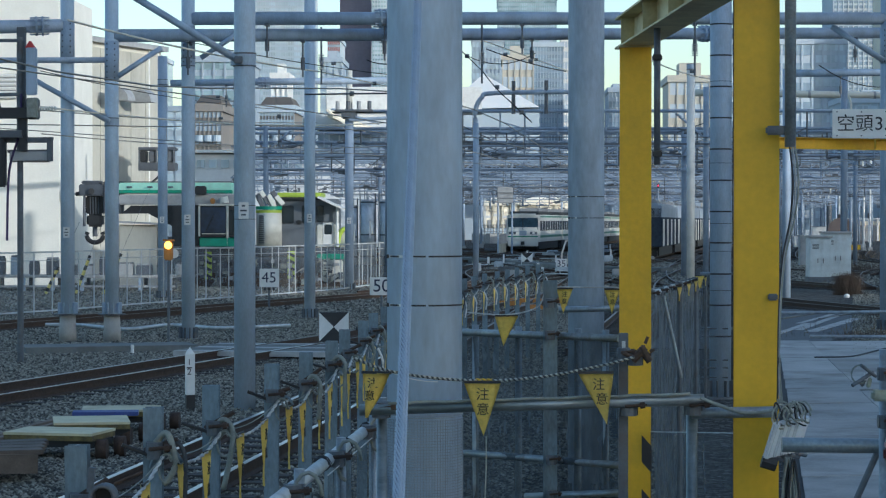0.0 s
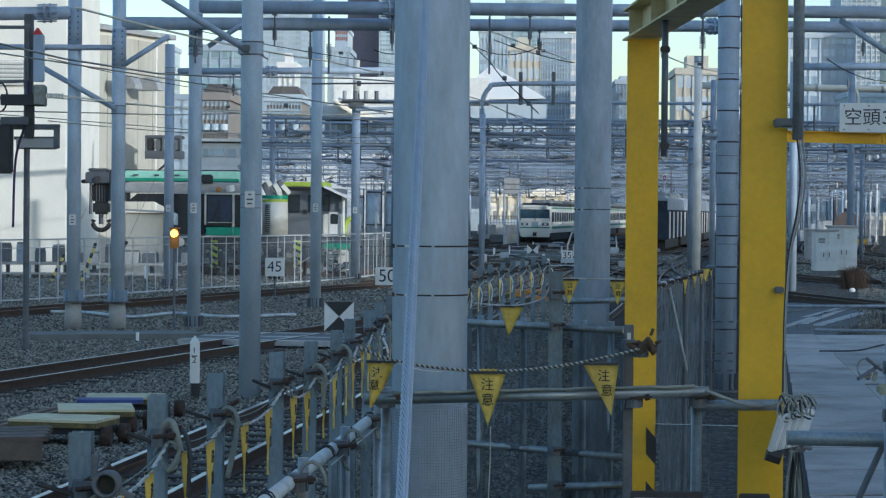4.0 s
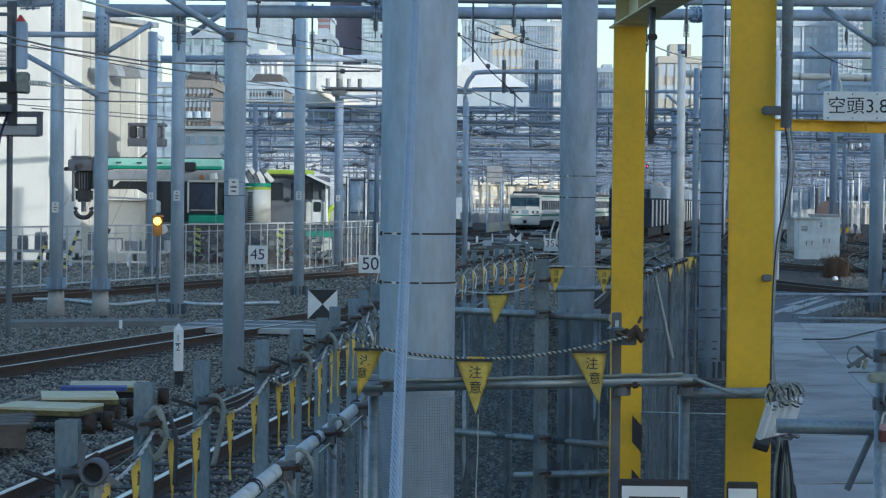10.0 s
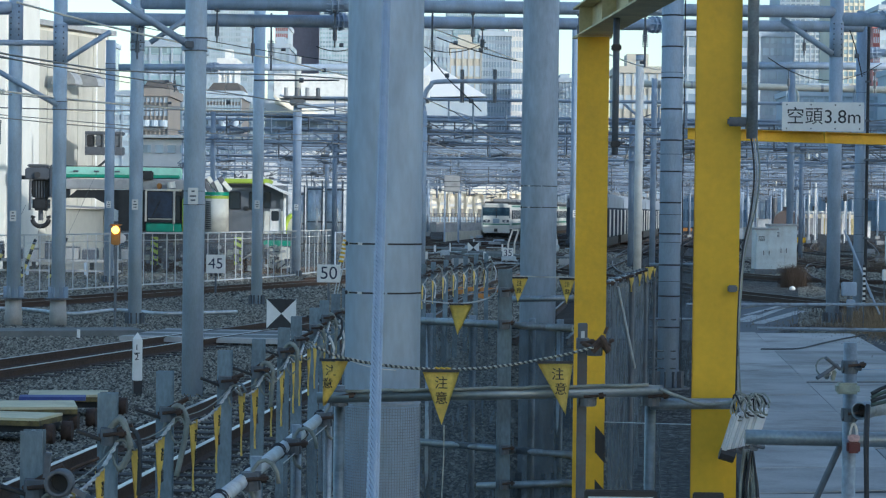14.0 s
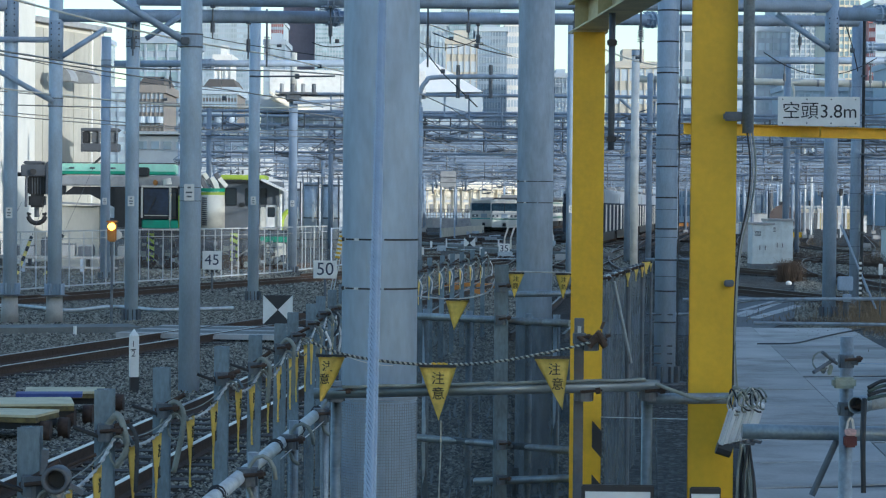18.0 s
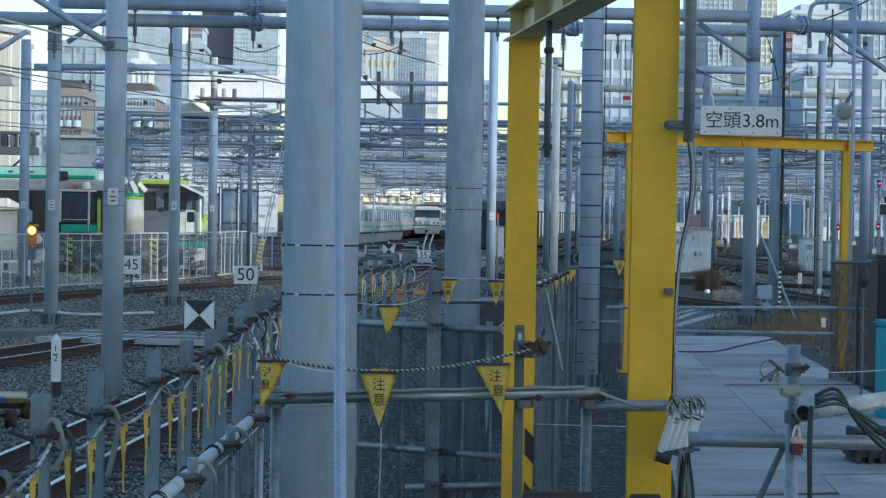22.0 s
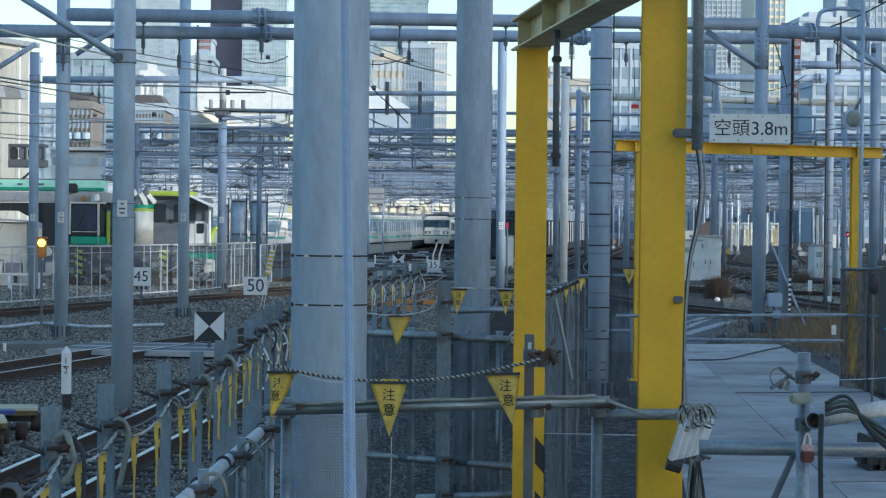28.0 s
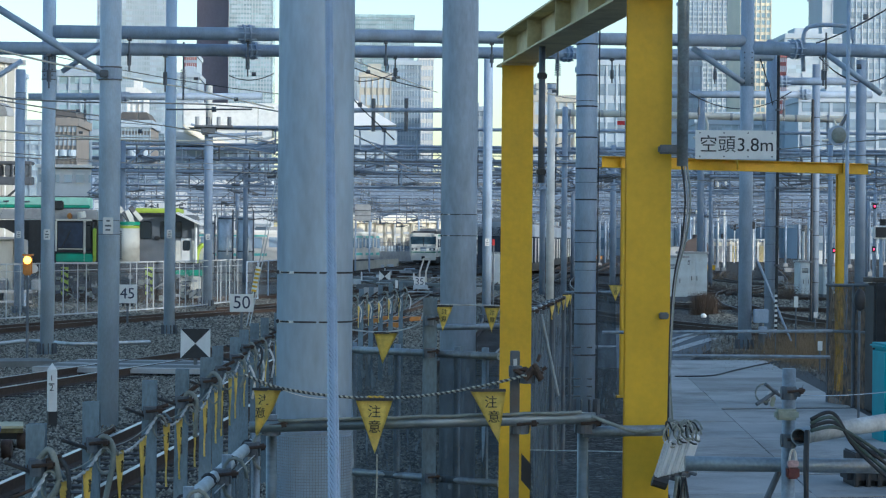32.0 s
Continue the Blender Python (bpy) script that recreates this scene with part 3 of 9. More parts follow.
# LATTICE dims this pole in colour, as though no sun reached it
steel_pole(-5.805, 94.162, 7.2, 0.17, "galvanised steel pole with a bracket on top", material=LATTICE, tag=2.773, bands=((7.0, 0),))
gear = thing("insulator_bracket", (-5.805, 94.162, 7.2), "bracket with insulators on top of the slim pole", "bracket")
part("cap", made(tube, (-5.805, 94.162, 7.2), (-5.805, 94.162, 8.75), 0.13, 14), mat("pale_pole_cap", (0.6, 0.6, 0.56), 0.7), gear, "pale pole extension", smooth=True)
part("platform", made(box, (-5.6, 94.0, 7.12), (1.5, 0.5, 0.09), bevel=0.02), STEEL_DARK, gear)
part("clamp", made(box, (-5.8, 94.1, 6.95), (0.6, 0.55, 0.3), bevel=0.05), STEEL_DARK, gear)
part("arm", made(tube, (-5.8, 93.9, 6.75), (-3.7, 93.9, 6.85), 0.07, 8), STEEL, gear)
part("arm", made(tube, (-6.5, 93.9, 7.2), (-4.6, 93.9, 6.6), 0.045, 8), STEEL, gear)
for k in range(4):
    part("insulator", made(tube, (-6.25 + 0.42 * k, 93.9, 7.16), (-6.25 + 0.42 * k, 93.9, 7.5), 0.085, 10), STEEL_DARK if k % 2 else GREY_PAINT, gear)
steel_pole(3.550, 37.162, 9.5, 0.168, "galvanised steel pole wrapped with many dark bands", bands=[(0.966 + k * 0.485, 2) for k in range(15)] + [(1.68, 1), (2.29, 1), (2.72, 1), (3.66, 1), (4.93, 1)])
side_cable = thing("pole_cable", (3.74, 37.1, 0), "thin black cable strapped down the side of the banded pole", "cable", "pole cables")
part("cable", made(path_tube, smooth3([Vector((3.735, 37.06, 0.3)), Vector((3.735, 37.06, 2.0)), Vector((3.728, 37.06, 3.2)), Vector((3.735, 37.06, 4.6)), Vector((3.73, 37.06, 8.0))]), 0.011, 6), RUBBER, side_cable)
for k in range(5):
    rod = Vector((3.550, 37.162, (1.09, 0.97, 0.6, 0.48, 0.33)[k]))
    t = thing("step_rod", rod, "short steel rod clamped to the banded pole", "rod", "step rods")
    part("rod", made(tube, rod + Vector((-0.3, -0.1, 0)), rod + Vector((0.1, -0.17, 0)), 0.012, 8), STEEL_DARK, t)
steel_pole(9.887, 60.162, 9.5, 0.17, "galvanised steel gantry pole with a bolted collar", joints=(7.167,))
steel_pole(11.756, 67.162, 8.5, 0.15, "galvanised steel pole with cables clipped on", bands=[(1.2 + k * 0.5, 1) for k in range(12)])
PALE = mat("pale_concrete", (0.66, 0.66, 0.64), 0.8, 0, 0.12, 3, 40, 0.1, dirt=(0.4, 0.4, 0.38))
steel_pole(6.577, 80.162, 7.989, 0.135, "pale concrete pole with a capped top", material=PALE, flange=False, bands=((7.951, 0),))

steel_pole(4.325, 78.162, 9.0, 0.15, "galvanised steel pole beside the parked train", tag=2.671)
red = thing("red_marker", (4.600, 79.162, 2.672), "small red marker board on a thin post", "marker")
part("board", made(box, (4.600, 79.162, 2.672), (0.08, 0.03, 0.2)), mat("red_board", (0.5, 0.03, 0.03), 0.5), red)
part("post", made(tube, (4.600, 79.162 + 0.04, 0), (4.602, 79.202, 2.672), 0.03, 8), STEEL_DARK, red)
# slim poles coloured with LATTICE to look shaded
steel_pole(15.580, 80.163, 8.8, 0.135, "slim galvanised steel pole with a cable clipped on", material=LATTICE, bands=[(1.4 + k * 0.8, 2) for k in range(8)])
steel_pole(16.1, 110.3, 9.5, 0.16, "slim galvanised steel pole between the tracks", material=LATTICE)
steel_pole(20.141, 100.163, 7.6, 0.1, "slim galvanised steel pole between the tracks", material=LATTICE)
for px, top in (((11.915, 66.963, 4.615), 8.2), ((15.425, 79.963, 4.994), 7.6)):
    t = thing("pole_cable", (px[0], px[1], 0), "thick black cable running up beside a pole", "cable", "pole cables")
    part("cable", made(tube, (px[0], px[1], 0), (px[0], px[1], top), 0.045, 8), RUBBER, t)
    for k in range(6):
        part("clip", made(box, (px[0], px[1], 1.0 + 1.1 * k), (0.14, 0.14, 0.05)), STEEL_DARK, t)
# ---- twisted stay wire close to the camera ----
STAY = mat("stay_wire_sheath", (0.42, 0.48, 0.57), 0.5, 0.2, 0.1, 20, 120, 0.1)


def twisted(bm, pts, r, pitch, strands=3, n=5, per_turn=8, only=None):
    """Strands wound round a line of points."""
    pts = [Vector(p) for p in pts]
    for s in range(strands) if only is None else only:
        line, run = [], 0.0
        for p, q in zip(pts, pts[1:]):
            d = q - p
            quat = d.to_track_quat("Z", "Y")
            steps = max(1, int(d.length / pitch * per_turn))
            for k in range(steps):
                a = 2 * math.pi * (run + d.length * k / steps) / pitch + 2 * math.pi * s / strands
                line.append(p + d * (k / steps) + quat @ Vector((math.cos(a) * r * 0.5, math.sin(a) * r * 0.5, 0)))
            run += d.length
        path_tube(bm, line, r * 0.62, n)


top, low = Vector((-0.160, 7.062, 3.340)), Vector((-0.116, 4.662, 2.190))
d = (top - low)
foot = low - d * (low.z / d.z)
wire = thing("stay_wire", foot, "pale twisted stay wire slanting down past the pole", "cable")
span = top + d * 2 - foot
quat, turns = span.to_track_quat("Z", "Y"), span.length / 0.16
steps = int(turns * 16)
for shift in (Vector((-0.003, 0, 0)), Vector((0.0028, 0.02, 0))):
    rope = part("core", made(tube, foot + shift, top + d * 2 + shift, 0.0052, 10), STEEL_DARK, wire, smooth=True)
    for k in range(7):
        a = 2 * math.pi * k / 7
        line = [foot + shift + span * (i / steps) + quat @ Vector((0.0067 * math.cos(a + 2 * math.pi * turns * i / steps), -0.0067 * math.sin(a + 2 * math.pi * turns * i / steps), 0)) for i in range(steps)]
        part("strand", made(path_tube, line, 0.0026, 6), STAY, rope, smooth=True)
part("anchor", made(box, foot + Vector((0, 0, 0.05)), (0.3, 0.3, 0.1), bevel=0.02), CONCRETE, wire)


# ---- yellow clearance frames ----
def near_frame():
    x1, y1 = 0.949, 15.162
    x2, y2 = 1.233, 10.762
    t = thing("clearance_frame", (x1, y1, 0), "yellow painted steel H-beam clearance frame beside the barrier", "frame")
    facing = (-0.08, -1, 0)
    for x, y in ((x1, y1), (x2, y2)):
        p = part("post", made(h_beam, (x, y, 0.02), (x, y, 3.85), 0.197, side=facing), YELLOW, t)
        part("base_plate", made(box, (x, y, 0.01), (0.34, 0.34, 0.02)), YELLOW, t)
        part("cap_plate", made(box, (x, y, 3.855), (0.22, 0.22, 0.014)), YELLOW_PALE, t)
    d = Vector((x2 - x1, y2 - y1, 0)).normalized()
    p, q = Vector((x1, y1, 3.962)) - d * 0.3, Vector((x2, y2, 3.962)) + d * 0.4
    beam = part("crossbeam", made(h_beam, p, q, 0.2, side=(0, 0, 1)), YELLOW_PALE, t, "faded yellow crossbeam with a pale underside")
    side = Vector((-d.y, d.x, 0))
    for k in range(4):
        c = p + d * (0.25 + 1.1 * k)
        bm = bmesh.new()
        bar(bm, c - side * 0.088, c + side * 0.088, 0.01, 0.17)
        part("stiffener", bm, YELLOW_PALE, beam)
    # hazard tape on the thin post
    for k in range(2):
        bm = bmesh.new()
        z = 1.29 - k * 0.34
        quad = [bm.verts.new((x1 + u, y1 - 0.1035, z + v)) for u, v in ((0.035, 0.12), (0.097, 0.05), (0.097, -0.12), (0.035, -0.05))]
        face = bm.faces.new(quad)
        grown = bmesh.ops.extrude_face_region(bm, geom=[face])
        bmesh.ops.translate(bm, verts=[g for g in grown["geom"] if isinstance(g, bmesh.types.BMVert)], vec=(0, -0.003, 0))
        part("hazard_stripe", bm, BLACK, t)
    # dark rod hanging beside the post and conduit clamped to the thick post
    rod = thing("hanging_rod", ((0.987, 13.762, 3.732)), "dark insulated rod hanging from the crossbeam", "rod")
    xr, yr = 0.991, 13.762
    part("rod", made(tube, (xr, yr, 3.079), (xr, yr, 3.87), 0.019, 12), STEEL_DARK, rod, smooth=True)
    for z in (3.693, 3.141):
        part("clamp", made(box, (xr, yr, z), (0.055, 0.06, 0.035), bevel=0.006), BLACK, rod)
    con = thing("conduit", ((1.363, 10.562, 3.081)), "grey conduit clamped to the yellow post with loose cables", "conduit")
    xc, yc = 1.360, 10.562
    zb = 3.081
    part("pipe", made(tube, (xc, yc, zb), (xc, yc, 4.6), 0.025, 16), PIPE, con, smooth=True)
    bm = bmesh.new()
    box(bm, (xc - 0.05, yc + 0.02, 3.155), (0.11, 0.04, 0.04), bevel=0.008)
    part("clamp", bm, STEEL_DARK, con)
    bm = bmesh.new()
    box(bm, (x2 + 0.06, y2 - 0.13, 2.420), (0.042, 0.03, 0.03), bevel=0.005)
    part("clip", bm, STEEL_DARK, con)
    for k in range(3):
        o = 0.012 * k
        pts = [Vector((xc + o - 0.01, yc, zb + 0.05)), Vector((1.366, 10.512, 2.940)) + Vector((o, 0, 0)), Vector((1.354, 10.512, 2.767)) + Vector((o * 0.8, 0, 0)), Vector((1.322, 10.512, 2.594)) + Vector((o * 0.4, 0, 0)),
               Vector((1.306, 10.512, 2.372)) + Vector((o * 0.3, 0, 0)), Vector((1.302, 10.512, 2.125)) + Vector((o * 0.3, 0, 0)), Vector((1.300, 10.512, 1.927)) + Vector((o, 0, 0))]
        part("cable", made(path_tube, [v for v in smooth3(pts)], 0.0045, 6), GREY_PAINT if k == 1 else HOSE if k else RUBBER, con, smooth=True)
    return Vector((x2, y2, 0))


near_frame()


def words(text, size, m, material, parent, name="lettering", thick=0.002):
    """Writing as a mesh, centred at the pose m, readable from its front (-y)."""
    cu = bpy.data.curves.new("lettering", "FONT")
    cu.body, cu.size, cu.extrude, cu.align_x, cu.align_y = text, size, thick, "CENTER", "CENTER"
    tmp = bpy.data.objects.new("lettering", cu)
    scene.collection.objects.link(tmp)
    me = bpy.data.meshes.new_from_object(tmp.evaluated_get(bpy.context.evaluated_depsgraph_get()))
    bpy.data.objects.remove(tmp)
    bpy.data.curves.remove(cu)
    me.materials.clear()
    me.materials.append(material)
    ob = new(name, me)
    ob.parent = parent
    ob.matrix_basis = Matrix.Translation(-origin(parent)) @ m @ pose(0, 0, 0, 90, 0, 0)
    return ob


def far_frame():
    xl, yl = 4.596, 41.662
    xr, yr = 8.972, 43.862
    t = thing("clearance_frame", ((xl + xr) / 2, (yl + yr) / 2, 0), "yellow steel clearance frame spanning the service road", "frame")
    for x, y in ((xl + 0.125, yl + 0.06), (xr, yr)):
        part("post", made(h_beam, (x, y, 0.02), (x, y, 4.03), 0.2), YELLOW, t)
        part("base_plate", made(box, (x, y, 0.02), (0.36, 0.36, 0.03)), YELLOW, t)
    d = Vector((xr - xl, yr - yl, 0)).normalized()
    part("crossbeam", made(h_beam, Vector((xl, yl, 4.13)) - d * 0.39, Vector((xr, yr, 4.13)) + d * 0.6, 0.2, side=(0, 0, 1)), YELLOW, t)
    for c in (Vector((6.782, yl + (yr - yl) * 0.35, 4.13)), Vector((xl, yl, 4.13)), Vector((xr, yr, 4.13))):
        part("stiffener", made(box, c, (0.012, 0.18, 0.174)), YELLOW, t)
    rz = -4
    d = Vector((math.cos(radians(rz)), math.sin(radians(rz)), 0))
    c = Vector((6.712, 42.2, 4.48))
    board = thing("height_sign", c - Vector((0, 0, 0.25)), "white metal board giving the clearance height in black", "sign")
    part("plate", made(box, c, (1.44, 0.03, 0.515), rz=rz, bevel=0.008), WHITE, board)
    for text, o in (("空頭", -0.325), ("3.8m", 0.342)):
        q = c + d * o
        words(text, 0.325 if o < 0 else 0.335, pose(q.x, q.y - 0.02, q.z - 0.01, 0, 0, rz), BLACK, board)
    for i in range(4):
        for z in (-0.21, 0.21):
            part("rivet", made(tube, c + d * (-0.64 + i * 0.427) + Vector((0, -0.014, z)), c + d * (-0.64 + i * 0.427) + Vector((0, -0.022, z)), 0.014, 8), STEEL_DARK, board)


far_frame()

def slab(bm, a, b, depth, bevel=0.0):
    """A block whose front face spans the upper corner a and the lower corner b, depth metres deep."""
    box(bm, ((a[0] + b[0]) / 2, (a[1] + b[1]) / 2 + depth / 2, (a[2] + b[2]) / 2), (abs(b[0] - a[0]), depth, abs(b[2] - a[2])), bevel=bevel)


def block(name, a, b, depth, m, parent, label="", bevel=0.04):
    return part(name, made(slab, a, b, depth, bevel), m, parent, label)


# ---- fence posts, pipes, rope and flags beside the near track ----
FLAG = mat("yellow_pennant", (0.95, 0.72, 0.20), 0.7, 0, 0.15, 14, 160, 0.15, dirt=(0.42, 0.3, 0.08), dirt_amount=0.3, per=0.1)
ROPE = mat("tiger_rope", (0.45, 0.43, 0.36), 0.9, 0, 0.4, 60, 200, 0.3)
TAPE = mat("pale_cloth_tape", (0.55, 0.56, 0.55), 0.8, 0, 0.3, 12, 100, 0.3, dirt=(0.25, 0.24, 0.22))

DARK_ROPE = mat("dark_rope_fibre", (0.06, 0.065, 0.07), 0.9, 0, 0.3, 60, 200, 0.2)


def clamp(name, c, parent, s=1.0, rz=0.0):
    """A swivel scaffold clamp: two jaws, a bolt and its nut."""
    bm = bmesh.new()
    tube(bm, c + Vector((-0.04 * s, 0, 0)), c + Vector((0.04 * s, 0, 0)), 0.036 * s, 12)
    tube(bm, c + Vector((0, -0.03 * s, -0.035 * s)), c + Vector((0, -0.03 * s, 0.035 * s)), 0.034 * s, 12)
    part(name, bm, STEEL_DARK, parent)
    bm = bmesh.new()
    tube(bm, c + Vector((-0.02 * s, -0.075 * s, 0.01 * s)), c + Vector((0.075 * s, -0.075 * s, 0.02 * s)), 0.008 * s, 6)
    tube(bm, c + Vector((0.045 * s, -0.075 * s, 0.015 * s)), c + Vector((0.066 * s, -0.075 * s, 0.018 * s)), 0.017 * s, 6)
    part("bolt", bm, RUST, parent)


POST_TOP = 1.86
POST_STEEL = mat("stained_post_steel", (0.18, 0.24, 0.285), 0.6, 0.1, 0.45, 6, 60, 0.15, dirt=(0.10, 0.105, 0.1), dirt_amount=0.42, per=0.12, stretch=(1, 1, 0.4))
post_places = [(-1.591, 9.529, 1.860), (-1.575, 11.473, 1.860), (-1.476, 12.997, 1.860), (-1.343, 14.934, 1.860), (-1.246, 16.248, 1.860), (-1.176, 17.807, 1.860), (-1.173, 19.677, 1.860)]
# the row goes on in a bow behind the thick pole and along the tracks
for k in range(17):
    y = 21.4 + 1.75 * k
    post_places.append((-1.15 + 0.0024 * (y - 20) ** 2, y, POST_TOP))
rng = random.Random(8)
rail_pts = []
for i, (x, y, z) in enumerate(post_places):
    t = thing("fence_post", (x, y, 0), "grey steel H-section fence post with rusty clamps", "post", "fence posts")
    lean = Vector((rng.uniform(-0.02, 0.02), rng.uniform(-0.02, 0.02), 0))
    part("post", made(h_beam, (x, y, 0), Vector((x, y, z)) + lean, 0.088, 0.008), POST_STEEL, t)
    cz = z - 0.2 + rng.uniform(-0.03, 0.03)
    clamp("clamp", Vector((x + 0.02, y - 0.06, cz)), t, 1.15, 0)
    bm = bmesh.new()
    p = Vector((x - 0.03, y - 0.08, cz))
    tube(bm, p, p + Vector((0.16, -0.02, 0.07 + rng.uniform(-0.03, 0.05))), 0.013, 8)
    part("clamp_handle", bm, RUST, t)
    for k in range((1, 2, 1, 0, 1, 1, 0)[i % 7]):
        h0 = Vector((x + 0.07 + 0.05 * k, y - 0.1, cz + 0.04 + rng.uniform(-0.02, 0.06)))
        arch_pts = [h0 + Vector((-0.05, 0.02, -0.05)), h0, h0 + Vector((0.03 + rng.uniform(0, 0.03), -0.02, -0.05)), h0 + Vector((0.05, -0.03, -0.16)), h0 + Vector((0.03 + rng.uniform(-0.05, 0.02), -0.02, -0.24 - rng.uniform(0, 0.2)))]
        part("hose", made(path_tube, smooth3(arch_pts, 4), 0.016 - 0.005 * k, 8), DARK_ROPE if k else HOSE, t, smooth=True)
    bm = bmesh.new()
    tube(bm, Vector((x - 0.01, y - 0.09, cz - 0.02)), Vector((x - 0.13 - rng.uniform(0, 0.05), y - 0.12, cz + 0.03)), 0.01, 6)
    part("clamp_bolt", bm, BLACK, t)
    wound = [Vector((x + 0.05 * math.cos(k * 1.3) + 0.02 * k, y - 0.1, cz - 0.05 + 0.05 * math.sin(k * 1.9))) for k in range(6)]
    part("cloth_tie", made(path_tube, smooth3(wound, 3), 0.009, 6), POST_STEEL if i % 2 else HOSE, t, smooth=True)
    if i > 6:
        part("cloth_end", made(path_tube, smooth3([wound[-1], wound[-1] + Vector((0.05, 0, -0.12)), wound[-1] + Vector((0.03, 0, -0.3))], 3), 0.012, 6), WHITE, t, smooth=True)
    rail_pts.append(Vector((x + 0.06, y - 0.1, cz - 0.02)))


def flag(c, width, height, along, label, folded=0.0, text=True, lean=0.0):
    """A pennant hanging from c (the middle of its top edge), its top edge along a level direction."""
    a = Vector((along[0], along[1], 0)).normalized()
    n = Vector((a.y, -a.x, 0))
    t = thing("warning_flag", c, label, "flag", "warning flags")
    bm = bmesh.new()
    rows, grid = 7, []
    for r in range(rows + 1):
        v = r / rows
        row = []
        for k in range(7):
            u = k / 6 - 0.5
            p = Vector(c) + a * (u * width * (1 - v) + lean * v) - Vector((0, 0, height * v)) + n * (folded * math.sin(u * 5 + v * 4) * (1 - v * 0.4) + 0.004 * math.sin(v * 6))
            row.append(bm.verts.new(p))
        grid.append(row)
    for r in range(rows):
        for k in range(6):
            bm.faces.new((grid[r][k], grid[r + 1][k], grid[r + 1][k + 1], grid[r][k + 1]))
    bmesh.ops.solidify(bm, geom=list(bm.faces), thickness=0.0025)
    part("cloth", bm, FLAG, t, smooth=True)
    bm = bmesh.new()
    bar(bm, Vector(c) - a * width * 0.5 + Vector((0, 0, 0.002)), Vector(c) + a * width * 0.5 + Vector((0, 0, 0.002)), 0.008, 0.012)
    part("hem", bm, BLACK, t)
    if text:
        rz = math.degrees(math.atan2(a.y, a.x))
        for ch, v in (("注", 0.23), ("意", 0.51)):
            q = Vector(c) + a * (lean * v) - Vector((0, 0, height * v)) + n * (0.007 + abs(folded) * 0.5)
            words(ch, width * 0.36, pose(q.x, q.y, q.z, 0, 0, rz), BLACK, t)
    return t


# rope of cloth tape and cable along the row, with pennants seen edge on
for i in range(len(rail_pts) - 1):
    p, q = rail_pts[i], rail_pts[i + 1]
    t = thing("barrier_rope", p, "sagging pale rope wound with cloth tape between fence posts", "rope", "fence ropes")
    line = sag(p, q, 0.06 + rng.uniform(0, 0.05), 12)
    part("rope", made(twisted, line, 0.0095, 0.24, 2, 6, 12), TAPE, t, smooth=True)
    part("cord", made(path_tube, sag(p + Vector((0, -0.01, 0.015)), q + Vector((0, -0.01, 0.0)), 0.05, 8), 0.003, 5), HOSE, t)
    loop = [p + Vector((0.02 + 0.04 * math.cos(a), -0.03, -0.06 + 0.07 * math.sin(a))) for a in [k * 0.55 for k in range(11)]]
    part("loop", made(path_tube, loop, 0.007, 6), HOSE, t, smooth=True)
    d = q - p
    for f in ((0.3, 0.72) if i < 7 else (0.5,)):
        flag(p.lerp(q, f) - Vector((0, 0, 0.07)), 0.2, 0.4, (d.x, d.y), "narrow yellow pennant hanging from the fence rope", 0.012, i < 6, rng.uniform(-0.03, 0.03))

PALE_PIPE = mat("pale_painted_pipe", (0.52, 0.56, 0.58), 0.5, 0.1, 0.25, 8, 60, 0.12, dirt=(0.2, 0.2, 0.19), dirt_amount=0.3)
# the pale pipe that runs along the foot of the row
pipe = thing("guard_rail", (-0.840, 9.626, 1.600), "pale scaffold pipe rail tied along the fence", "rail")
pa, pb = Vector((-0.912, 8.467, 1.600)), Vector((-0.642, 13.392, 1.600))
part("pipe", made(tube, pa, pb, 0.03, 16), PALE_PIPE, pipe, smooth=True)
for k in range(5):
    c = pa.lerp(pb, 0.2 + 0.19 * k)
    part("tie", made(path_tube, [c + Vector((0.035 * math.cos(a), 0.01 * a, 0.035 * math.sin(a))) for a in [j * 0.6 for j in range(22)]], 0.005, 5), RUBBER, pipe)
for k in range(3):
    c = pa.lerp(pb, 0.35 + 0.3 * k)
    part("leg", made(tube, (c.x + 0.05, c.y, 0), c + Vector((0.05, 0, 0.1)), 0.0243, 10), PIPE, pipe, smooth=True)
    clamp("clamp", c + Vector((0.03, -0.03, 0)), pipe, 1.1)
    loop = [c + Vector((0.09 + 0.06 * math.cos(a), -0.05, -0.01 + 0.1 * math.sin(a))) for a in [j * 0.5 for j in range(10)]]
    part("loop", made(path_tube, loop, 0.010, 6), HOSE, pipe, smooth=True)

# round drum clamp at the near end
ring = thing("pipe_coupler", (-1.432, 9.162, 1.698), "round rusty steel pipe coupler on the fence", "coupler")
c = Vector((-1.432, 9.162, 1.698))
bm = bmesh.new()
rim = []
for k in range(20):
    a = 2 * math.pi * k / 20
    rim.append([bm.verts.new(c + Vector((r * math.cos(a), y, r * math.sin(a)))) for r, y in ((0.05, 0.05), (0.054, -0.042), (0.05, -0.05), (0.04, -0.05), (0.037, -0.044), (0.037, 0.05))])
for k in range(20):
    for m in range(5):
        bm.faces.new((rim[k][m], rim[(k + 1) % 20][m], rim[(k + 1) % 20][m + 1], rim[k][m + 1]))
bmesh.ops.recalc_face_normals(bm, faces=bm.faces)
part("ring", bm, STEEL_DARK, ring, smooth=True)
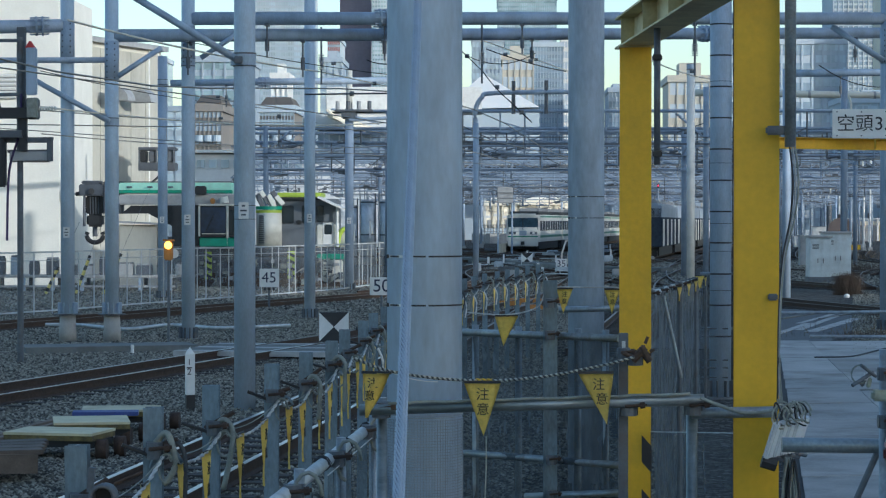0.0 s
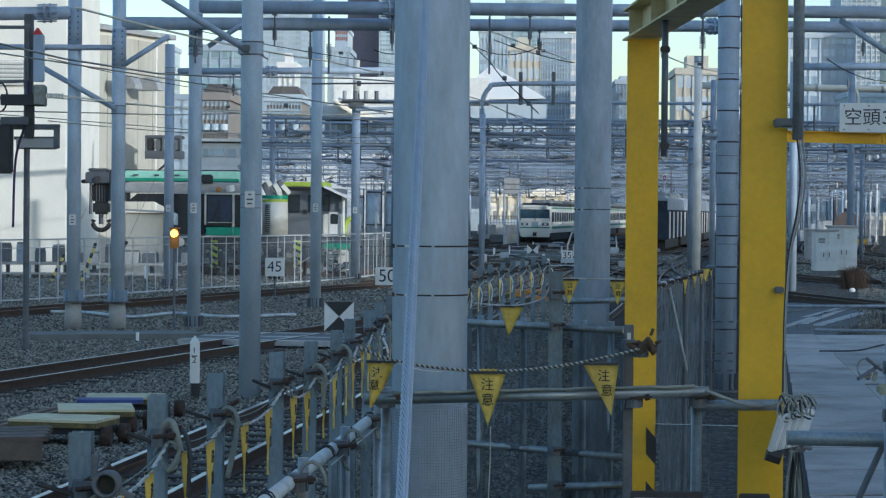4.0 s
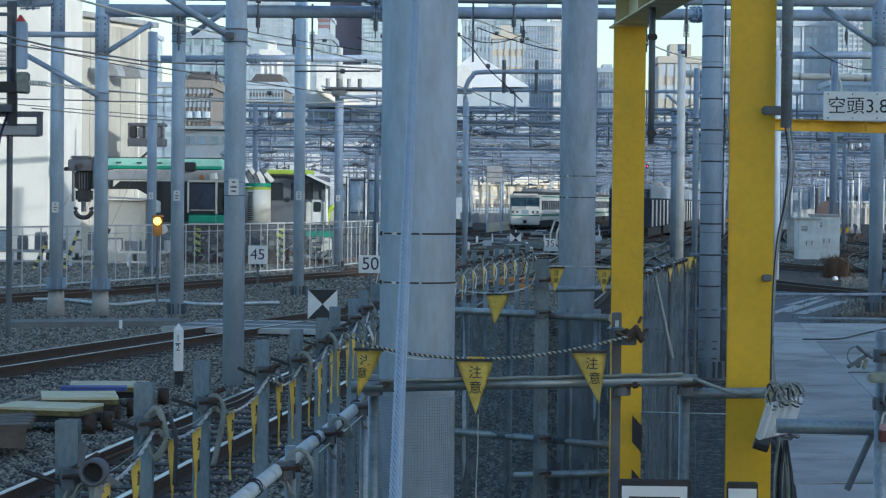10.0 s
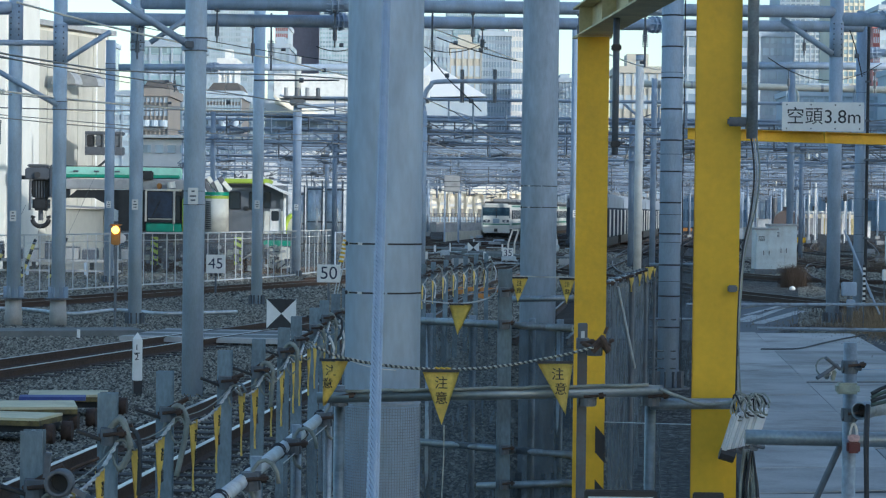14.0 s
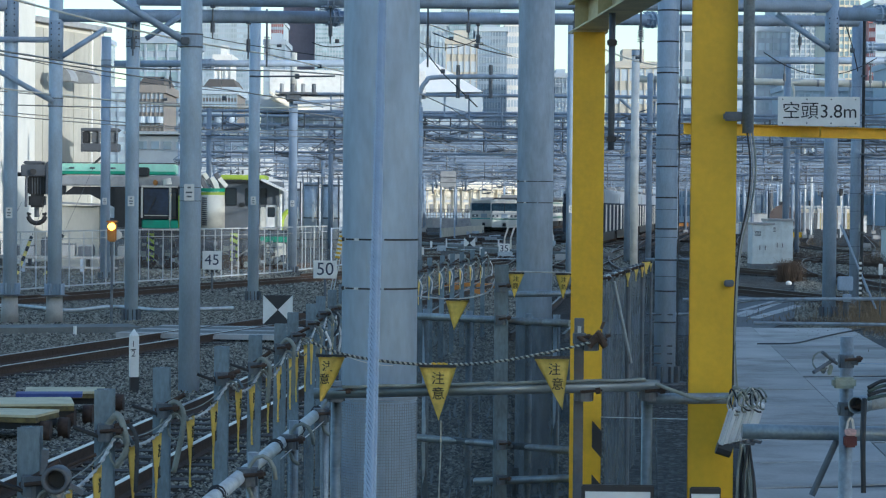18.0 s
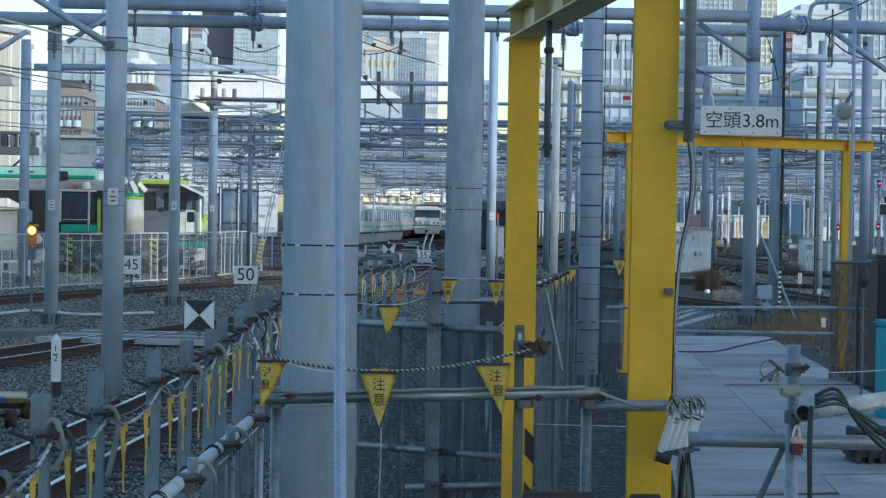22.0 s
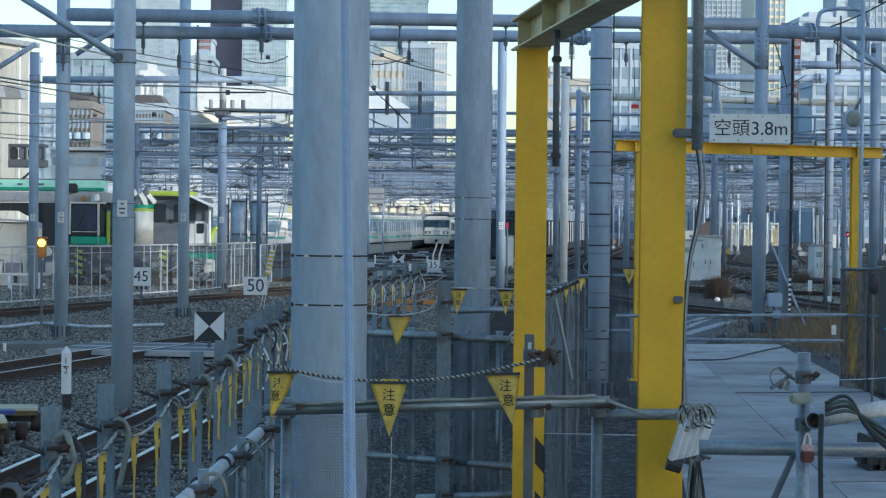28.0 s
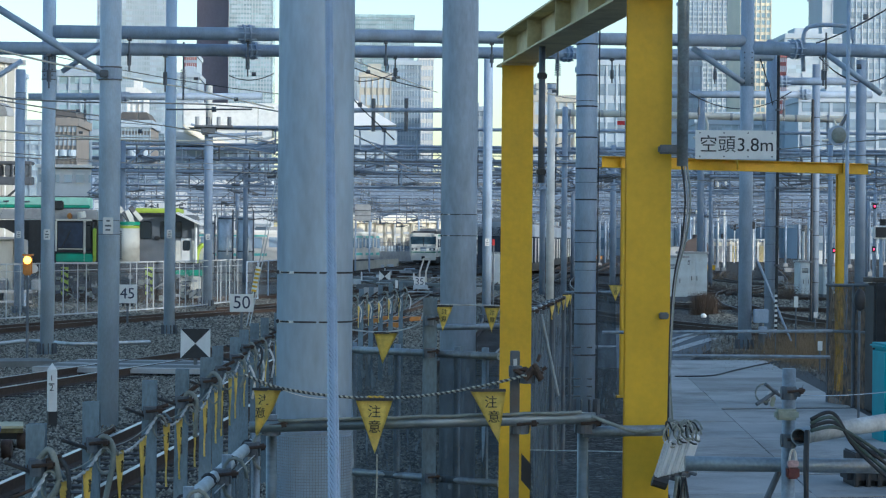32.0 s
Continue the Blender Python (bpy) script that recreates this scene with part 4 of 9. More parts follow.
# black disc stands in for the darkness inside the ring
part("bore", made(tube, c + Vector((0, 0.03, 0)), c + Vector((0, 0.045, 0)), 0.038, 18), BLACK, ring, "black disc standing in for the unlit pipe bore")
part("lug", made(bar, c + Vector((-0.05, -0.02, 0.02)), c + Vector((-0.04, -0.02, 0.115)), 0.03, 0.022), STEEL_DARK, ring)
part("lug", made(bar, c + Vector((0.05, -0.02, -0.02)), c + Vector((0.1, -0.01, -0.05)), 0.03, 0.022), STEEL_DARK, ring)
part("arm", made(tube, c + Vector((0.04, 0, 0.05)), c + Vector((0.14, 0.05, 0.09)), 0.007, 8), RUST, ring)
part("stem", made(tube, (c.x, c.y + 0.02, 0), c + Vector((0, 0.02, -0.05)), 0.0243, 10), PIPE, ring)

PIPE_OLD = mat("stained_scaffold_pipe", (0.20, 0.23, 0.24), 0.4, 0.5, 0.35, 7, 60, 0.12, dirt=(0.42, 0.44, 0.45), dirt_amount=0.35, stretch=(0.4, 1, 1))
# ---- pipe barrier with pennants in front of the thick pole ----
bar_t = thing("pipe_barrier", (0.260, 10.512, 1.939), "scaffold pipe barrier with clamps and cable on top", "barrier")
bl, br = Vector((-0.527, 10.462, 1.929)), Vector((0.976, 10.462, 1.979))
part("rail", made(tube, bl, br, 0.0243, 16), PIPE_OLD, bar_t, smooth=True)
part("cable", made(path_tube, [bl.lerp(br, k / 24) + Vector((0, -0.02, 0.027 + 0.002 * math.sin(k * 1.7))) for k in range(2, 24)], 0.008, 6), HOSE, bar_t, smooth=True)
bl2, br2 = Vector((0.927, 10.512, 1.915)), Vector((1.297, 10.512, 1.922))
part("rail", made(tube, bl2, br2, 0.0243, 16), PIPE, bar_t, smooth=True)
for px in ((0.651, 10.562, 1.940), (0.931, 10.562, 1.944), (-0.433, 10.562, 1.927)):
    v = Vector(px)
    high = 2.263 if abs(v.x - 0.651) < 0.02 else v.z + 0.05
    if high > v.z + 0.06:
        flat = part("upright", made(box, (v.x - 0.02, v.y + 0.02, high / 2), (0.042, 0.03, high), bevel=0.003), STEEL_DARK, bar_t, "flat dark steel upright")
        part("slot", made(box, (v.x - 0.02, v.y + 0.004, high - 0.05), (0.016, 0.006, 0.03)), TAPE, flat)
    else:
        part("upright", made(tube, (v.x, v.y, 0), (v.x, v.y, high), 0.0243, 14), PIPE_OLD, bar_t, smooth=True)
    clamp("clamp", Vector((v.x, v.y - 0.04, v.z)), bar_t, 1.0)
for px, k in (((0.645, 10.512, 2.166), 0.8), ((0.674, 10.462, 2.160), 0.9), ((0.625, 10.462, 2.179), 0.7)):
    clamp("clamp", Vector(px), bar_t, k)
OLD_RUST = mat("orange_rust", (0.085, 0.055, 0.038), 0.85, 0, 0.45, 30, 120, 0.3)
for a, b, r in (((0.66, 10.40, 2.15), (0.715, 10.40, 2.21), 0.022), ((0.70, 10.39, 2.215), (0.735, 10.39, 2.15), 0.016), ((0.715, 10.40, 2.225), (0.727, 10.40, 2.255), 0.009), ((0.62, 10.39, 2.185), (0.66, 10.39, 2.165), 0.012), ((0.735, 10.40, 2.19), (0.755, 10.40, 2.20), 0.010)):
    part("clamp_jaw", made(tube, a, b, r * 0.8, 10), OLD_RUST, bar_t, "dark brown rusty clamp jaw")
part("wing_nut", made(tube, (0.700, 10.412, 2.192), (0.734, 10.412, 2.144), 0.012, 6), RUST, bar_t)
part("cable", made(path_tube, smooth3([Vector((0.954, 10.412, 1.990)), Vector((1.040, 10.412, 1.957)), Vector((1.151, 10.412, 1.924)), Vector((1.275, 10.412, 1.940)), Vector((1.296, 10.412, 1.984))]), 0.009, 6), HOSE, bar_t, smooth=True)
PALE_ROPE = mat("pale_rope_fibre", (0.46, 0.46, 0.40), 0.9, 0, 0.3, 60, 200, 0.2)
rp = [Vector((-0.541, 10.362, 2.161)), Vector((-0.402, 10.362, 2.109)), Vector((-0.182, 10.362, 2.075)), Vector((0.061, 10.362, 2.066)), Vector((0.304, 10.362, 2.088)), Vector((0.546, 10.362, 2.137)), Vector((0.667, 10.362, 2.170))]
rope = thing("flag_rope", rp[3], "black and yellow twisted rope holding warning pennants", "rope")
part("pale_strand", made(twisted, smooth3(rp, 3), 0.0062, 0.022, 4, 5, 8, (0, 1)), PALE_ROPE, rope, "pale rope strand", smooth=True)
part("black_strand", made(twisted, smooth3(rp, 3), 0.0062, 0.022, 4, 5, 8, (2, 3)), DARK_ROPE, rope, "black rope strand", smooth=True)
part("yellow_end", made(twisted, smooth3(rp, 3)[8:10], 0.0095, 0.046, 2, 5, 8), YELLOW, rope, "yellow binding")
part("thin_string", made(path_tube, sag((-0.426, 10.362, 2.118), (-0.182, 10.362, 2.060), 0.015, 6), 0.002, 5), WHITE, rope)
flag((0.011, 10.332, 2.060), 0.16, 0.232, (1, 0), "yellow triangular pennant lettered in black", 0.0, True, 0.005)
flag((0.499, 10.332, 2.102), 0.155, 0.225, (1, 0.15), "yellow triangular pennant lettered in black", 0.003, True, 0.05)
flag((-0.446, 10.332, 2.100), 0.135, 0.195, (1, -0.3), "crumpled yellow pennant lettered in black", 0.03, True, -0.045)
part("loose_string", made(path_tube, [Vector((0.027, 10.462, 1.817)), Vector((0.027, 10.462, 1.670)), Vector((0.021, 10.462, 1.522)), Vector((0.019, 10.462, 1.275))], 0.003, 5), ROPE, rope)

# second barrier with netting behind
NET = bpy.data.materials.new("dark_netting")
NET.use_nodes = True
nn, nl = NET.node_tree.nodes, NET.node_tree.links
nb = nn["Principled BSDF"]
nb.inputs["Base Color"].default_value = (0.075, 0.088, 0.105, 1)
nb.inputs["Roughness"].default_value = 0.8
tcn = nn.new("ShaderNodeTexCoord")
nz = nn.new("ShaderNodeTexNoise")
nz.inputs["Scale"].default_value = 3.0
streak = nn.new("ShaderNodeMapping")
streak.inputs["Scale"].default_value = (2.4, 2.4, 0.8)
nl.new(tcn.outputs["Object"], streak.inputs["Vector"])
nl.new(streak.outputs["Vector"], nz.inputs["Vector"])
nz.inputs["Detail"].default_value = 5.0
weave = nn.new("ShaderNodeTexNoise")
weave.inputs["Scale"].default_value, weave.inputs["Detail"].default_value = 9.0, 6.0
nl.new(streak.outputs["Vector"], weave.inputs["Vector"])
# pale patches paint the net's streaky sheen into its colour
shimmer = nn.new("ShaderNodeValToRGB")
shimmer.color_ramp.elements[0].position, shimmer.color_ramp.elements[1].position = 0.52, 0.74
shimmer.color_ramp.elements[0].color, shimmer.color_ramp.elements[1].color = (0.062, 0.076, 0.088, 1), (0.19, 0.215, 0.235, 1)
nl.new(weave.outputs["Fac"], shimmer.inputs["Fac"])
nl.new(shimmer.outputs["Color"], nb.inputs["Base Color"])
mr = nn.new("ShaderNodeMapRange")
mr.inputs["From Min"].default_value, mr.inputs["From Max"].default_value = 0.3, 0.7
mr.inputs["To Min"].default_value, mr.inputs["To Max"].default_value = 0.5, 0.8
nl.new(nz.outputs["Fac"], mr.inputs["Value"])
nl.new(mr.outputs[0], nb.inputs["Alpha"])


NET_FINE = NET.copy()
NET_FINE.name = "fine_netting"
fine_range = [n for n in NET_FINE.node_tree.nodes if n.bl_idname == "ShaderNodeMapRange"][0]
fine_range.inputs["To Min"].default_value, fine_range.inputs["To Max"].default_value = 0.22, 0.5
PALE_NET = NET_FINE.copy()
PALE_NET.name = "pale_netting"
PALE_NET.node_tree.nodes["Principled BSDF"].inputs["Base Color"].default_value = (0.6, 0.64, 0.68, 1)


BROWN_NET = NET.copy()
BROWN_NET.name = "brown_netting"
brown_ramp = [n for n in BROWN_NET.node_tree.nodes if n.bl_idname == "ShaderNodeValToRGB"][0]
brown_ramp.color_ramp.elements[0].color, brown_ramp.color_ramp.elements[1].color = (0.035, 0.026, 0.02, 1), (0.2, 0.125, 0.07, 1)
brown_ramp.color_ramp.elements[0].position, brown_ramp.color_ramp.elements[1].position = 0.36, 0.66
brown_range = [n for n in BROWN_NET.node_tree.nodes if n.bl_idname == "ShaderNodeMapRange"][0]
brown_range.inputs["To Min"].default_value, brown_range.inputs["To Max"].default_value = 0.62, 0.95


def net(a, b, z0, z1a, z1b, label, waves=0.03, material=None):
    a, b = Vector(a), Vector(b)
    d = b - a
    side = Vector((d.y, -d.x)).normalized()
    t = thing("safety_net", (*((a + b) / 2), z0), label, "netting", "safety nets")
    bm = bmesh.new()
    nx, grid = 24, []
    for i in range(nx + 1):
        u = i / nx
        p = a + d * u
        row = []
        for k in range(9):
            v = k / 8
            o = waves * math.sin(u * 17 + v * 2) * (1 - v * 0.7) + waves * 0.4 * math.sin(u * 41 + v * 5)
            q = p + side * o
            row.append(bm.verts.new((q.x, q.y, z0 + (z1a + (z1b - z1a) * u - z0) * v)))
        grid.append(row)
    for i in range(nx):
        for k in range(8):
            bm.faces.new((grid[i][k], grid[i + 1][k], grid[i + 1][k + 1], grid[i][k + 1]))
    part("mesh", bm, material or NET, t, smooth=True)
    top_line = [row[-1] for row in [[Vector((*(a + d * (i / 12)), z1a + (z1b - z1a) * i / 12))] for i in range(13)]]
    part("hem", made(path_tube, top_line, 0.003 if material is NET_FINE else 0.007, 5), TAPE if material is NET_FINE else RUBBER, t)
    for i in range(1, 12, 2) if material is not NET_FINE else ():
        q = top_line[i]
        part("tie", made(path_tube, [q + Vector((0.014 * math.cos(g), -0.012, 0.016 * math.sin(g))) for g in [w * 0.7 for w in range(9)]], 0.004, 4), RUBBER, t)
    return t


b2l, b2r = Vector((-0.305, 16.462, 1.996)), Vector((0.858, 15.362, 2.003))
nt = net(b2l.xy, b2r.xy, 0.0, b2l.z, b2r.z, "dark grey safety netting tied to scaffold pipes")
b2 = thing("pipe_barrier", ((b2l + b2r) / 2).xy.to_3d(), "scaffold pipe barrier carrying dark netting", "barrier")
part("rail", made(tube, b2l, b2r, 0.0243, 12), PIPE, b2, smooth=True)
part("rail", made(tube, (-0.295, 16.462, 1.167), (0.869, 15.362, 1.187), 0.0243, 12), PIPE, b2, smooth=True)
part("rail", made(tube, (0.262, 15.762, 0.936), (0.926, 15.362, 1.013), 0.0243, 12), PIPE, b2, smooth=True)
part("rail", made(tube, (0.562, 18.962, 2.052), (1.16, 18.962, 2.067), 0.0243, 12), PIPE, b2, smooth=True)
v = Vector((0.422, 15.662, 1.868))
part("upright", made(h_beam, (v.x, v.y, 0), (v.x, v.y, 2.367), 0.09, 0.008), POST_STEEL, b2)
for px in ((0.418, 15.562, 2.013), (0.428, 15.562, 1.201), (0.415, 15.562, 2.223), (0.431, 15.562, 0.973)):
    clamp("clamp", Vector(px), b2, 0.85)
for k, u in enumerate((0.08, 0.2, 0.45, 0.78, 0.93)):
    p = b2l.lerp(b2r, u) + Vector((0, 0.05, 0))
    part("upright", made(tube, (p.x, p.y, 0), (p.x, p.y, p.z + 0.05), 0.0243, 10), PIPE, b2, smooth=True)
THREAD = mat("grey_net_thread", (0.34, 0.38, 0.43), 0.8, 0, 0.2, 10, 60, 0.0)
wrap = thing("pole_wrap", (-0.256, 10.912, 0), "grey square-meshed netting wrapped round the foot of the pole", "netting")
wx, wy, wtop = -0.256, 10.912, 1.883
bm = bmesh.new()
for k in range(int(wtop / 0.013)):
    z = wtop - 0.013 * k
    if z < 0.6:
        break
    band(bm, wx, wy, z, 0.1735, 0.0018, 28)
tagged(part("weft_threads", bm, THREAD, wrap), kind="stuff")
bm = bmesh.new()
for k in range(84):
    a = 2 * math.pi * k / 84
    box(bm, (wx + 0.1748 * math.cos(a), wy + 0.1748 * math.sin(a), wtop / 2), (0.0018, 0.0018, wtop - 0.04))
tagged(part("warp_threads", bm, THREAD, wrap), kind="stuff")
part("hem", made(band, wx, wy, wtop, 0.176, 0.014, 32), THREAD, wrap)
flag((0.135, 15.762, 2.130), 0.155, 0.2, (1, 0.1), "faded plain yellow pennant hanging from a string", 0.006, False, -0.02)
flag((0.516, 15.662, 2.313), 0.11, 0.165, (1, 0.2), "small yellow pennant lettered in black", 0.004, True, -0.01)
flag((0.826, 15.662, 2.309), 0.105, 0.165, (1, 0.2), "small yellow pennant lettered in black", 0.004, True, 0.0)
r2 = thing("flag_rope", (0.446, 15.662, 2.304), "thin pale string carrying yellow pennants", "rope")
part("rope", made(path_tube, smooth3([Vector((-0.127, 15.962, 2.146)), Vector((0.135, 15.762, 2.138)), Vector((0.337, 15.662, 2.192)), Vector((0.417, 15.662, 2.311)), Vector((0.667, 15.662, 2.322)), Vector((0.926, 15.662, 2.318))]), 0.005, 5), TAPE, r2)

net(pa.lerp(pb, 0.55).xy + Vector((0.05, -0.03)), pb.xy + Vector((0.05, -0.03)), 0.0, 1.57, 1.57, "dark netting hung from the pale pipe", 0.02, NET_FINE)
# netting along the road edge, running away from the thin yellow post
net((1.101, 16.162), (3.217, 36.662), 0.0, 2.260, 1.897, "dark grey safety netting along the service road", 0.05)
net((3.331, 38.162), (4.091, 37.662), 0.0, 1.916, 1.937, "dark grey safety netting round the banded pole", 0.05)
net((1.040, 15.162), (1.215, 11.062), 0.0, 1.421, 1.778, "fine grey netting hung between the yellow posts", 0.04, NET_FINE)
nf = thing("pipe_barrier", (2.038, 26.162, 2.029), "scaffold pipe frame along the service road netting", "barrier")
part("rail", made(tube, (1.101, 16.162, 2.260), (3.217, 36.662, 1.897), 0.0243, 8), PIPE, nf)
part("rail", made(tube, (3.330, 38.162, 1.916), (4.090, 37.662, 1.937), 0.0243, 8), PIPE, nf)
part("rail", made(tube, (3.299, 37.162, 1.084), (4.048, 37.162, 1.093), 0.0243, 8), PIPE, nf)
part("brace", made(tube, (1.266, 17.162, 2.218), (1.396, 17.162, 1.632), 0.013, 8), PIPE, nf)
for k in range(12):
    u = k / 11
    p = Vector((1.101, 16.162, 2.260)).lerp(Vector((3.217, 36.662, 1.897)), u)
    if k % 4 == 3:
        part("upright", made(tube, (p.x + 0.06, p.y, 0), p + Vector((0.06, 0, 0.04)), 0.0243, 8), STEEL_DARK, nf)
    clamp("clamp", p + Vector((0, -0.04, 0)), nf, 0.9)
    if k > 1 and k % 2:
        flag(p - Vector((-0.05, 0.08, 0.0)), 0.1, 0.13, (0.4, 1), "small yellow pennant tied to the pipe frame", 0.012, False)
flag((3.580, 33.162, 2.134), 0.19, 0.22, (1, 0), "small yellow pennant tied beside the banded pole", 0.004, True)
flag((2.633, 30.162, 2.064), 0.12, 0.17, (1, 0.3), "small yellow pennant tied to the pipe frame", 0.01, False)

# ---- floodlights and coiled cable on the thick yellow post ----
LAMP_CASE = mat("pale_lamp_case", (0.62, 0.65, 0.68), 0.45, 0, 0.12, 12, 80, 0.05, dirt=(0.4, 0.4, 0.38), dirt_amount=0.15)
LAMP_GLASS = mat("floodlight_glass", (0.55, 0.58, 0.6), 0.15, 0, 0.1, 5, 40, 0.0)
c0 = Vector((1.276, 10.362, 1.815))
for k in range(4):
    c = c0 + Vector((0.035 * k, 0.035 * k, 0.004 * k))
    t = thing("floodlight", c, "flat white floodlight tilted downwards on the yellow post", "floodlight", "floodlights")
    body = part("housing", made(box, c, (0.028, 0.13, 0.165), ry=18, rz=-28, bevel=0.006), LAMP_CASE, t)
    part("lens", made(box, c + Vector((-0.013, -0.016, 0.002)), (0.008, 0.105, 0.14), ry=18, rz=-28), LAMP_GLASS, t)
    part("bracket", made(tube, c + Vector((0.0, 0.02, -0.08)), c + Vector((0.05, 0.12, -0.1)), 0.012, 8), STEEL_DARK, t)
coil = thing("coiled_cable", (1.342, 10.312, 1.936), "tangled loops of grey cable above the floodlights", "cable")
cc = Vector((1.342, 10.312, 1.936))
for k in range(16):
    r, w, tilt = rng.uniform(0.028, 0.062), rng.uniform(0.3, 0.8), rng.uniform(-0.9, 0.9)
    mid = cc + Vector((-0.06 + 0.009 * k, 0.005 * k, -0.02 + rng.uniform(-0.015, 0.015)))
    pts = [mid + Vector((r * w * math.cos(a) * math.cos(tilt) + 0.3 * r * math.sin(a) * math.sin(tilt), r * w * math.cos(a) * math.sin(tilt), r * math.sin(a) * (1.1 if math.sin(a) > 0 else 0.7))) for a in [0.3 + j * 0.42 for j in range(12)]]
    part("loop", made(path_tube, pts, 0.0042, 6), PALE_ROPE if k % 4 == 1 else HOSE if k % 4 else RUBBER, coil, smooth=True)
for k in range(10):
    p = Vector((1.335 + rng.uniform(-0.012, 0.012), 10.34 + 0.006 * k, 1.735))
    w, deep = rng.uniform(0.015, 0.045), rng.uniform(0.42, 0.62)
    loop = [p, p + Vector((-w * 0.6, 0, -deep * 0.3)), p + Vector((-w * 0.5, 0, -deep * 0.75)), p + Vector((0.01, 0, -deep)), p + Vector((w * 1.2, 0, -deep * 0.75)), p + Vector((w, 0, -deep * 0.3)), p + Vector((0.008, 0.004, 0))]
    part("tail", made(path_tube, smooth3(loop), 0.0055, 6), RUBBER if k % 4 == 0 else HOSE, coil, smooth=True)
part("knot", made(tube, Vector((1.216, 10.362, 1.724)), Vector((1.278, 10.362, 1.705)), 0.03, 8), RUBBER, coil)

DARK_HOSE = mat("dark_green_hose", (0.06, 0.085, 0.075), 0.5, 0, 0.25, 12, 90, 0.1)
# ---- pipe barrier across the road, close by ----
st = thing("pipe_barrier", (1.341, 7.862, 0), "scaffold pipe barrier with clamps and hanging cables", "barrier")
sx, sy = 1.340, 7.862
part("upright", made(tube, (sx, sy, 0), (sx, sy, 2.338), 0.0225, 16), PIPE, st, smooth=True)
part("rail", made(tube, (1.009, 7.912, 2.022), (1.873, 7.912, 2.014), 0.0243, 16), PIPE, st, smooth=True)
part("prop", made(tube, (1.330, 7.962, 1.995), (1.248, 7.962, 1.808), 0.011, 8), STEEL_DARK, st)
GREEN_ZINC = mat("green_zinc", (0.29, 0.33, 0.29), 0.5, 0.3, 0.3, 20, 90, 0.2, dirt=(0.2, 0.16, 0.1))
part("clamp", made(box, (1.323, 7.812, 2.192), (0.075, 0.05, 0.036), bevel=0.008), GREEN_ZINC, st, "greenish zinc-plated clamp")
clamp("clamp", Vector((1.326, 7.792, 2.263)), st, 0.6)
clamp("clamp", Vector((1.327, 7.792, 2.109)), st, 0.6)
lock = part("padlock", made(box, (1.346, 7.815, 2.003), (0.042, 0.03, 0.04), bevel=0.006), mat("dark_red_enamel", (0.12, 0.025, 0.03), 0.4, 0, 0.3, 30, 90, 0.1), st, "dark red padlock hanging on the pipe")
part("label", made(box, (1.346, 7.813, 2.032), (0.036, 0.03, 0.022), bevel=0.004), mat("pink_label", (0.62, 0.42, 0.42), 0.6, 0, 0.3, 60, 120, 0.1), lock, "red and white label")
part("shackle", made(path_tube, smooth3([Vector((1.334, 7.815, 2.04)), Vector((1.339, 7.813, 2.068)), Vector((1.346, 7.813, 2.077)), Vector((1.353, 7.813, 2.068)), Vector((1.358, 7.815, 2.04))]), 0.004, 6), WHITE, lock, smooth=True)
for a, b, r in (((1.282, 7.762, 2.270), (1.209, 7.712, 2.231), 0.008), ((1.291, 7.762, 2.257), (1.236, 7.712, 2.296), 0.007), ((1.336, 7.762, 2.265), (1.359, 7.762, 2.261), 0.012)):
    part("handle", made(tube, a, b, r * 0.8, 8), STEEL_DARK, st)
cen = Vector((1.241, 7.762, 2.264))
part("wire_loop", made(path_tube, [cen + Vector((0.028 * math.cos(a), 0, 0.03 * math.sin(a))) for a in [k * 0.5 for k in range(12)]], 0.003, 5), HOSE, st)
for x, z, m in ((1.262, 2.252, WHITE), (1.252, 2.240, STEEL_DARK), (1.272, 2.236, GREEN_ZINC)):
    part("link", made(box, (x, 7.775, z), (0.014, 0.012, 0.034), ry=12, bevel=0.003), m, st)
bm = bmesh.new()
mouth, ax = Vector((1.347, 7.718, 2.127)), Vector((0.5, 0.86, 0.0)).normalized()
acr = Vector((ax.y, -ax.x, 0))
rim = []
for k in range(24):
    a = 2 * math.pi * k / 24
    rim.append([bm.verts.new(mouth + ax * d + (acr * math.cos(a) + Vector((0, 0, 1)) * math.sin(a)) * r) for r, d in ((0.0285, 0.08), (0.0285, 0.002), (0.0275, 0), (0.0245, 0), (0.0235, 0.003), (0.0235, 0.08))])
for k in range(24):
    for m in range(5):
        bm.faces.new((rim[k][m], rim[(k + 1) % 24][m], rim[(k + 1) % 24][m + 1], rim[k][m + 1]))
bmesh.ops.recalc_face_normals(bm, faces=bm.faces)
part("end_pipe", bm, PIPE, st, "open pipe end seen down its bore", smooth=True)
# shade down the pipe, put in as a black disc
part("bore", made(tube, mouth + ax * 0.05, mouth + ax * 0.06, 0.0236, 16), BLACK, st, "black disc standing in for the unlit pipe bore")
part("string", made(path_tube, sag((1.355, 7.762, 2.258), (1.793, 8.062, 2.264), 0.01), 0.0016, 5), STAY, st)
part("cable", made(path_tube, smooth3([Vector((1.372, 7.712, 2.147)), Vector((1.360, 7.662, 2.034)), Vector((1.364, 7.662, 1.854))]), 0.009, 6), RUBBER, st)
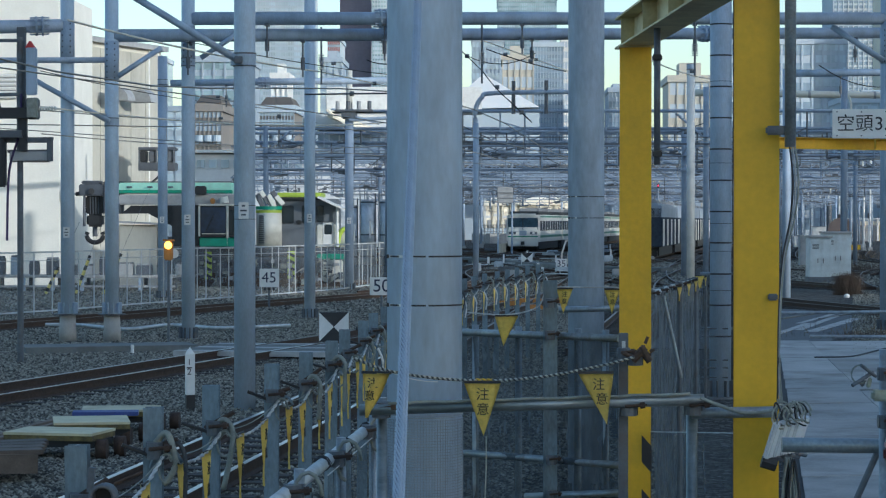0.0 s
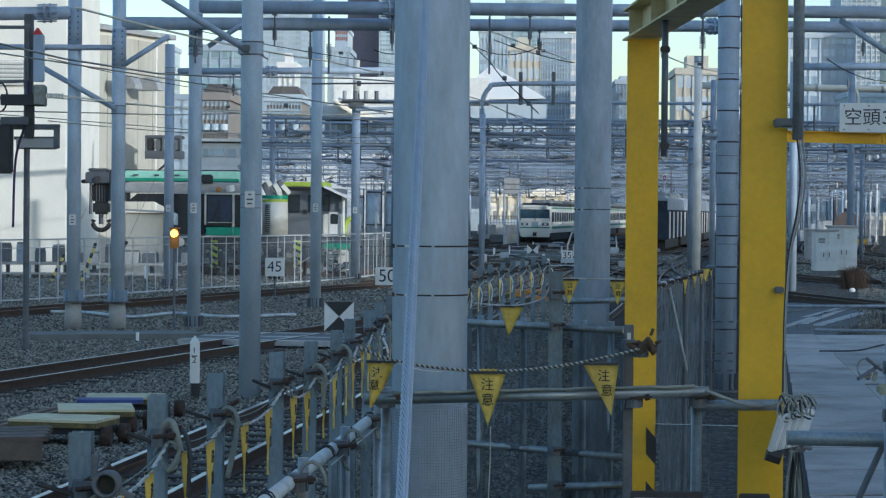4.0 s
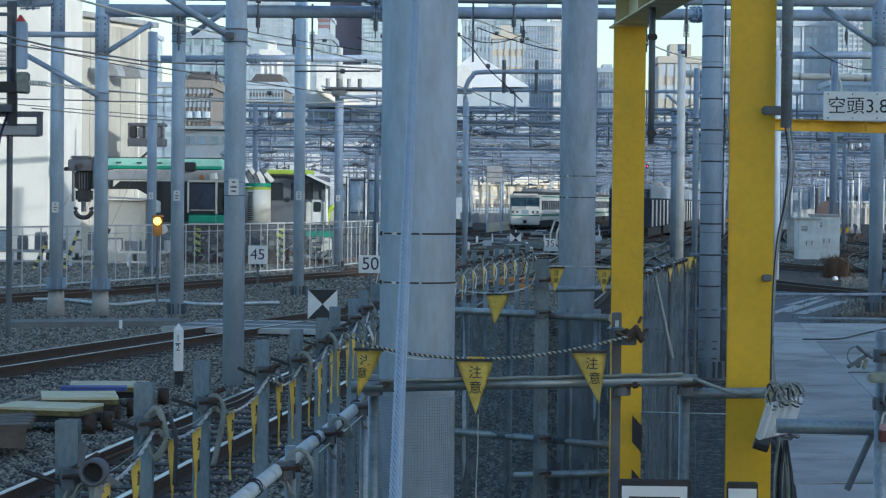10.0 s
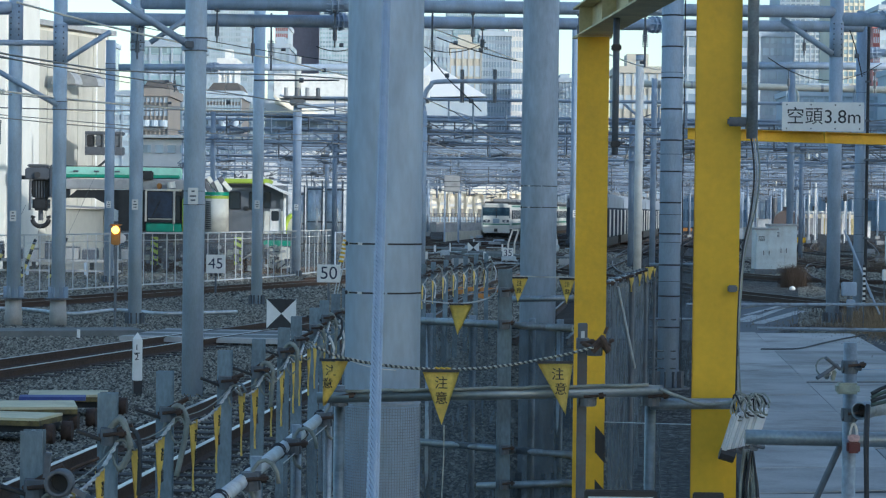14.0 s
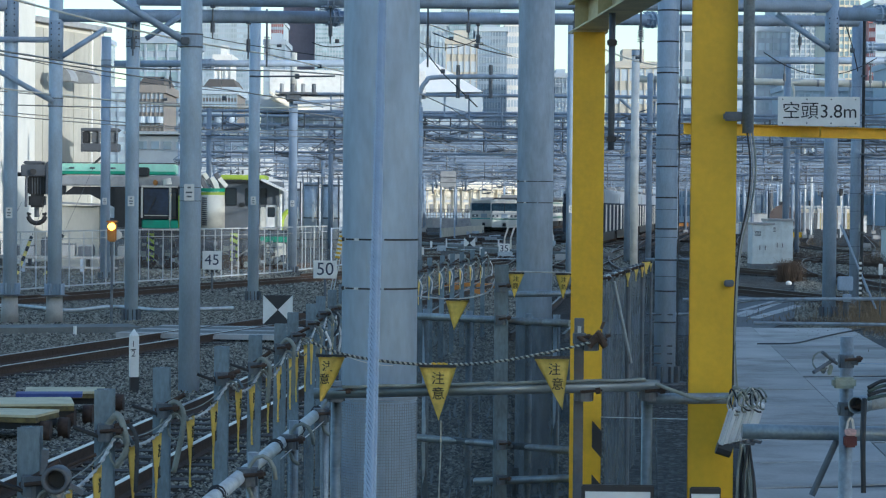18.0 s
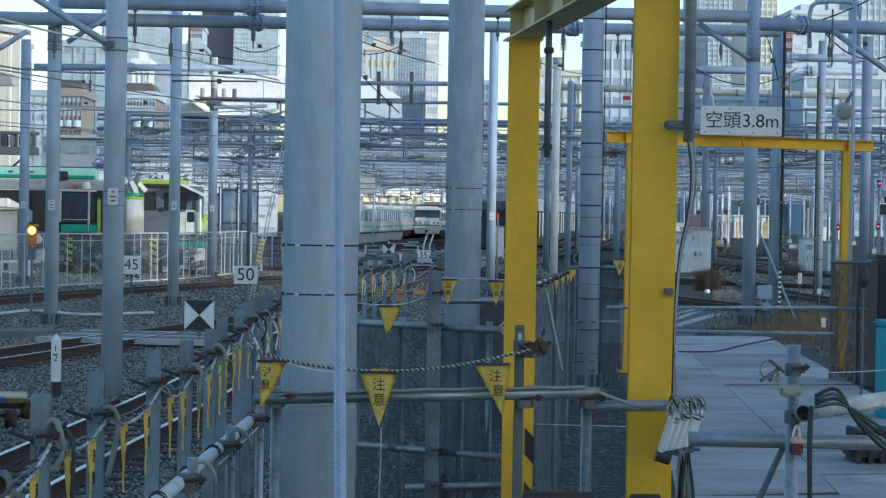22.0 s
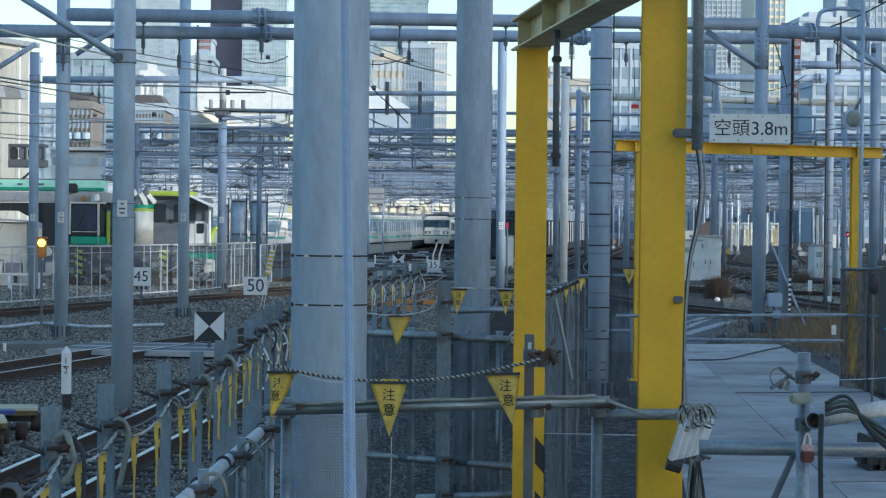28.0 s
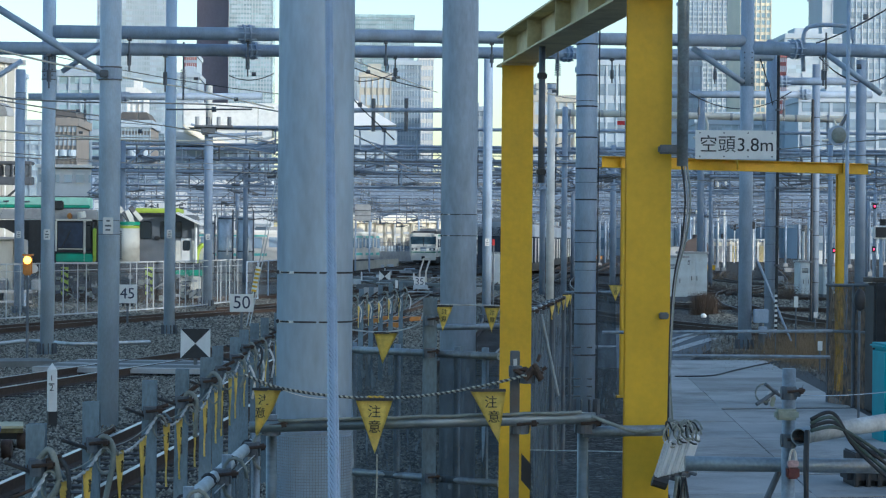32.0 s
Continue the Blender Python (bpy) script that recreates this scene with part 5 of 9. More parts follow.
for k in range(4):
    o = Vector((0, 0, 0.012 * k))
    part("cable", made(path_tube, smooth3([Vector((1.373, 7.662, 2.151)) + o, Vector((1.446, 7.662, 2.164)) + o * 1.2, Vector((1.518, 7.662, 2.134)) - o, Vector((1.665, 7.662, 2.036)) - o * 2]), 0.0065, 6), RUBBER if k % 2 else DARK_HOSE, st, smooth=True)
part("top_pipe", made(tube, (1.387, 7.787, 2.129), (1.871, 8.062, 2.178), 0.028, 16), TAPE, st, "pale plastic pipe", smooth=True)

# ---- notice boards low by the yellow frame ----
for c, w in ((Vector((0.760, 9.962, 1.563)), 0.3), (Vector((1.134, 10.062, 1.545)), 0.13)):
    t = thing("notice_board", (c.x, c.y, 0), "white notice board with a black frame on a leg", "sign")
    c = c - Vector((0, 0, 0.14))
    part("frame", made(box, c, (w, 0.02, 0.36), bevel=0.005), BLACK, t)
    face = part("face", made(box, c + Vector((0, -0.012, -0.008)), (w * 0.9, 0.008, 0.32)), WHITE, t)
    for k in range(5):
        part("mark", made(box, c + Vector((0, -0.019, 0.1 - 0.05 * k)), (w * (0.7 - 0.07 * (k % 3)), 0.004, 0.018)), BLACK, face)
    part("leg", made(tube, (c.x, c.y + 0.02, 0), (c.x, c.y + 0.02, c.z), 0.014, 8), STEEL_DARK, t)

# ---- far side of the road: barrier pipes, guard netting, teal hut ----
fb = thing("pipe_barrier", (5.313, 36.162, 1.094), "two thin pipes barring the service road", "barrier")
part("rail", made(tube, (3.825, 37.162, 1.319), (7.448, 37.162, 1.366), 0.026, 8), PIPE, fb)
part("rail", made(tube, (4.803, 36.167, 1.012), (7.215, 36.167, 1.006), 0.026, 8), PIPE, fb)
gx, gy = 8.837, 43.362
net((7.985, 40.162), (8.719, 37.162), 0.0, 2.030, 2.097, "brown netting round the yellow gate post", 0.03, BROWN_NET)
gr = thing("net_stand", (7.985, 40.162, 0), "steel pipe frame holding the gate post netting", "frame")
for xx in (1490, 1530):
    p = Vector((7.983, 40.162, 2.030)) if xx == 1490 else Vector((8.204, 39.162, 2.061))
    part("upright", made(tube, (p.x, p.y, 0), p, 0.03, 8), STEEL_DARK, gr)
part("rail", made(tube, (7.963, 40.162, 2.030), (8.716, 37.162, 2.097), 0.026, 8), STEEL_DARK, gr)
part("rail", made(tube, (7.973, 40.162, 1.253), (8.726, 37.162, 1.333), 0.026, 8), STEEL_DARK, gr)
hut = thing("site_toilet", (7.080, 32.162, 0), "teal plastic site cabin beside the road", "cabin")
hx, hy, hz = (7.073, 32.162, 1.297)
hx += 0.23
part("body", made(box, (hx + 0.25, hy + 0.4, hz / 2), (0.8, 0.8, hz), bevel=0.03), TEAL, hut)
part("roof", made(box, (hx + 0.25, hy + 0.4, hz + 0.04), (0.86, 0.86, 0.08), bevel=0.03), TEAL, hut)
part("door", made(box, (hx + 0.25, hy - 0.01, hz / 2), (0.6, 0.02, hz * 0.85), bevel=0.008), TEAL, hut)
bin_ = thing("dark_bin", (8.692, 38.167, 0), "black plastic bin with a lid behind the netting", "bin")
block("body", (8.300, 38.167, 2.104), (9.152, 37.9, 0), 0.7, RUBBER, bin_)
block("lid", (8.249, 38.067, 2.196), (9.112, 38.067, 2.117), 0.8, BLACK, bin_)
mirror = thing("oval_marker", ((7.664, 36.162, 1.882)), "black oval plate on a thin post", "marker")
mv = Vector((7.664, 36.162, 1.882))
bm = bmesh.new()
bmesh.ops.create_uvsphere(bm, u_segments=16, v_segments=10, radius=1, matrix=Matrix.Translation(mv) @ Matrix.Diagonal((0.09, 0.05, 0.17, 1)))
part("plate", bm, BLACK, mirror, smooth=True)
part("post", made(tube, (mv.x, mv.y + 0.03, 0), (mv.x, mv.y + 0.03, mv.z), 0.02, 8), STEEL_DARK, mirror)
bag = thing("crawler_track", (5.448, 26.338, 0.000), "black ribbed rubber crawler track on the road", "crawler track")
bv = Vector((5.448, 26.338, 0.000))
part("body", made(box, (bv.x + 0.6, bv.y + 0.3, 0.21), (1.2, 0.6, 0.4), bevel=0.1), RUBBER, bag)
for k in range(9):
    part("tread", made(box, (bv.x + 0.08 + 0.13 * k, bv.y + 0.28, 0.2), (0.05, 0.64, 0.44), bevel=0.015), BLACK, bag)


# ---- gantries over the tracks ----
def collar(bm, c, axis, r):
    """A bolted joint: two flanges and their ribs."""
    axis = Vector(axis).normalized()
    tube(bm, c - axis * 0.09, c - axis * 0.05, r * 1.5, 16)
    tube(bm, c + axis * 0.05, c + axis * 0.09, r * 1.5, 16)
    for k in range(8):
        a = k * math.pi / 4
        up = Vector((0, 0, 1))
        o = (up * math.sin(a) + axis.cross(up) * math.cos(a)) * r * 1.25
        tube(bm, c + o - axis * 0.22, c + o + axis * 0.22, 0.02, 5)


def pipe_gantry(p, q, r, label, joints=(0.3, 0.62), braces=()):
    p, q = Vector(p), Vector(q)
    t = thing("pipe_gantry", p, label, "gantry", "gantries")
    part("beam", made(tube, p, q, r, 20), STEEL, t, smooth=True)
    for f in joints:
        part("joint", made(collar, p.lerp(q, f), q - p, r), STEEL, t)
    for a, b, br in braces:
        part("brace", made(tube, a, b, br, 12), STEEL, t, smooth=True)
    n = int((q - p).length / 2.4)
    for k in range(1, n):
        c = p.lerp(q, (k + 0.3 * math.sin(k * 5)) / n)
        h = 0.5 + 0.35 * abs(math.sin(k * 2.3))
        bm = bmesh.new()
        tube(bm, c - Vector((0, 0, r)), c - Vector((0, 0, r + h)), 0.022, 6)
        tube(bm, c - Vector((0, 0, r + h * 0.45)), c - Vector((0, 0, r + h * 0.8)), 0.05, 8)
        box(bm, c + Vector((0, 0, -r)), (0.09, 2.2 * r, 0.05))
        part("hanger", bm, STEEL_DARK, t)
    return t


pipe_gantry((-7.043, 55.132, 7.458), (9.851, 60.162, 7.863), 0.155, "large galvanised pipe beam between gantry poles", (0.26, 0.55), [((-6.818, 55.132, 6.541), (-5.793, 55.132, 7.211), 0.06), ((9.759, 59.962, 6.788), (8.456, 59.962, 7.656), 0.075)])
pipe_gantry((-8.674, 53.832, 6.960), (11.564, 66.162, 7.974), 0.15, "large galvanised pipe beam between gantry poles", (0.3, 0.7), [((-8.544, 53.832, 6.038), (-7.597, 54.132, 6.702), 0.06)])
pipe_gantry((-13.206, 53.132, 7.063), (-9.795, 53.832, 7.189), 0.15, "short galvanised pipe beam on the footed pole", (0.85,), [((-8.702, 53.632, 5.004), (-10.501, 53.632, 5.996), 0.06)])
pipe_gantry((-13.205, 53.132, 6.353), (-8.802, 53.832, 6.409), 0.065, "thin galvanised pipe between footed poles", ())
pipe_gantry((9.853, 60.162, 7.691), (18.789, 63.162, 7.806), 0.17, "large galvanised pipe beam between gantry poles", (0.15,), [((12.019, 60.662, 7.586), (13.445, 60.662, 6.590), 0.075)])
pipe_gantry((-11.531, 84.162, 7.647), (-3.421, 86.162, 7.866), 0.12, "galvanised pipe beam further down the yard", (0.4,))
pipe_gantry((10.483, 86.162, 8.097), (18.799, 86.162, 8.165), 0.13, "galvanised pipe beam further down the yard", (0.7,))
t = thing("catenary_pole", (10.483, 86.162, 0), "galvanised steel pole under a pipe beam", "utility pole", "catenary poles")
part("shaft", made(tube, (10.524, 86.162, 0), (10.522, 86.162, 8.261), 0.15, 20), STEEL, t, smooth=True)
pipe_gantry((12.720, 72.162, 7.659), (15.493, 72.162, 7.694), 0.12, "short galvanised pipe beam with a bolted end", (0.1,))
t = thing("catenary_pole", (15.411, 72.162, 0), "galvanised steel pole at the end of a beam", "utility pole", "catenary poles")
# darker steel colour stands in for shade on this shaft
part("shaft", made(tube, (15.411, 72.162, 0), (15.398, 72.162, 8.347), 0.16, 20), LATTICE, t, smooth=True)
long_brace = thing("diagonal_brace", (-3.662, 34.432, 5.098), "long diagonal pipe brace clamped to a pole", "brace")
part("pipe", made(tube, (-3.689, 34.532, 5.089), (-5.569, 34.532, 6.234), 0.052, 12), STEEL, long_brace, smooth=True)
part("clamp", made(band, -3.639, 34.662, 5.096, 0.178, 0.15), STEEL, long_brace, smooth=False)
part("clamp_ear", made(box, (-3.678, 34.432, 5.090), (0.12, 0.1, 0.1), bevel=0.01), STEEL_DARK, long_brace)
hoop = thing("pipe_hoop", (11.559, 61.162, 7.764), "bent galvanised pipe hoop above the beam", "hoop")
part("hoop", made(path_tube, smooth3([Vector((11.522, 61.162, 7.180)), Vector((11.512, 61.162, 8.055)), Vector((11.728, 61.162, 8.350)), Vector((12.580, 61.162, 8.361)), Vector((12.788, 61.162, 8.159)), Vector((12.785, 61.162, 7.196))]), 0.055, 10), STEEL, hoop, smooth=True)
arch = thing("pipe_arch", (-0.893, 108.162, 7.727), "bent galvanised pipe arch on a gantry", "pipe")
part("arch", made(path_tube, smooth3([Vector((-0.936, 108.162, 7.085)), Vector((-0.920, 108.162, 7.855)), Vector((-0.644, 108.162, 8.372)), Vector((-0.055, 108.162, 8.584)), Vector((3.926, 108.162, 8.633))]), 0.11, 10), STEEL, arch, smooth=True)
part("post", made(tube, (-0.911, 108.162, 0), (-0.912, 108.162, 7.214), 0.13, 12), STEEL, arch, smooth=True)
for px in ((0.798, 108.162, 8.133), (2.288, 108.162, 8.151)):
    part("support", made(tube, Vector(px) + Vector((0, 0, 1.0)), Vector(px) - Vector((0, 0, 0.5)), 0.09, 8), STEEL_DARK, arch)


def lattice_gantry(y, x0, x1, z, gap, rng, truss):
    """A row of posts under a beam; truss: a second chord and a zigzag web."""
    t = thing("lattice_gantry", ((x0 + x1) / 2, y, 0), "galvanised lattice gantry carrying overhead wires", "gantry", "lattice gantries")
    r = rng.uniform(0.07, 0.11)
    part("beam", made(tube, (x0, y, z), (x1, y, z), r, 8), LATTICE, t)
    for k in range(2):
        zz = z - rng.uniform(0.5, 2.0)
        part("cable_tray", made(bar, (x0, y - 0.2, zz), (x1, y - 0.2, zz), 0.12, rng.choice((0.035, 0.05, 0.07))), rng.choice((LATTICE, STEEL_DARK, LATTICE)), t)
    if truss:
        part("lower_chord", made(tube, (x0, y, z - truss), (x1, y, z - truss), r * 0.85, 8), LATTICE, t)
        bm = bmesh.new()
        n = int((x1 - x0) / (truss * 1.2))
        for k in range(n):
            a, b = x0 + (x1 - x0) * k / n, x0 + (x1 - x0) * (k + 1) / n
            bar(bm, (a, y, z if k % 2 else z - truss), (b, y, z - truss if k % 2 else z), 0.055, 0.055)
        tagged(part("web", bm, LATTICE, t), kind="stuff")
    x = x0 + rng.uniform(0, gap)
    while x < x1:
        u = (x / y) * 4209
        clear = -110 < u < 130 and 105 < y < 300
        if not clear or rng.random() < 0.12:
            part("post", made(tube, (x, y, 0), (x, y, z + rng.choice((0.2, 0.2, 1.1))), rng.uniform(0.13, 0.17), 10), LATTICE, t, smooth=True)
        else:
            part("hanging_post", made(tube, (x, y, z - 2.3), (x, y, z + 0.9), 0.1, 8), LATTICE, t, smooth=True)
        bm = bmesh.new()
        s = rng.choice((-1, 1))
        tube(bm, (x, y, z - 1.3), (x + s * 1.4, y, z - 0.1), 0.06, 6)
        part("brace", bm, LATTICE, t)
        x += gap * rng.uniform(0.7, 1.35)
    x = x0 + 1
    while x < x1:
        h = rng.uniform(0.8, 2.3)
        s = rng.choice((-1.3, 1.3))
        bm = bmesh.new()
        tube(bm, (x, y, z), (x, y, z - h), 0.05, 6)
        tube(bm, (x, y, z - h), (x + s, y, z - h + rng.uniform(-0.1, 0.35)), 0.045, 6)
        tube(bm, (x, y, z - h * 0.5), (x + s, y, z - h + 0.1), 0.03, 5)
        tube(bm, (x + s * 0.4, y, z - h + 0.05), (x + s * 0.75, y, z - h + 0.12), 0.085, 7)
        part("hanger", bm, STEEL_DARK if rng.random() < 0.45 else LATTICE, t)
        x += rng.uniform(1.0, 2.5)
    return t


rng = random.Random(21)
for i, (y, z, truss) in enumerate(((110, 7.85, 0), (118, 7.2, 0.7), (131, 7.85, 0), (146, 7.6, 0.8), (158, 8.6, 0.7), (172, 7.3, 0.8), (188, 8.4, 0.9), (205, 7.2, 0.9), (222, 8.2, 0.9), (240, 7.4, 0.9),
                                   (262, 8.0, 1.0), (285, 7.2, 1.0), (310, 8.3, 1.0), (340, 7.6, 1.0), (375, 8.4, 1.1), (415, 7.4, 1.2), (460, 8.2, 1.2))):
    lo = -0.055 * y if y < 125 else -0.11 * y
    lattice_gantry(y, lo, 0.3 * y, z, 14.0 + 0.05 * y, rng, truss)

pipe_a, pipe_b = Vector((9.835, 118.167, 9.129)), Vector((24.411, 118.167, 8.937))
ins = thing("insulated_pipe", pipe_a, "cream lagged pipe running across the gantries", "pipe")
part("pipe", made(tube, pipe_a, pipe_b, 0.17, 14), CREAM, ins, smooth=True)
for k in range(9):
    c = pipe_a.lerp(pipe_b, (k + 0.5) / 9)
    part("joint", made(tube, c - Vector((0.06, 0, 0)), c + Vector((0.06, 0, 0)), 0.19, 14), GREY_PAINT, ins)
    if k % 2 == 0:
        part("support", made(tube, c - Vector((0, 0, 0.1)), (c.x, 118, 7.1), 0.06, 8), LATTICE, ins)
        part("elbow", made(path_tube, smooth3([c + Vector((0.3, -0.1, 0)), c + Vector((0.42, -0.25, -0.5)), c + Vector((0.3, -0.25, -0.95)), c + Vector((-0.3, -0.2, -1.1))]), 0.06, 8), CREAM, ins, smooth=True)
tagp = Vector((6.683, 60.167, 5.746))
hang = thing("hanging_tag", tagp, "small red and white tag hanging from the beam", "tag")
part("tag", made(box, tagp, (0.19, 0.02, 0.29)), WHITE, hang)
part("red_stripe", made(box, tagp + Vector((0, -0.012, 0)), (0.19, 0.01, 0.1)), mat("red_stripe_paint", (0.6, 0.03, 0.03), 0.5), hang)
part("wire", made(tube, tagp, (6.801, 61.667, 7.347), 0.012, 5), STEEL_DARK, hang)
# ---- overhead wires ----
WIRE = mat("copper_wire", (0.32, 0.30, 0.26), 0.5, 0.4, 0.2, 10, 50, 0.0)
WIRE_PALE = mat("pale_feeder_wire", (0.75, 0.71, 0.6), 0.6, 0, 0.15, 10, 50, 0.0)


def overhead(pts, z):
    line = smooth_line(pts, 4)
    t = thing("overhead_wire", (*line[0].xy, z), "contact wire and carrier wire with droppers above a track", "wire", "overhead wires")
    lift = [Vector((0, 0, z + 0.45 + 0.4 * math.cos(2 * math.pi * i / 11))) for i in range(len(line))]
    part("contact_wire", made(path_tube, [p + Vector((0, 0, z)) for p in line], 0.012, 4), WIRE, t)
    part("carrier_wire", made(path_tube, [p + h for p, h in zip(line, lift)], 0.016, 4), WIRE, t)
    bm = bmesh.new()
    for p, h in list(zip(line, lift))[::2]:
        tube(bm, p + Vector((0, 0, z)), p + h, 0.007, 4)
    tagged(part("dropper_wire", bm, WIRE, t), kind="stuff")


overhead([(-12, 18), (-7.05, 38.3), (-5.4, 45.3), (-2.4, 57.6), (0.3, 72), (3.4, 95), (6.5, 125), (10, 165), (17, 240)], 5.1)
overhead([(-22, 34), (-11.6, 62.5), (-8.3, 73), (-4.5, 84), (-0.6, 97), (3.5, 115), (8, 145), (13, 190), (20, 260)], 5.1)
overhead([(-1.6, 104), (-2.0, 125), (0.5, 155), (6, 200), (20, 300)], 5.1)
overhead([(6.2, 100), (9.6, 130), (18.4, 200), (34, 330)], 5.1)
overhead([(26, 58), (14, 66), (10.2, 75), (8.2, 92), (9.5, 125), (16, 190), (28, 300)], 5.2)
overhead([(34, 84), (19, 92), (13, 100), (12.5, 130), (20, 200), (36, 320)], 5.2)
overhead([(-14, 150), (-4, 156), (4, 168), (12, 190), (24, 240)], 5.1)
overhead([(-12, 226), (0, 222), (10, 210), (18, 192), (24, 168)], 5.2)
overhead([(18, 118), (22, 128), (27, 150), (34, 190), (44, 250)], 5.1)
overhead([(48, 128), (34, 132), (26, 146), (26, 170), (34, 220)], 5.2)
overhead([(40, 100), (26, 106), (19.5, 120), (22, 170), (34, 260)], 5.2)
for a, b, drop, r, m in (((-7.926, 44.162, 6.495), (-4.558, 62.162, 6.664), 0.1, 0.022, WIRE_PALE), ((-4.558, 62.162, 6.664), (-2.515, 72.162, 6.679), 0.0, 0.022, WIRE_PALE), ((-9.588, 50.162, 5.170), (-3.166, 80.162, 6.122), 0.25, 0.022, WIRE_PALE),
                         ((-9.595, 50.162, 5.930), (-6.059, 78.162, 6.409), 0.2, 0.014, RUBBER), ((-9.583, 50.162, 4.599), (-3.156, 80.162, 5.323), 0.2, 0.012, WIRE), ((-9.972, 52.162, 5.192), (-6.020, 80.162, 6.087), 0.1, 0.014, WIRE),
                         ((-0.612, 60.162, 7.439), (2.714, 80.162, 7.714), 0.0, 0.016, WIRE_PALE), ((-0.723, 64.162, 7.203), (1.102, 64.162, 7.286), 0.25, 0.02, RUBBER),
                         ((3.244, 50.162, 6.169), (6.541, 70.162, 6.945), 0.1, 0.015, WIRE_PALE), ((7.900, 58.162, 6.560), (11.394, 62.162, 6.711), 0.5, 0.018, RUBBER),
                         ((10.217, 60.162, 7.409), (10.548, 60.162, 6.237), -0.1, 0.022, RUBBER), ((11.264, 58.162, 7.660), (11.732, 50.162, 8.086), 0.1, 0.025, RUBBER), ((11.732, 60.162, 7.471), (13.999, 62.162, 7.208), 0.4, 0.025, RUBBER),
                         ((-1.2, 60.0, 7.4), (-0.293, 60.0, 6.526), 0.0, 0.02, RUBBER), ((-0.293, 60.0, 6.526), (0.35, 60.0, 5.81), 0.05, 0.022, RUBBER), ((0.35, 60.0, 5.81), (0.95, 61.0, 5.29), 0.0, 0.022, RUBBER), ((-0.2, 58.0, 6.95), (1.75, 58.0, 6.4), 0.05, 0.02, RUBBER), ((-7.3, 56.0, 7.0), (-1.2, 60.0, 6.3), 0.1, 0.014, RUBBER), ((-3.353, 62.162, 6.973), (-2.174, 62.162, 7.046), 0.15, 0.02, RUBBER), ((-4.804, 60.162, 5.963), (-2.708, 61.162, 6.043), 0.0, 0.025, STEEL_DARK)):
    t = thing("feeder_wire", a, "single feeder wire crossing the yard", "wire", "feeder wires")
    part("wire", made(path_tube, sag(a, b, drop), r * (0.7 if m is RUBBER else 1), 6), m, t)
    c = Vector(a).lerp(Vector(b), 0.55)
    part("spacer", made(tube, c + Vector((-0.05, 0, 0)), c + Vector((0.06, 0, 0)), r * 2.6, 6), STEEL_DARK, t)
for c, n in ((Vector((-0.310, 58.162, 6.873)), 3), (Vector((-4.387, 60.162, 6.965)), 4), (Vector((4.718, 56.162, 6.925)), 3), (Vector((11.906, 60.162, 7.402)), 3)):
    t = thing("insulator_string", c, "hanging string of ribbed insulators", "insulator", "insulators")
    part("rod", made(tube, c + Vector((0, 0, 0.7)), c - Vector((0, 0, 0.75)), 0.025, 8), STEEL_DARK, t)
    for k in range(n * 2):
        part("disc", made(tube, c - Vector((0, 0, 0.05 * k)), c - Vector((0, 0, 0.05 * k + 0.022)), 0.075, 12), GREY_PAINT, t)

FENCE_WHITE = mat("weathered_white_rail", (0.50, 0.52, 0.53), 0.6, 0, 0.15, 4, 40, 0.05, dirt=(0.4, 0.36, 0.3))
# ---- white fence by the depot ----
fence = thing("picket_fence", (-10.39, 78.7, 0), "white metal fence with thin uprights and fine mesh", "fence")
fence_line = [Vector(v) for v in ((-16.4, 61.5, 0), (-14.12, 66.9, 0), (-13.03, 69.7, 0), (-10.39, 78.7, 0), (-8.34, 84.5, 0), (-6.2, 91.5, 0), (-4.75, 100.5, 0))]
FENCE_MESH = bpy.data.materials.new("fine_wire_mesh")
FENCE_MESH.use_nodes = True
fm_b = FENCE_MESH.node_tree.nodes["Principled BSDF"]
fm_b.inputs["Base Color"].default_value = (0.5, 0.53, 0.55, 1)
fm_b.inputs["Roughness"].default_value = 0.6
fm_b.inputs["Alpha"].default_value = 0.12
for a, b in zip(fence_line, fence_line[1:]):
    for z, w in ((0.12, 0.045), (1.6, 0.02), (1.84, 0.045)):
        part("rail", made(bar, a + Vector((0, 0, z)), b + Vector((0, 0, z)), w, w), FENCE_WHITE, fence)
    n = max(2, int((b - a).length / 0.8))
    d = (b - a) / n
    for k in range(n):
        p = a + d * (k + (0.25 if k % 2 else 0.0))
        part("picket", made(box, (p.x, p.y, 0.92), (0.034, 0.034, 1.84)), FENCE_WHITE, fence)
    bm = bmesh.new()
    bm.faces.new([bm.verts.new(v) for v in (a + Vector((0, 0.03, 0.12)), b + Vector((0, 0.03, 0.12)), b + Vector((0, 0.03, 1.82)), a + Vector((0, 0.03, 1.82)))])
    part("wire_mesh", bm, FENCE_MESH, fence, "fine grey wire mesh")
mesh_fence = thing("mesh_fence", (-4.1, 106, 0), "grey wire mesh fence beyond the white fence", "fence")
for k in range(6):
    p = Vector((-4.6, 101.5, 0)).lerp(Vector((-2.9, 118, 0)), k / 5)
    part("post", made(tube, p, p + Vector((0, 0, 1.75)), 0.035, 8), STEEL, mesh_fence)
for z in (0.1, 1.72):
    part("rail", made(tube, (-4.6, 101.5, z), (-2.9, 118, z), 0.025, 6), STEEL, mesh_fence)
bm = bmesh.new()
bm.faces.new([bm.verts.new(v) for v in ((-4.6, 101.5, 0.1), (-2.9, 118, 0.1), (-2.9, 118, 1.7), (-4.6, 101.5, 1.7))])
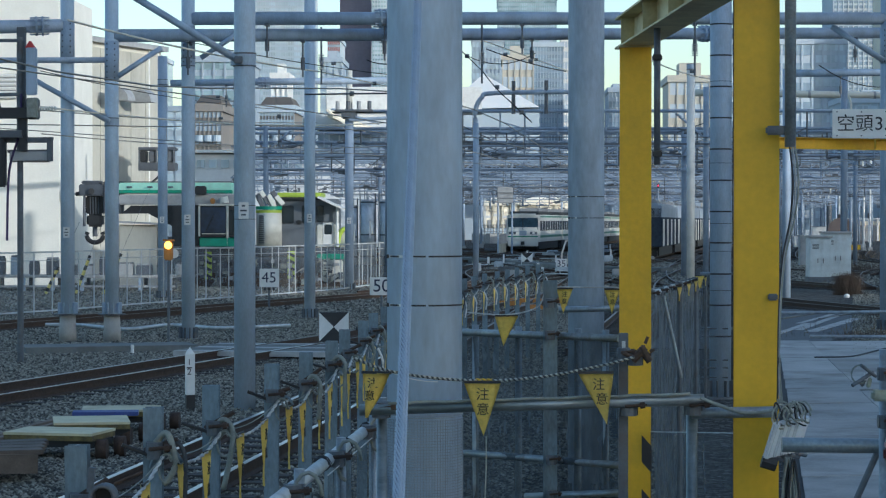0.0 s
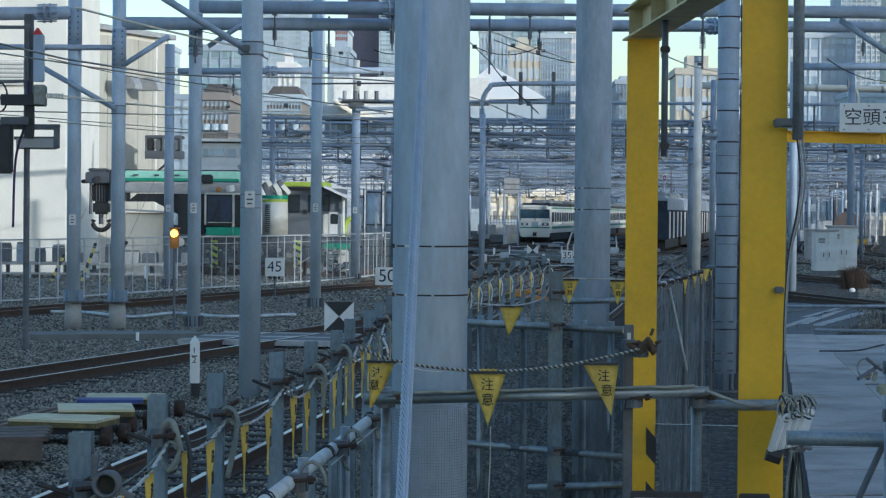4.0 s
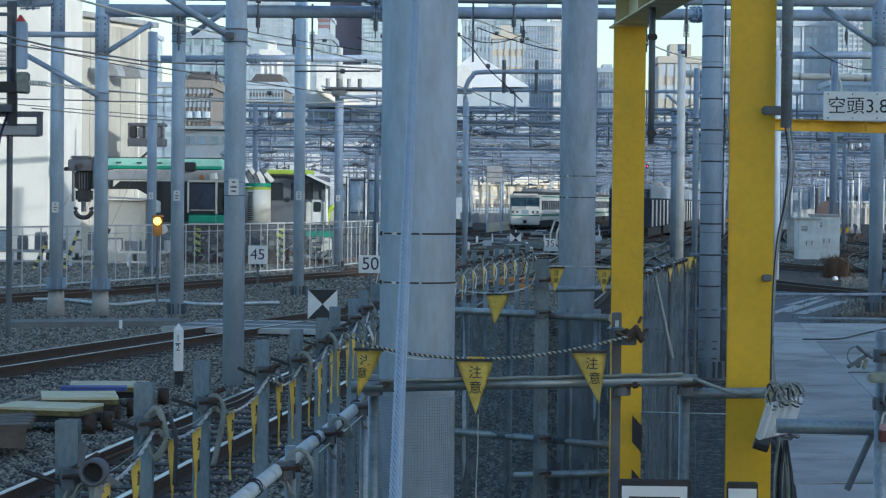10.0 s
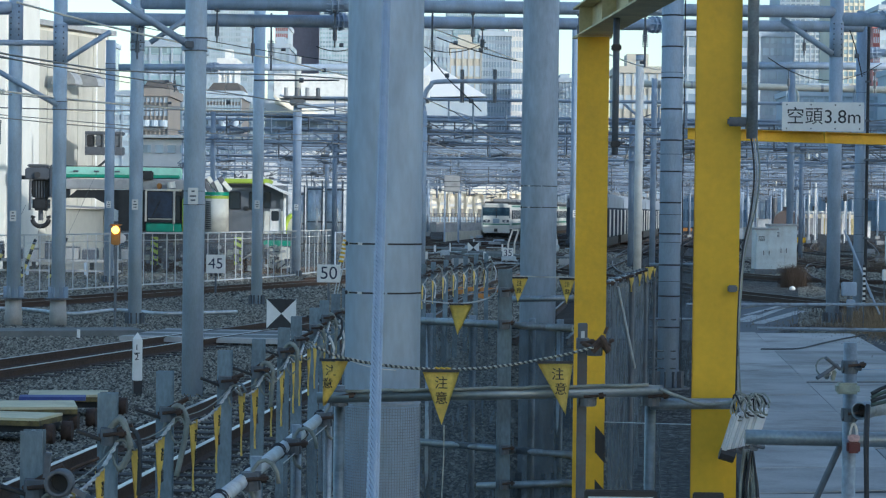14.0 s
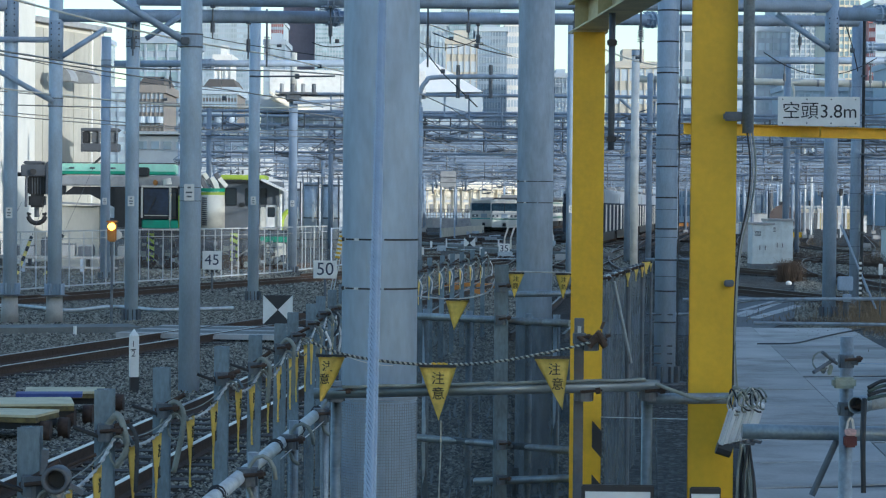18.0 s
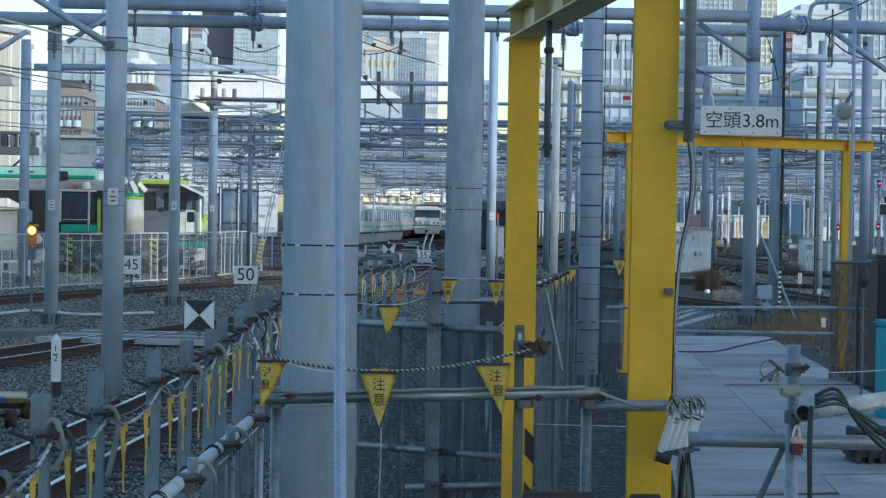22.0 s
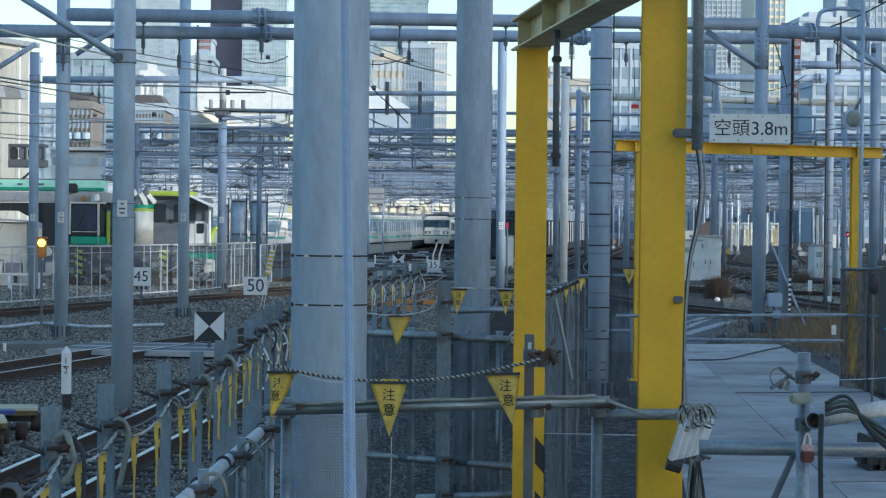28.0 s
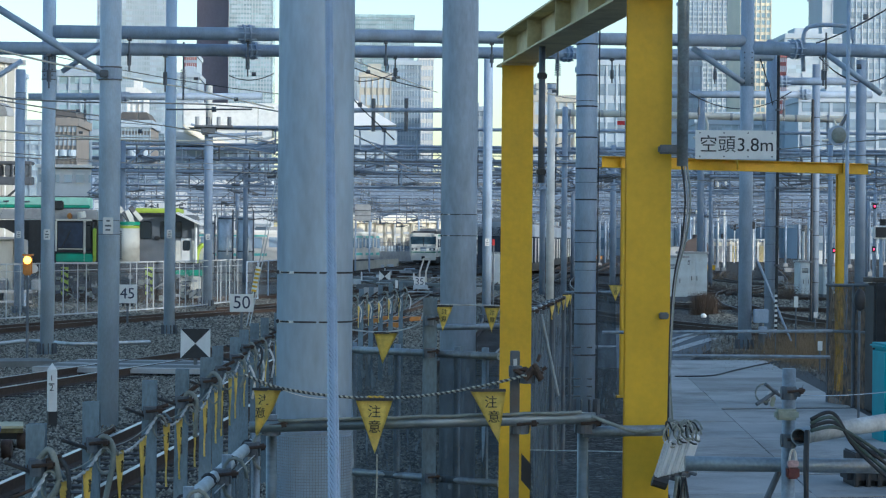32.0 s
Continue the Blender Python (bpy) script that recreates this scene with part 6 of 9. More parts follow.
part("wire_mesh", bm, FENCE_MESH, mesh_fence)
# pale cable run on the ballast in front of the fence
run = thing("loose_cable", (-9.04, 58.15, 0), "pale cable run lying on the ballast", "cable")
part("cable", made(path_tube, smooth3([Vector((x, y, 0.1)) for x, y in ((-11.5, 60.6), (-10.55, 60.4), (-9.04, 58.15), (-8.39, 60.4), (-7.67, 59.9), (-6.76, 58.9), (-5.2, 60.4))]), 0.045, 8), PALE_PIPE, run, smooth=True)

# ---- rail crane behind the fence ----
# pale mint: the sky's sheen on the boom is put into its green
BOOM_GREEN = mat("boom_green", (0.42, 0.78, 0.64), 0.35, 0, 0.12, 2, 30, 0.05, dirt=(0.3, 0.4, 0.36), dirt_amount=0.2)
CREAM_PAINT = mat("cream_machine_paint", (0.72, 0.71, 0.64), 0.45, 0, 0.08, 2, 30, 0.05, dirt=(0.4, 0.38, 0.33))
DARK_BLUE_GREY = mat("dark_machine_grey", (0.09, 0.10, 0.12), 0.5, 0.1, 0.2, 4, 40, 0.08)


crane = thing("rail_crane", (-9.785, 86.5, 0), "green and white rail-mounted crane parked behind the fence", "crane")
boom = block("boom", (-13.800, 86.124, 4.149), (-9.556, 86.124, 3.754), 1.0, BOOM_GREEN, crane, "green boom top with a pale stripe")
block("stripe", (-13.753, 86.094, 3.882), (-9.552, 86.094, 3.753), 0.05, GREEN, boom, "darker green stripe")
block("top_edge", (-13.797, 86.104, 4.190), (-9.557, 86.104, 4.174), 1.0, DARK_BLUE_GREY, boom)
# grey in place of cream: shade below the boom put into the colour
block("boom_underside", (-13.797, 86.124, 3.718), (-9.285, 86.124, 3.346), 1.1, GREY_PAINT, crane)
block("winch_housing", (-11.75, 86.0, 3.3), (-10.75, 86.0, 1.85), 0.9, BLACK, crane, "black winch housing behind the cab")
for k in range(4):
    part("handle", made(tube, Vector((-13.392, 86.024, 3.987)) + Vector((k * 0.75, 0, 0)), Vector((-13.207, 86.024, 3.988)) + Vector((k * 0.75, 0, 0)), 0.03, 6), STEEL_DARK, boom)
head = block("boom_head", (-15.161, 86.124, 4.097), (-14.271, 86.124, 3.673), 1.2, DARK_BLUE_GREY, crane)
block("sheave_housing", (-14.275, 86.124, 4.207), (-13.669, 86.124, 3.021), 1.1, DARK_BLUE_GREY, crane)
block("bumper", (-15.360, 86.324, 3.810), (-15.173, 86.324, 3.668), 0.5, BLACK, head)
block("guard", (-15.097, 86.224, 4.223), (-14.394, 86.224, 4.105), 0.8, DARK_BLUE_GREY, head)
part("pin", made(tube, (-14.688, 86.024, 3.832), (-14.757, 86.424, 3.837), 0.11, 14), BLACK, head)
block("cheek", (-14.963, 86.424, 3.671), (-14.338, 86.424, 3.016), 0.6, BLACK, crane)
part("stay", made(tube, (-14.987, 86.324, 3.669), (-15.000, 86.324, 2.557), 0.05, 8), DARK_BLUE_GREY, crane)
hook_block = block("hook_block", (-14.938, 86.424, 3.032), (-14.355, 86.424, 2.542), 0.55, BLACK, crane, "black hook block", 0.08)
part("hook_stem", made(tube, (-14.658, 86.624, 2.539), (-14.656, 86.624, 2.188), 0.09, 10), DARK_BLUE_GREY, hook_block)
hc = Vector((-14.656, 86.624, 2.229))
part("hook", made(path_tube, [hc + Vector((0.3 * math.cos(a), 0, 0.26 * math.sin(a))) for a in [math.pi * (0.85 + 1.3 * k / 14) for k in range(15)]], 0.085, 8), BLACK, hook_block, smooth=True)
for k in range(4):
    part("wire_rope", made(tube, Vector((-14.789, 86.374, 3.630)) + Vector((0.1 * k, 0, 0)), Vector((-14.784, 86.374, 3.012)) + Vector((0.1 * k, 0, 0)), 0.018, 5), STEEL_DARK, crane)
bm = bmesh.new()
w = [Vector((-13.639, 86.324, 3.022)), Vector((-13.290, 86.324, 3.313)), Vector((-9.307, 86.324, 3.347)), Vector((-9.296, 86.324, 1.866)), Vector((-11.508, 86.324, 2.423)), Vector((-12.668, 86.324, 3.030))]
f1 = [bm.verts.new(v) for v in w]
f2 = [bm.verts.new(v + Vector((0, 0.9, 0))) for v in w]
bm.faces.new(f1)
bm.faces.new(f2[::-1])
for k in range(6):
    bm.faces.new((f1[k], f2[k], f2[(k + 1) % 6], f1[(k + 1) % 6]))
part("boom_support", bm, BLACK, crane)
CAB_GLASS = mat("blue_cab_glass", (0.02, 0.04, 0.09), 0.3, 0, 0.5, 1.5, 8, 0.0)
cab = block("cab", (-10.732, 85.524, 3.349), (-9.392, 85.524, 1.791), 1.9, BLACK, crane, "black-glazed operator cab with a green base", 0.08)
block("windscreen", (-10.624, 85.484, 3.268), (-9.718, 85.484, 2.319), 0.06, CAB_GLASS, cab)
block("left_pillar", (-10.724, 85.464, 3.328), (-10.655, 85.464, 2.168), 0.08, CREAM_PAINT, cab)
block("sill", (-10.613, 85.454, 2.311), (-9.715, 85.454, 2.278), 0.08, CREAM_PAINT, cab)
part("wiper", made(bar, (-10.487, 85.424, 2.312), (-10.165, 85.424, 2.966), 0.03, 0.03), BLACK, cab)
block("side_window", (-9.643, 85.484, 3.154), (-9.432, 85.484, 2.240), 0.06, GLASS_DARK, cab)
block("green_panel", (-10.695, 85.464, 2.167), (-9.386, 85.464, 1.812), 0.08, GREEN, cab)
block("pillar", (-9.723, 85.454, 3.337), (-9.630, 85.454, 1.831), 0.08, CREAM_PAINT, cab)
block("roof_edge", (-10.744, 85.454, 3.369), (-9.375, 85.454, 3.299), 0.1, CREAM_PAINT, cab)
block("lime_edge", (-9.38, 85.444, 3.06), (-9.25, 85.444, 1.83), 0.09, LIME, cab, "lime corner strip")
block("green_corner", (-9.66, 85.434, 2.14), (-9.37, 85.434, 1.82), 0.05, GREEN, cab)
block("step_edge", (-10.7, 85.40, 1.82), (-9.2, 85.40, 1.76), 0.12, CREAM_PAINT, cab)
block("beacon", (-10.353, 85.924, 3.581), (-10.187, 85.924, 3.377), 0.3, ORANGE, crane, "amber beacon")
part("work_lamp", made(tube, (-9.849, 85.824, 3.625), (-9.807, 85.824, 3.400), 0.16, 12), CREAM_PAINT, crane)
block("lamp_housing", (-10.911, 85.924, 4.027), (-10.498, 85.924, 3.702), 0.5, BLACK, boom)
hood = part("engine_hood", made(tube, (-8.283, 86.724, 1.810), (-8.293, 86.724, 3.152), 0.47, 28), CREAM_PAINT, crane, "cream rounded engine hood", smooth=True)
hv = Vector((-8.293, 86.724, 3.194))
part("green_band", made(tube, hv + Vector((0, 0, -0.02)), hv + Vector((0, 0, 0.1)), 0.48, 28), GREEN, hood)
part("yellow_band", made(tube, hv - Vector((0, 0, 0.14)), hv - Vector((0, 0, 0.04)), 0.475, 28), LIME, hood)
for k in range(14):
    part("louvre", made(box, Vector((-8.498, 86.304, 2.943)) - Vector((0, 0, 0.075 * k)), (0.24, 0.06, 0.03), rx=20), DARK_BLUE_GREY, hood)
for k in range(6):
    a = Vector((-8.712, 86.524, 3.725)) + Vector((0.14 * k, 0, 0.12 * math.sin(k * 2)))
    part("hinge_arm", made(bar, a, a + Vector((0.25, 0.1, -0.5 + 0.1 * (k % 3))), 0.12, 0.16), CREAM_PAINT if k % 2 else DARK_BLUE_GREY, crane)
DARK_CAB = mat("grey_cab_paint", (0.13, 0.145, 0.165), 0.5, 0, 0.15, 3, 40, 0.05, dirt=(0.14, 0.15, 0.17))
rear = block("rear_cab", (-8.067, 86.924, 3.569), (-5.813, 86.924, 1.809), 2.2, DARK_CAB, crane, "grey rear cabin with black-framed windows", 0.05)
block("window", (-7.834, 86.894, 3.323), (-7.393, 86.894, 2.664), 0.06, GLASS_DARK, rear)
block("window", (-7.108, 86.894, 3.329), (-6.730, 86.894, 2.670), 0.06, GLASS_DARK, rear)
block("window", (-6.570, 86.894, 3.334), (-6.295, 86.894, 2.715), 0.06, GLASS_DARK, rear)
# black slab painting the shadow line under the lime roof
block("roof_shadow_edge", (-8.090, 86.724, 3.629), (-6.434, 86.724, 3.519), 2.5, BLACK, rear)
block("roof", (-8.008, 86.724, 3.795), (-6.393, 86.724, 3.623), 2.5, LIME, rear, "lime green roof")
for k in range(3):
    part("lifting_eye", made(tube, Vector((-7.604, 86.824, 3.820)) + Vector((0.42 * k, 0, 0)), Vector((-7.605, 86.824, 3.965)) + Vector((0.42 * k, 0, 0)), 0.04, 8), DARK_BLUE_GREY, rear)
bm = bmesh.new()
bar(bm, (-6.450, 86.924, 3.625), (-5.514, 86.924, 3.198), 2.0, 0.07)
part("canopy", bm, WHITE, rear, "white slanted canopy")
part("canopy_post", made(tube, (-5.791, 86.724, 3.298), (-5.779, 86.724, 1.811), 0.05, 8), WHITE, rear)
door = block("door_frame", (-6.333, 86.844, 2.715), (-5.932, 86.844, 1.809), 0.05, WHITE, rear)
block("door_glass", (-6.268, 86.814, 2.633), (-5.996, 86.814, 2.263), 0.05, GLASS_DARK, door)
fv = Vector((-5.606, 86.924, 1.811))
part("fender", made(path_tube, [fv + Vector((-0.28 * math.sin(a) + 0.1, 0, 0.66 * math.cos(a))) for a in [k * math.pi / 16 for k in range(9)]], 0.09, 8), LIME, crane, "lime green curved fender", smooth=True)
block("front_panel", (-5.804, 87.024, 2.388), (-5.488, 87.024, 1.811), 1.6, CREAM_PAINT, crane)
block("side_panel", (-6.562, 86.869, 2.630), (-5.789, 86.869, 1.810), 0.1, CREAM_PAINT, crane, "cream lower cabin panel")
steps = block("step_panel", (-6.304, 86.324, 1.338), (-5.557, 86.324, 0.543), 0.12, CREAM_PAINT, crane, "cream panel with a boarding step")
for k in range(3):
    part("rung", made(box, Vector((-6.090, 86.224, 1.157)) - Vector((0, 0, 0.2 * k)), (0.34, 0.08, 0.035)), STEEL_DARK, steps)
block("exhaust", (-7.305, 86.824, 2.789), (-7.097, 86.824, 2.626), 0.1, BLACK, rear)
chassis = block("chassis", (-11.279, 86.524, 1.434), (-5.449, 86.524, 0.869), 2.4, DARK_BLUE_GREY, crane)
block("skirt", (-11.062, 86.424, 1.767), (-5.447, 86.424, 1.488), 2.4, DARK_BLUE_GREY, crane)
block("green_sill", (-6.516, 86.374, 1.561), (-5.443, 86.374, 1.365), 0.1, GREEN, crane)
for k in range(6):
    c = Vector((-10.677, 86.724, 0.609)) + Vector((0.92 * k, 0, 0))
    wheel = part("wheel", made(tube, (c.x, c.y, 0.74), (c.x, c.y + 0.14, 0.74), 0.42, 24), RUST, crane, smooth=True)
for px in ((-10.472, 86.374, 1.134), (-7.440, 86.374, 1.162)):
    c = Vector(px)
    post = part("hazard_post", made(box, (c.x, c.y, c.z), (0.26, 0.04, 1.0)), LIME, crane, "yellow and black striped post")
    for k in range(4):
        part("stripe", made(box, (c.x, c.y - 0.025, c.z - 0.38 + 0.25 * k), (0.28, 0.012, 0.1), ry=28), BLACK, post)
# pumps, pipes and boxes on the crane's frame
rng = random.Random(17)
x_a, x_b = -11.150, -5.482
for k in range(130):
    x, z = rng.uniform(x_a, x_b), rng.uniform(0.5, 1.4)
    m = rng.choice((DARK_BLUE_GREY, BLACK, STEEL_DARK, HOSE, DARK_BLUE_GREY, GREY_PAINT, HOSE))
    if k % 3:
        part("fitting", made(box, (x, 86.2 - rng.uniform(0, 0.2), z), (rng.uniform(0.06, 0.22), 0.2, rng.uniform(0.05, 0.22)), bevel=0.01), m, crane)
    else:
        part("hydraulic_pipe", made(tube, (x, 86.1, z), (x + rng.uniform(-0.5, 0.5), 86.1, z + rng.uniform(-0.3, 0.3)), 0.025, 6), m, crane)
CRANE_SCALE = 1.13
crane.location = Vector((0, 0.14, 2.75)) + (crane.location - Vector((0, 0.14, 2.75))) * CRANE_SCALE
crane.location.z = 2.75 * (1 - CRANE_SCALE)
crane.scale = (CRANE_SCALE,) * 3
# low loading platform on legs, and stacked gear, between fence and depot
rng = random.Random(5)
dock = thing("loading_platform", (-16, 92, 0), "low grey loading platform on steel legs behind the fence", "platform")
part("deck", made(box, (-16.6, 92.6, 0.6), (8.4, 1.8, 0.1), bevel=0.02), CONCRETE, dock)
part("lower_rail", made(box, (-16.6, 91.75, 0.22), (8.4, 0.08, 0.08)), GREY_PAINT, dock)
for k in range(8):
    part("leg", made(box, (-20.6 + 1.14 * k, 91.8, 0.28), (0.14, 0.14, 0.56)), STEEL, dock)
    part("leg", made(box, (-20.6 + 1.14 * k, 93.3, 0.28), (0.14, 0.14, 0.56)), STEEL_DARK, dock)
for a, b in (((-16.75, 88, 0.0), (-16.25, 88, 1.05)), ((-15.62, 88, 0.0), (-15.07, 88, 1.47)), ((-14.6, 88, 0.0), (-13.91, 88, 1.55))):
    t = thing("striped_stay", a, "slanted stay with a yellow and black striped guard", "stay", "striped stays")
    a, b = Vector(a), Vector(b)
    part("wire", made(tube, a, b + (b - a) * 1.6, 0.006, 6), STEEL_DARK, t)
    for k in range(8):
        part("stripe", made(tube, a.lerp(b, (k + 0.02) / 8), a.lerp(b, (k + 0.98) / 8), 0.06, 10), BLACK if k % 2 else LIT_YELLOW, t)
for k in range(12):
    x = -20.2 + k * 0.72
    h = rng.uniform(0.3, 0.75)
    t = thing("equipment_box", (x, 92.6, 0.65), "grey equipment housing standing on the loading platform", "equipment", "yard equipment")
    w = rng.uniform(0.3, 0.6)
    m = rng.choice((GREY_PAINT, DARK_BLUE_GREY, STEEL_DARK, TANK_GREY, CONCRETE))
    part("housing", made(box, (x, 92.6, 0.65 + h / 2), (w, 0.6, h), bevel=0.03), m, t)
    part("lid", made(box, (x, 92.6, 0.65 + h + 0.03), (w * 0.9, 0.55, 0.06), bevel=0.01), rng.choice((STEEL_DARK, GREY_PAINT)), t)

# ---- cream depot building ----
# dimmer cream cladding: the wall's shading towards its far end put into colour
DIM_CREAM = mat("dimmed_cream_cladding", (0.53, 0.515, 0.45), 0.8, 0, 0.1, 0.6, 12, 0.05, dirt=(0.3, 0.28, 0.24), dirt_amount=0.35, stretch=(1, 1, 0.3))
depot = thing("depot_building", (-18.639, 108, 0), "cream panelled depot building lit by the sun", "building")
dl, dr = Vector((-19.399, 106.132, -0.137)), Vector((-16.280, 115.132, -0.362))
ztop = 10.957
wall_len = (dr - dl).length
dd = Vector((dr.x - dl.x, dr.y - dl.y, 0)).normalized()
dn = Vector((-dd.y, dd.x, 0))
if dn.y < 0:
    dn = -dn
ang = math.degrees(math.atan2(dd.y, dd.x))
c = (dl + dr) / 2 + dn * 6 - dd * 6
part("wall", made(box, (c.x, c.y, ztop / 2), (wall_len + 12, 12, ztop), rz=ang), CREAM, depot)
part("roof_edge", made(box, (c.x, c.y - 0.2, ztop + 0.12), (wall_len + 12.6, 12.6, 0.24), rz=ang), GREY_PAINT, depot)
n = 14
for k in range(n):
    for lev in range(3):
        p = dl - dd * 11.6 + dd * ((wall_len + 11.4) * (k + 0.5) / n)
        h = (ztop - 0.2) / 3
        # panels from the ninth on are coloured as if turned from the sun
        part("panel", made(box, (p.x - dn.x * 0.03, p.y - dn.y * 0.03, h * (lev + 0.5)), ((wall_len + 11.4) / n - 0.05, 0.06, h - 0.04), rz=ang), CREAM if k < 8 else DIM_CREAM, depot)
for px in ((-17.277, 109.332, 8.265), (-16.529, 111.332, 8.289)):
    v = Vector(px)
    bm = bmesh.new()
    bmesh.ops.create_cone(bm, cap_ends=True, segments=24, radius1=0.62, radius2=0.62, depth=0.7, matrix=Matrix.Translation((v.x, v.y - 0.5, v.z)) @ Euler((0, radians(90), radians(ang))).to_matrix().to_4x4())
    bmesh.ops.bisect_plane(bm, geom=bm.verts[:] + bm.edges[:] + bm.faces[:], plane_co=v, plane_no=(0, 0, -1), clear_outer=True)
    part("vent_hood", bm, GREY_PAINT, depot, "grey half-round vent hood")
part("downpipe", made(tube, (dr.x - 1.2 * dd.x, dr.y - 1.2 * dd.y - 0.15, 0), (dr.x - 1.2 * dd.x, dr.y - 1.2 * dd.y - 0.15, ztop), 0.06, 8), WHITE, depot)
part("downpipe", made(tube, (dr.x - 0.3 * dd.x, dr.y - 0.3 * dd.y - 0.1, 0), (dr.x - 0.3 * dd.x, dr.y - 0.3 * dd.y - 0.1, ztop), 0.06, 8), WHITE, depot)
# lighter than the depot's cream: the annex's stronger sun is in the colour
ANNEX_CREAM = mat("sunlit_cream_panel", (0.84, 0.82, 0.75), 0.75, 0, 0.06, 0.7, 12, 0.05, dirt=(0.6, 0.57, 0.5), dirt_amount=0.15)
annex = thing("depot_annex", (-20.004, 98.132, 2.418), "pale depot annex with louvred openings", "building")
block("wall", (-26.851, 98.132, 12.245), (-18.068, 98.132, -1.327), 8, ANNEX_CREAM, annex)
for a, b in (((-21.638, 98.032, 8.850), (-19.802, 98.032, 7.802)),):
    lv = block("louvre_frame", a, b, 0.12, GREY_PAINT, annex)
    for k in range(6):
        z = a[2] + (b[2] - a[2]) * (k + 0.5) / 6
        part("slat", made(box, ((a[0] + b[0]) / 2, a[1] - 0.05, z), (abs(b[0] - a[0]) * 0.92, 0.1, 0.09), rx=30), WHITE, lv)
shed = thing("white_shed", (-13.584, 92.132, 2.017), "small pale shed with a flat roof behind the crane", "shed")
block("wall", (-15.445, 97.132, 2.6), (-13.902, 97.132, -0.1), 0.8, DIM_CREAM, shed)
part("roof", made(bar, (-15.609, 97.432, 2.72), (-13.806, 97.432, 2.64), 1.2, 0.08), GREY_PAINT, shed)
sub = thing("transformer_rack", (-16.024, 109.162, 5.645), "dark equipment rack on the depot wall", "rack")
block("frame", (-16.45, 108.9, 6.15), (-14.75, 108.9, 6.0), 1.2, DARK_BLUE_GREY, sub)
block("shelf", (-16.45, 108.9, 5.45), (-14.75, 108.9, 5.08), 1.1, DARK_BLUE_GREY, sub)
for k in range(4):
    block("unit", (-16.4 + 0.42 * k, 109.0, 5.98), (-16.1 + 0.42 * k, 109.0, 5.46), 0.7, STEEL_DARK if k % 2 else BLACK, sub)
for x in (-16.4, -15.6, -14.8):
    part("post", made(box, (x, 108.95, 5.6), (0.07, 0.08, 1.1)), STEEL_DARK, sub)
part("brace", made(bar, (-16.4, 110.2, 4.2), (-15.2, 109.2, 5.1), 0.08, 0.08), STEEL_DARK, sub)

# ---- signal rack with the red cap ----
sig = thing("signal_rack", (-9.237, 46.132, 0), "grey signal box with a red cap on a steel bracket rack", "signal")
sp = Vector((-9.215, 46.132, 4.793))
part("mast", made(tube, (sp.x, sp.y, 0), (sp.x, sp.y, 6.332), 0.06, 10), STEEL_DARK, sig)
block("signal_box", (-9.066, 45.932, 6.119), (-8.878, 45.932, 5.201), 0.22, STEEL, sig, "tall grey signal box", 0.02)
bm = bmesh.new()
tube(bm, (-8.998, 46.032, 6.116), (-8.998, 46.032, 6.247), 0.11, 12, 0.02)
part("cap", bm, mat("red_paint", (0.5, 0.04, 0.03), 0.5, 0, 0.15, 6, 40, 0.05), sig, "red conical cap")
block("junction_box", (-9.065, 45.932, 5.135), (-8.844, 45.932, 4.731), 0.3, STEEL_DARK, sig, "", 0.02)
for a, b in (((-10.123, 46.132, 6.264), (-9.150, 46.132, 6.266)), ((-10.122, 46.132, 5.198), (-9.105, 46.132, 5.222)), ((-10.121, 46.132, 4.879), (-9.104, 46.132, 4.904)), ((-10.121, 46.132, 4.450), (-9.148, 46.132, 4.409)), ((-9.789, 46.132, 4.352), (-8.573, 46.132, 4.355)), ((-9.457, 46.132, 4.111), (-8.595, 46.132, 4.114))):
    part("bracket", made(bar, a, b, 0.12, 0.06), STEEL_DARK, sig)
block("plate", (-9.435, 46.132, 4.111), (-8.606, 46.132, 3.894), 0.1, GREY_PAINT, sig)
for k in range(6):
    part("insulator_disc", made(tube, Vector((-8.850, 46.132, 4.937)) + Vector((0.06 * k, 0, 0)), Vector((-8.817, 46.132, 4.937)) + Vector((0.06 * k, 0, 0)), 0.05, 10), CREAM_PAINT, sig)
part("hoop", made(path_tube, [Vector((-9.681, 45.832, 4.888)) + Vector((0.14 * math.cos(a), 0, 0.28 * math.sin(a))) for a in [k * 0.42 for k in range(16)]], 0.02, 6), BLACK, sig)
for a, b, m, nm in (((-9.824, 46.024, 4.354), (-8.589, 46.024, 4.276), STEEL_DARK, "channel"), ((-9.403, 46.024, 4.105), (-8.587, 46.024, 3.925), GREY_PAINT, "channel"), ((-8.659, 45.924, 4.371), (-8.557, 45.924, 3.912), STEEL_DARK, "channel_web"),
                    ((-9.675, 45.824, 4.949), (-8.938, 45.824, 4.736), BLACK, "relay_box"), ((-9.009, 45.724, 5.134), (-8.809, 45.724, 4.754), HOSE, "terminal_plate"), ((-9.200, 45.924, 4.804), (-9.053, 45.924, 4.105), BLACK, "cable_duct"), ((-9.672, 45.824, 4.512), (-9.122, 45.824, 4.363), DARK_BLUE_GREY, "tray"), ((-9.284, 46.124, 6.526), (-9.115, 46.124, 4.111), DARK_BLUE_GREY, "upright_channel")):
    block(nm, a, b, 0.14, m, sig, "", 0.01)
block("signal_head", (-9.834, 45.832, 4.341), (-9.460, 45.832, 3.414), 0.25, BLACK, sig, "black signal head", 0.03)
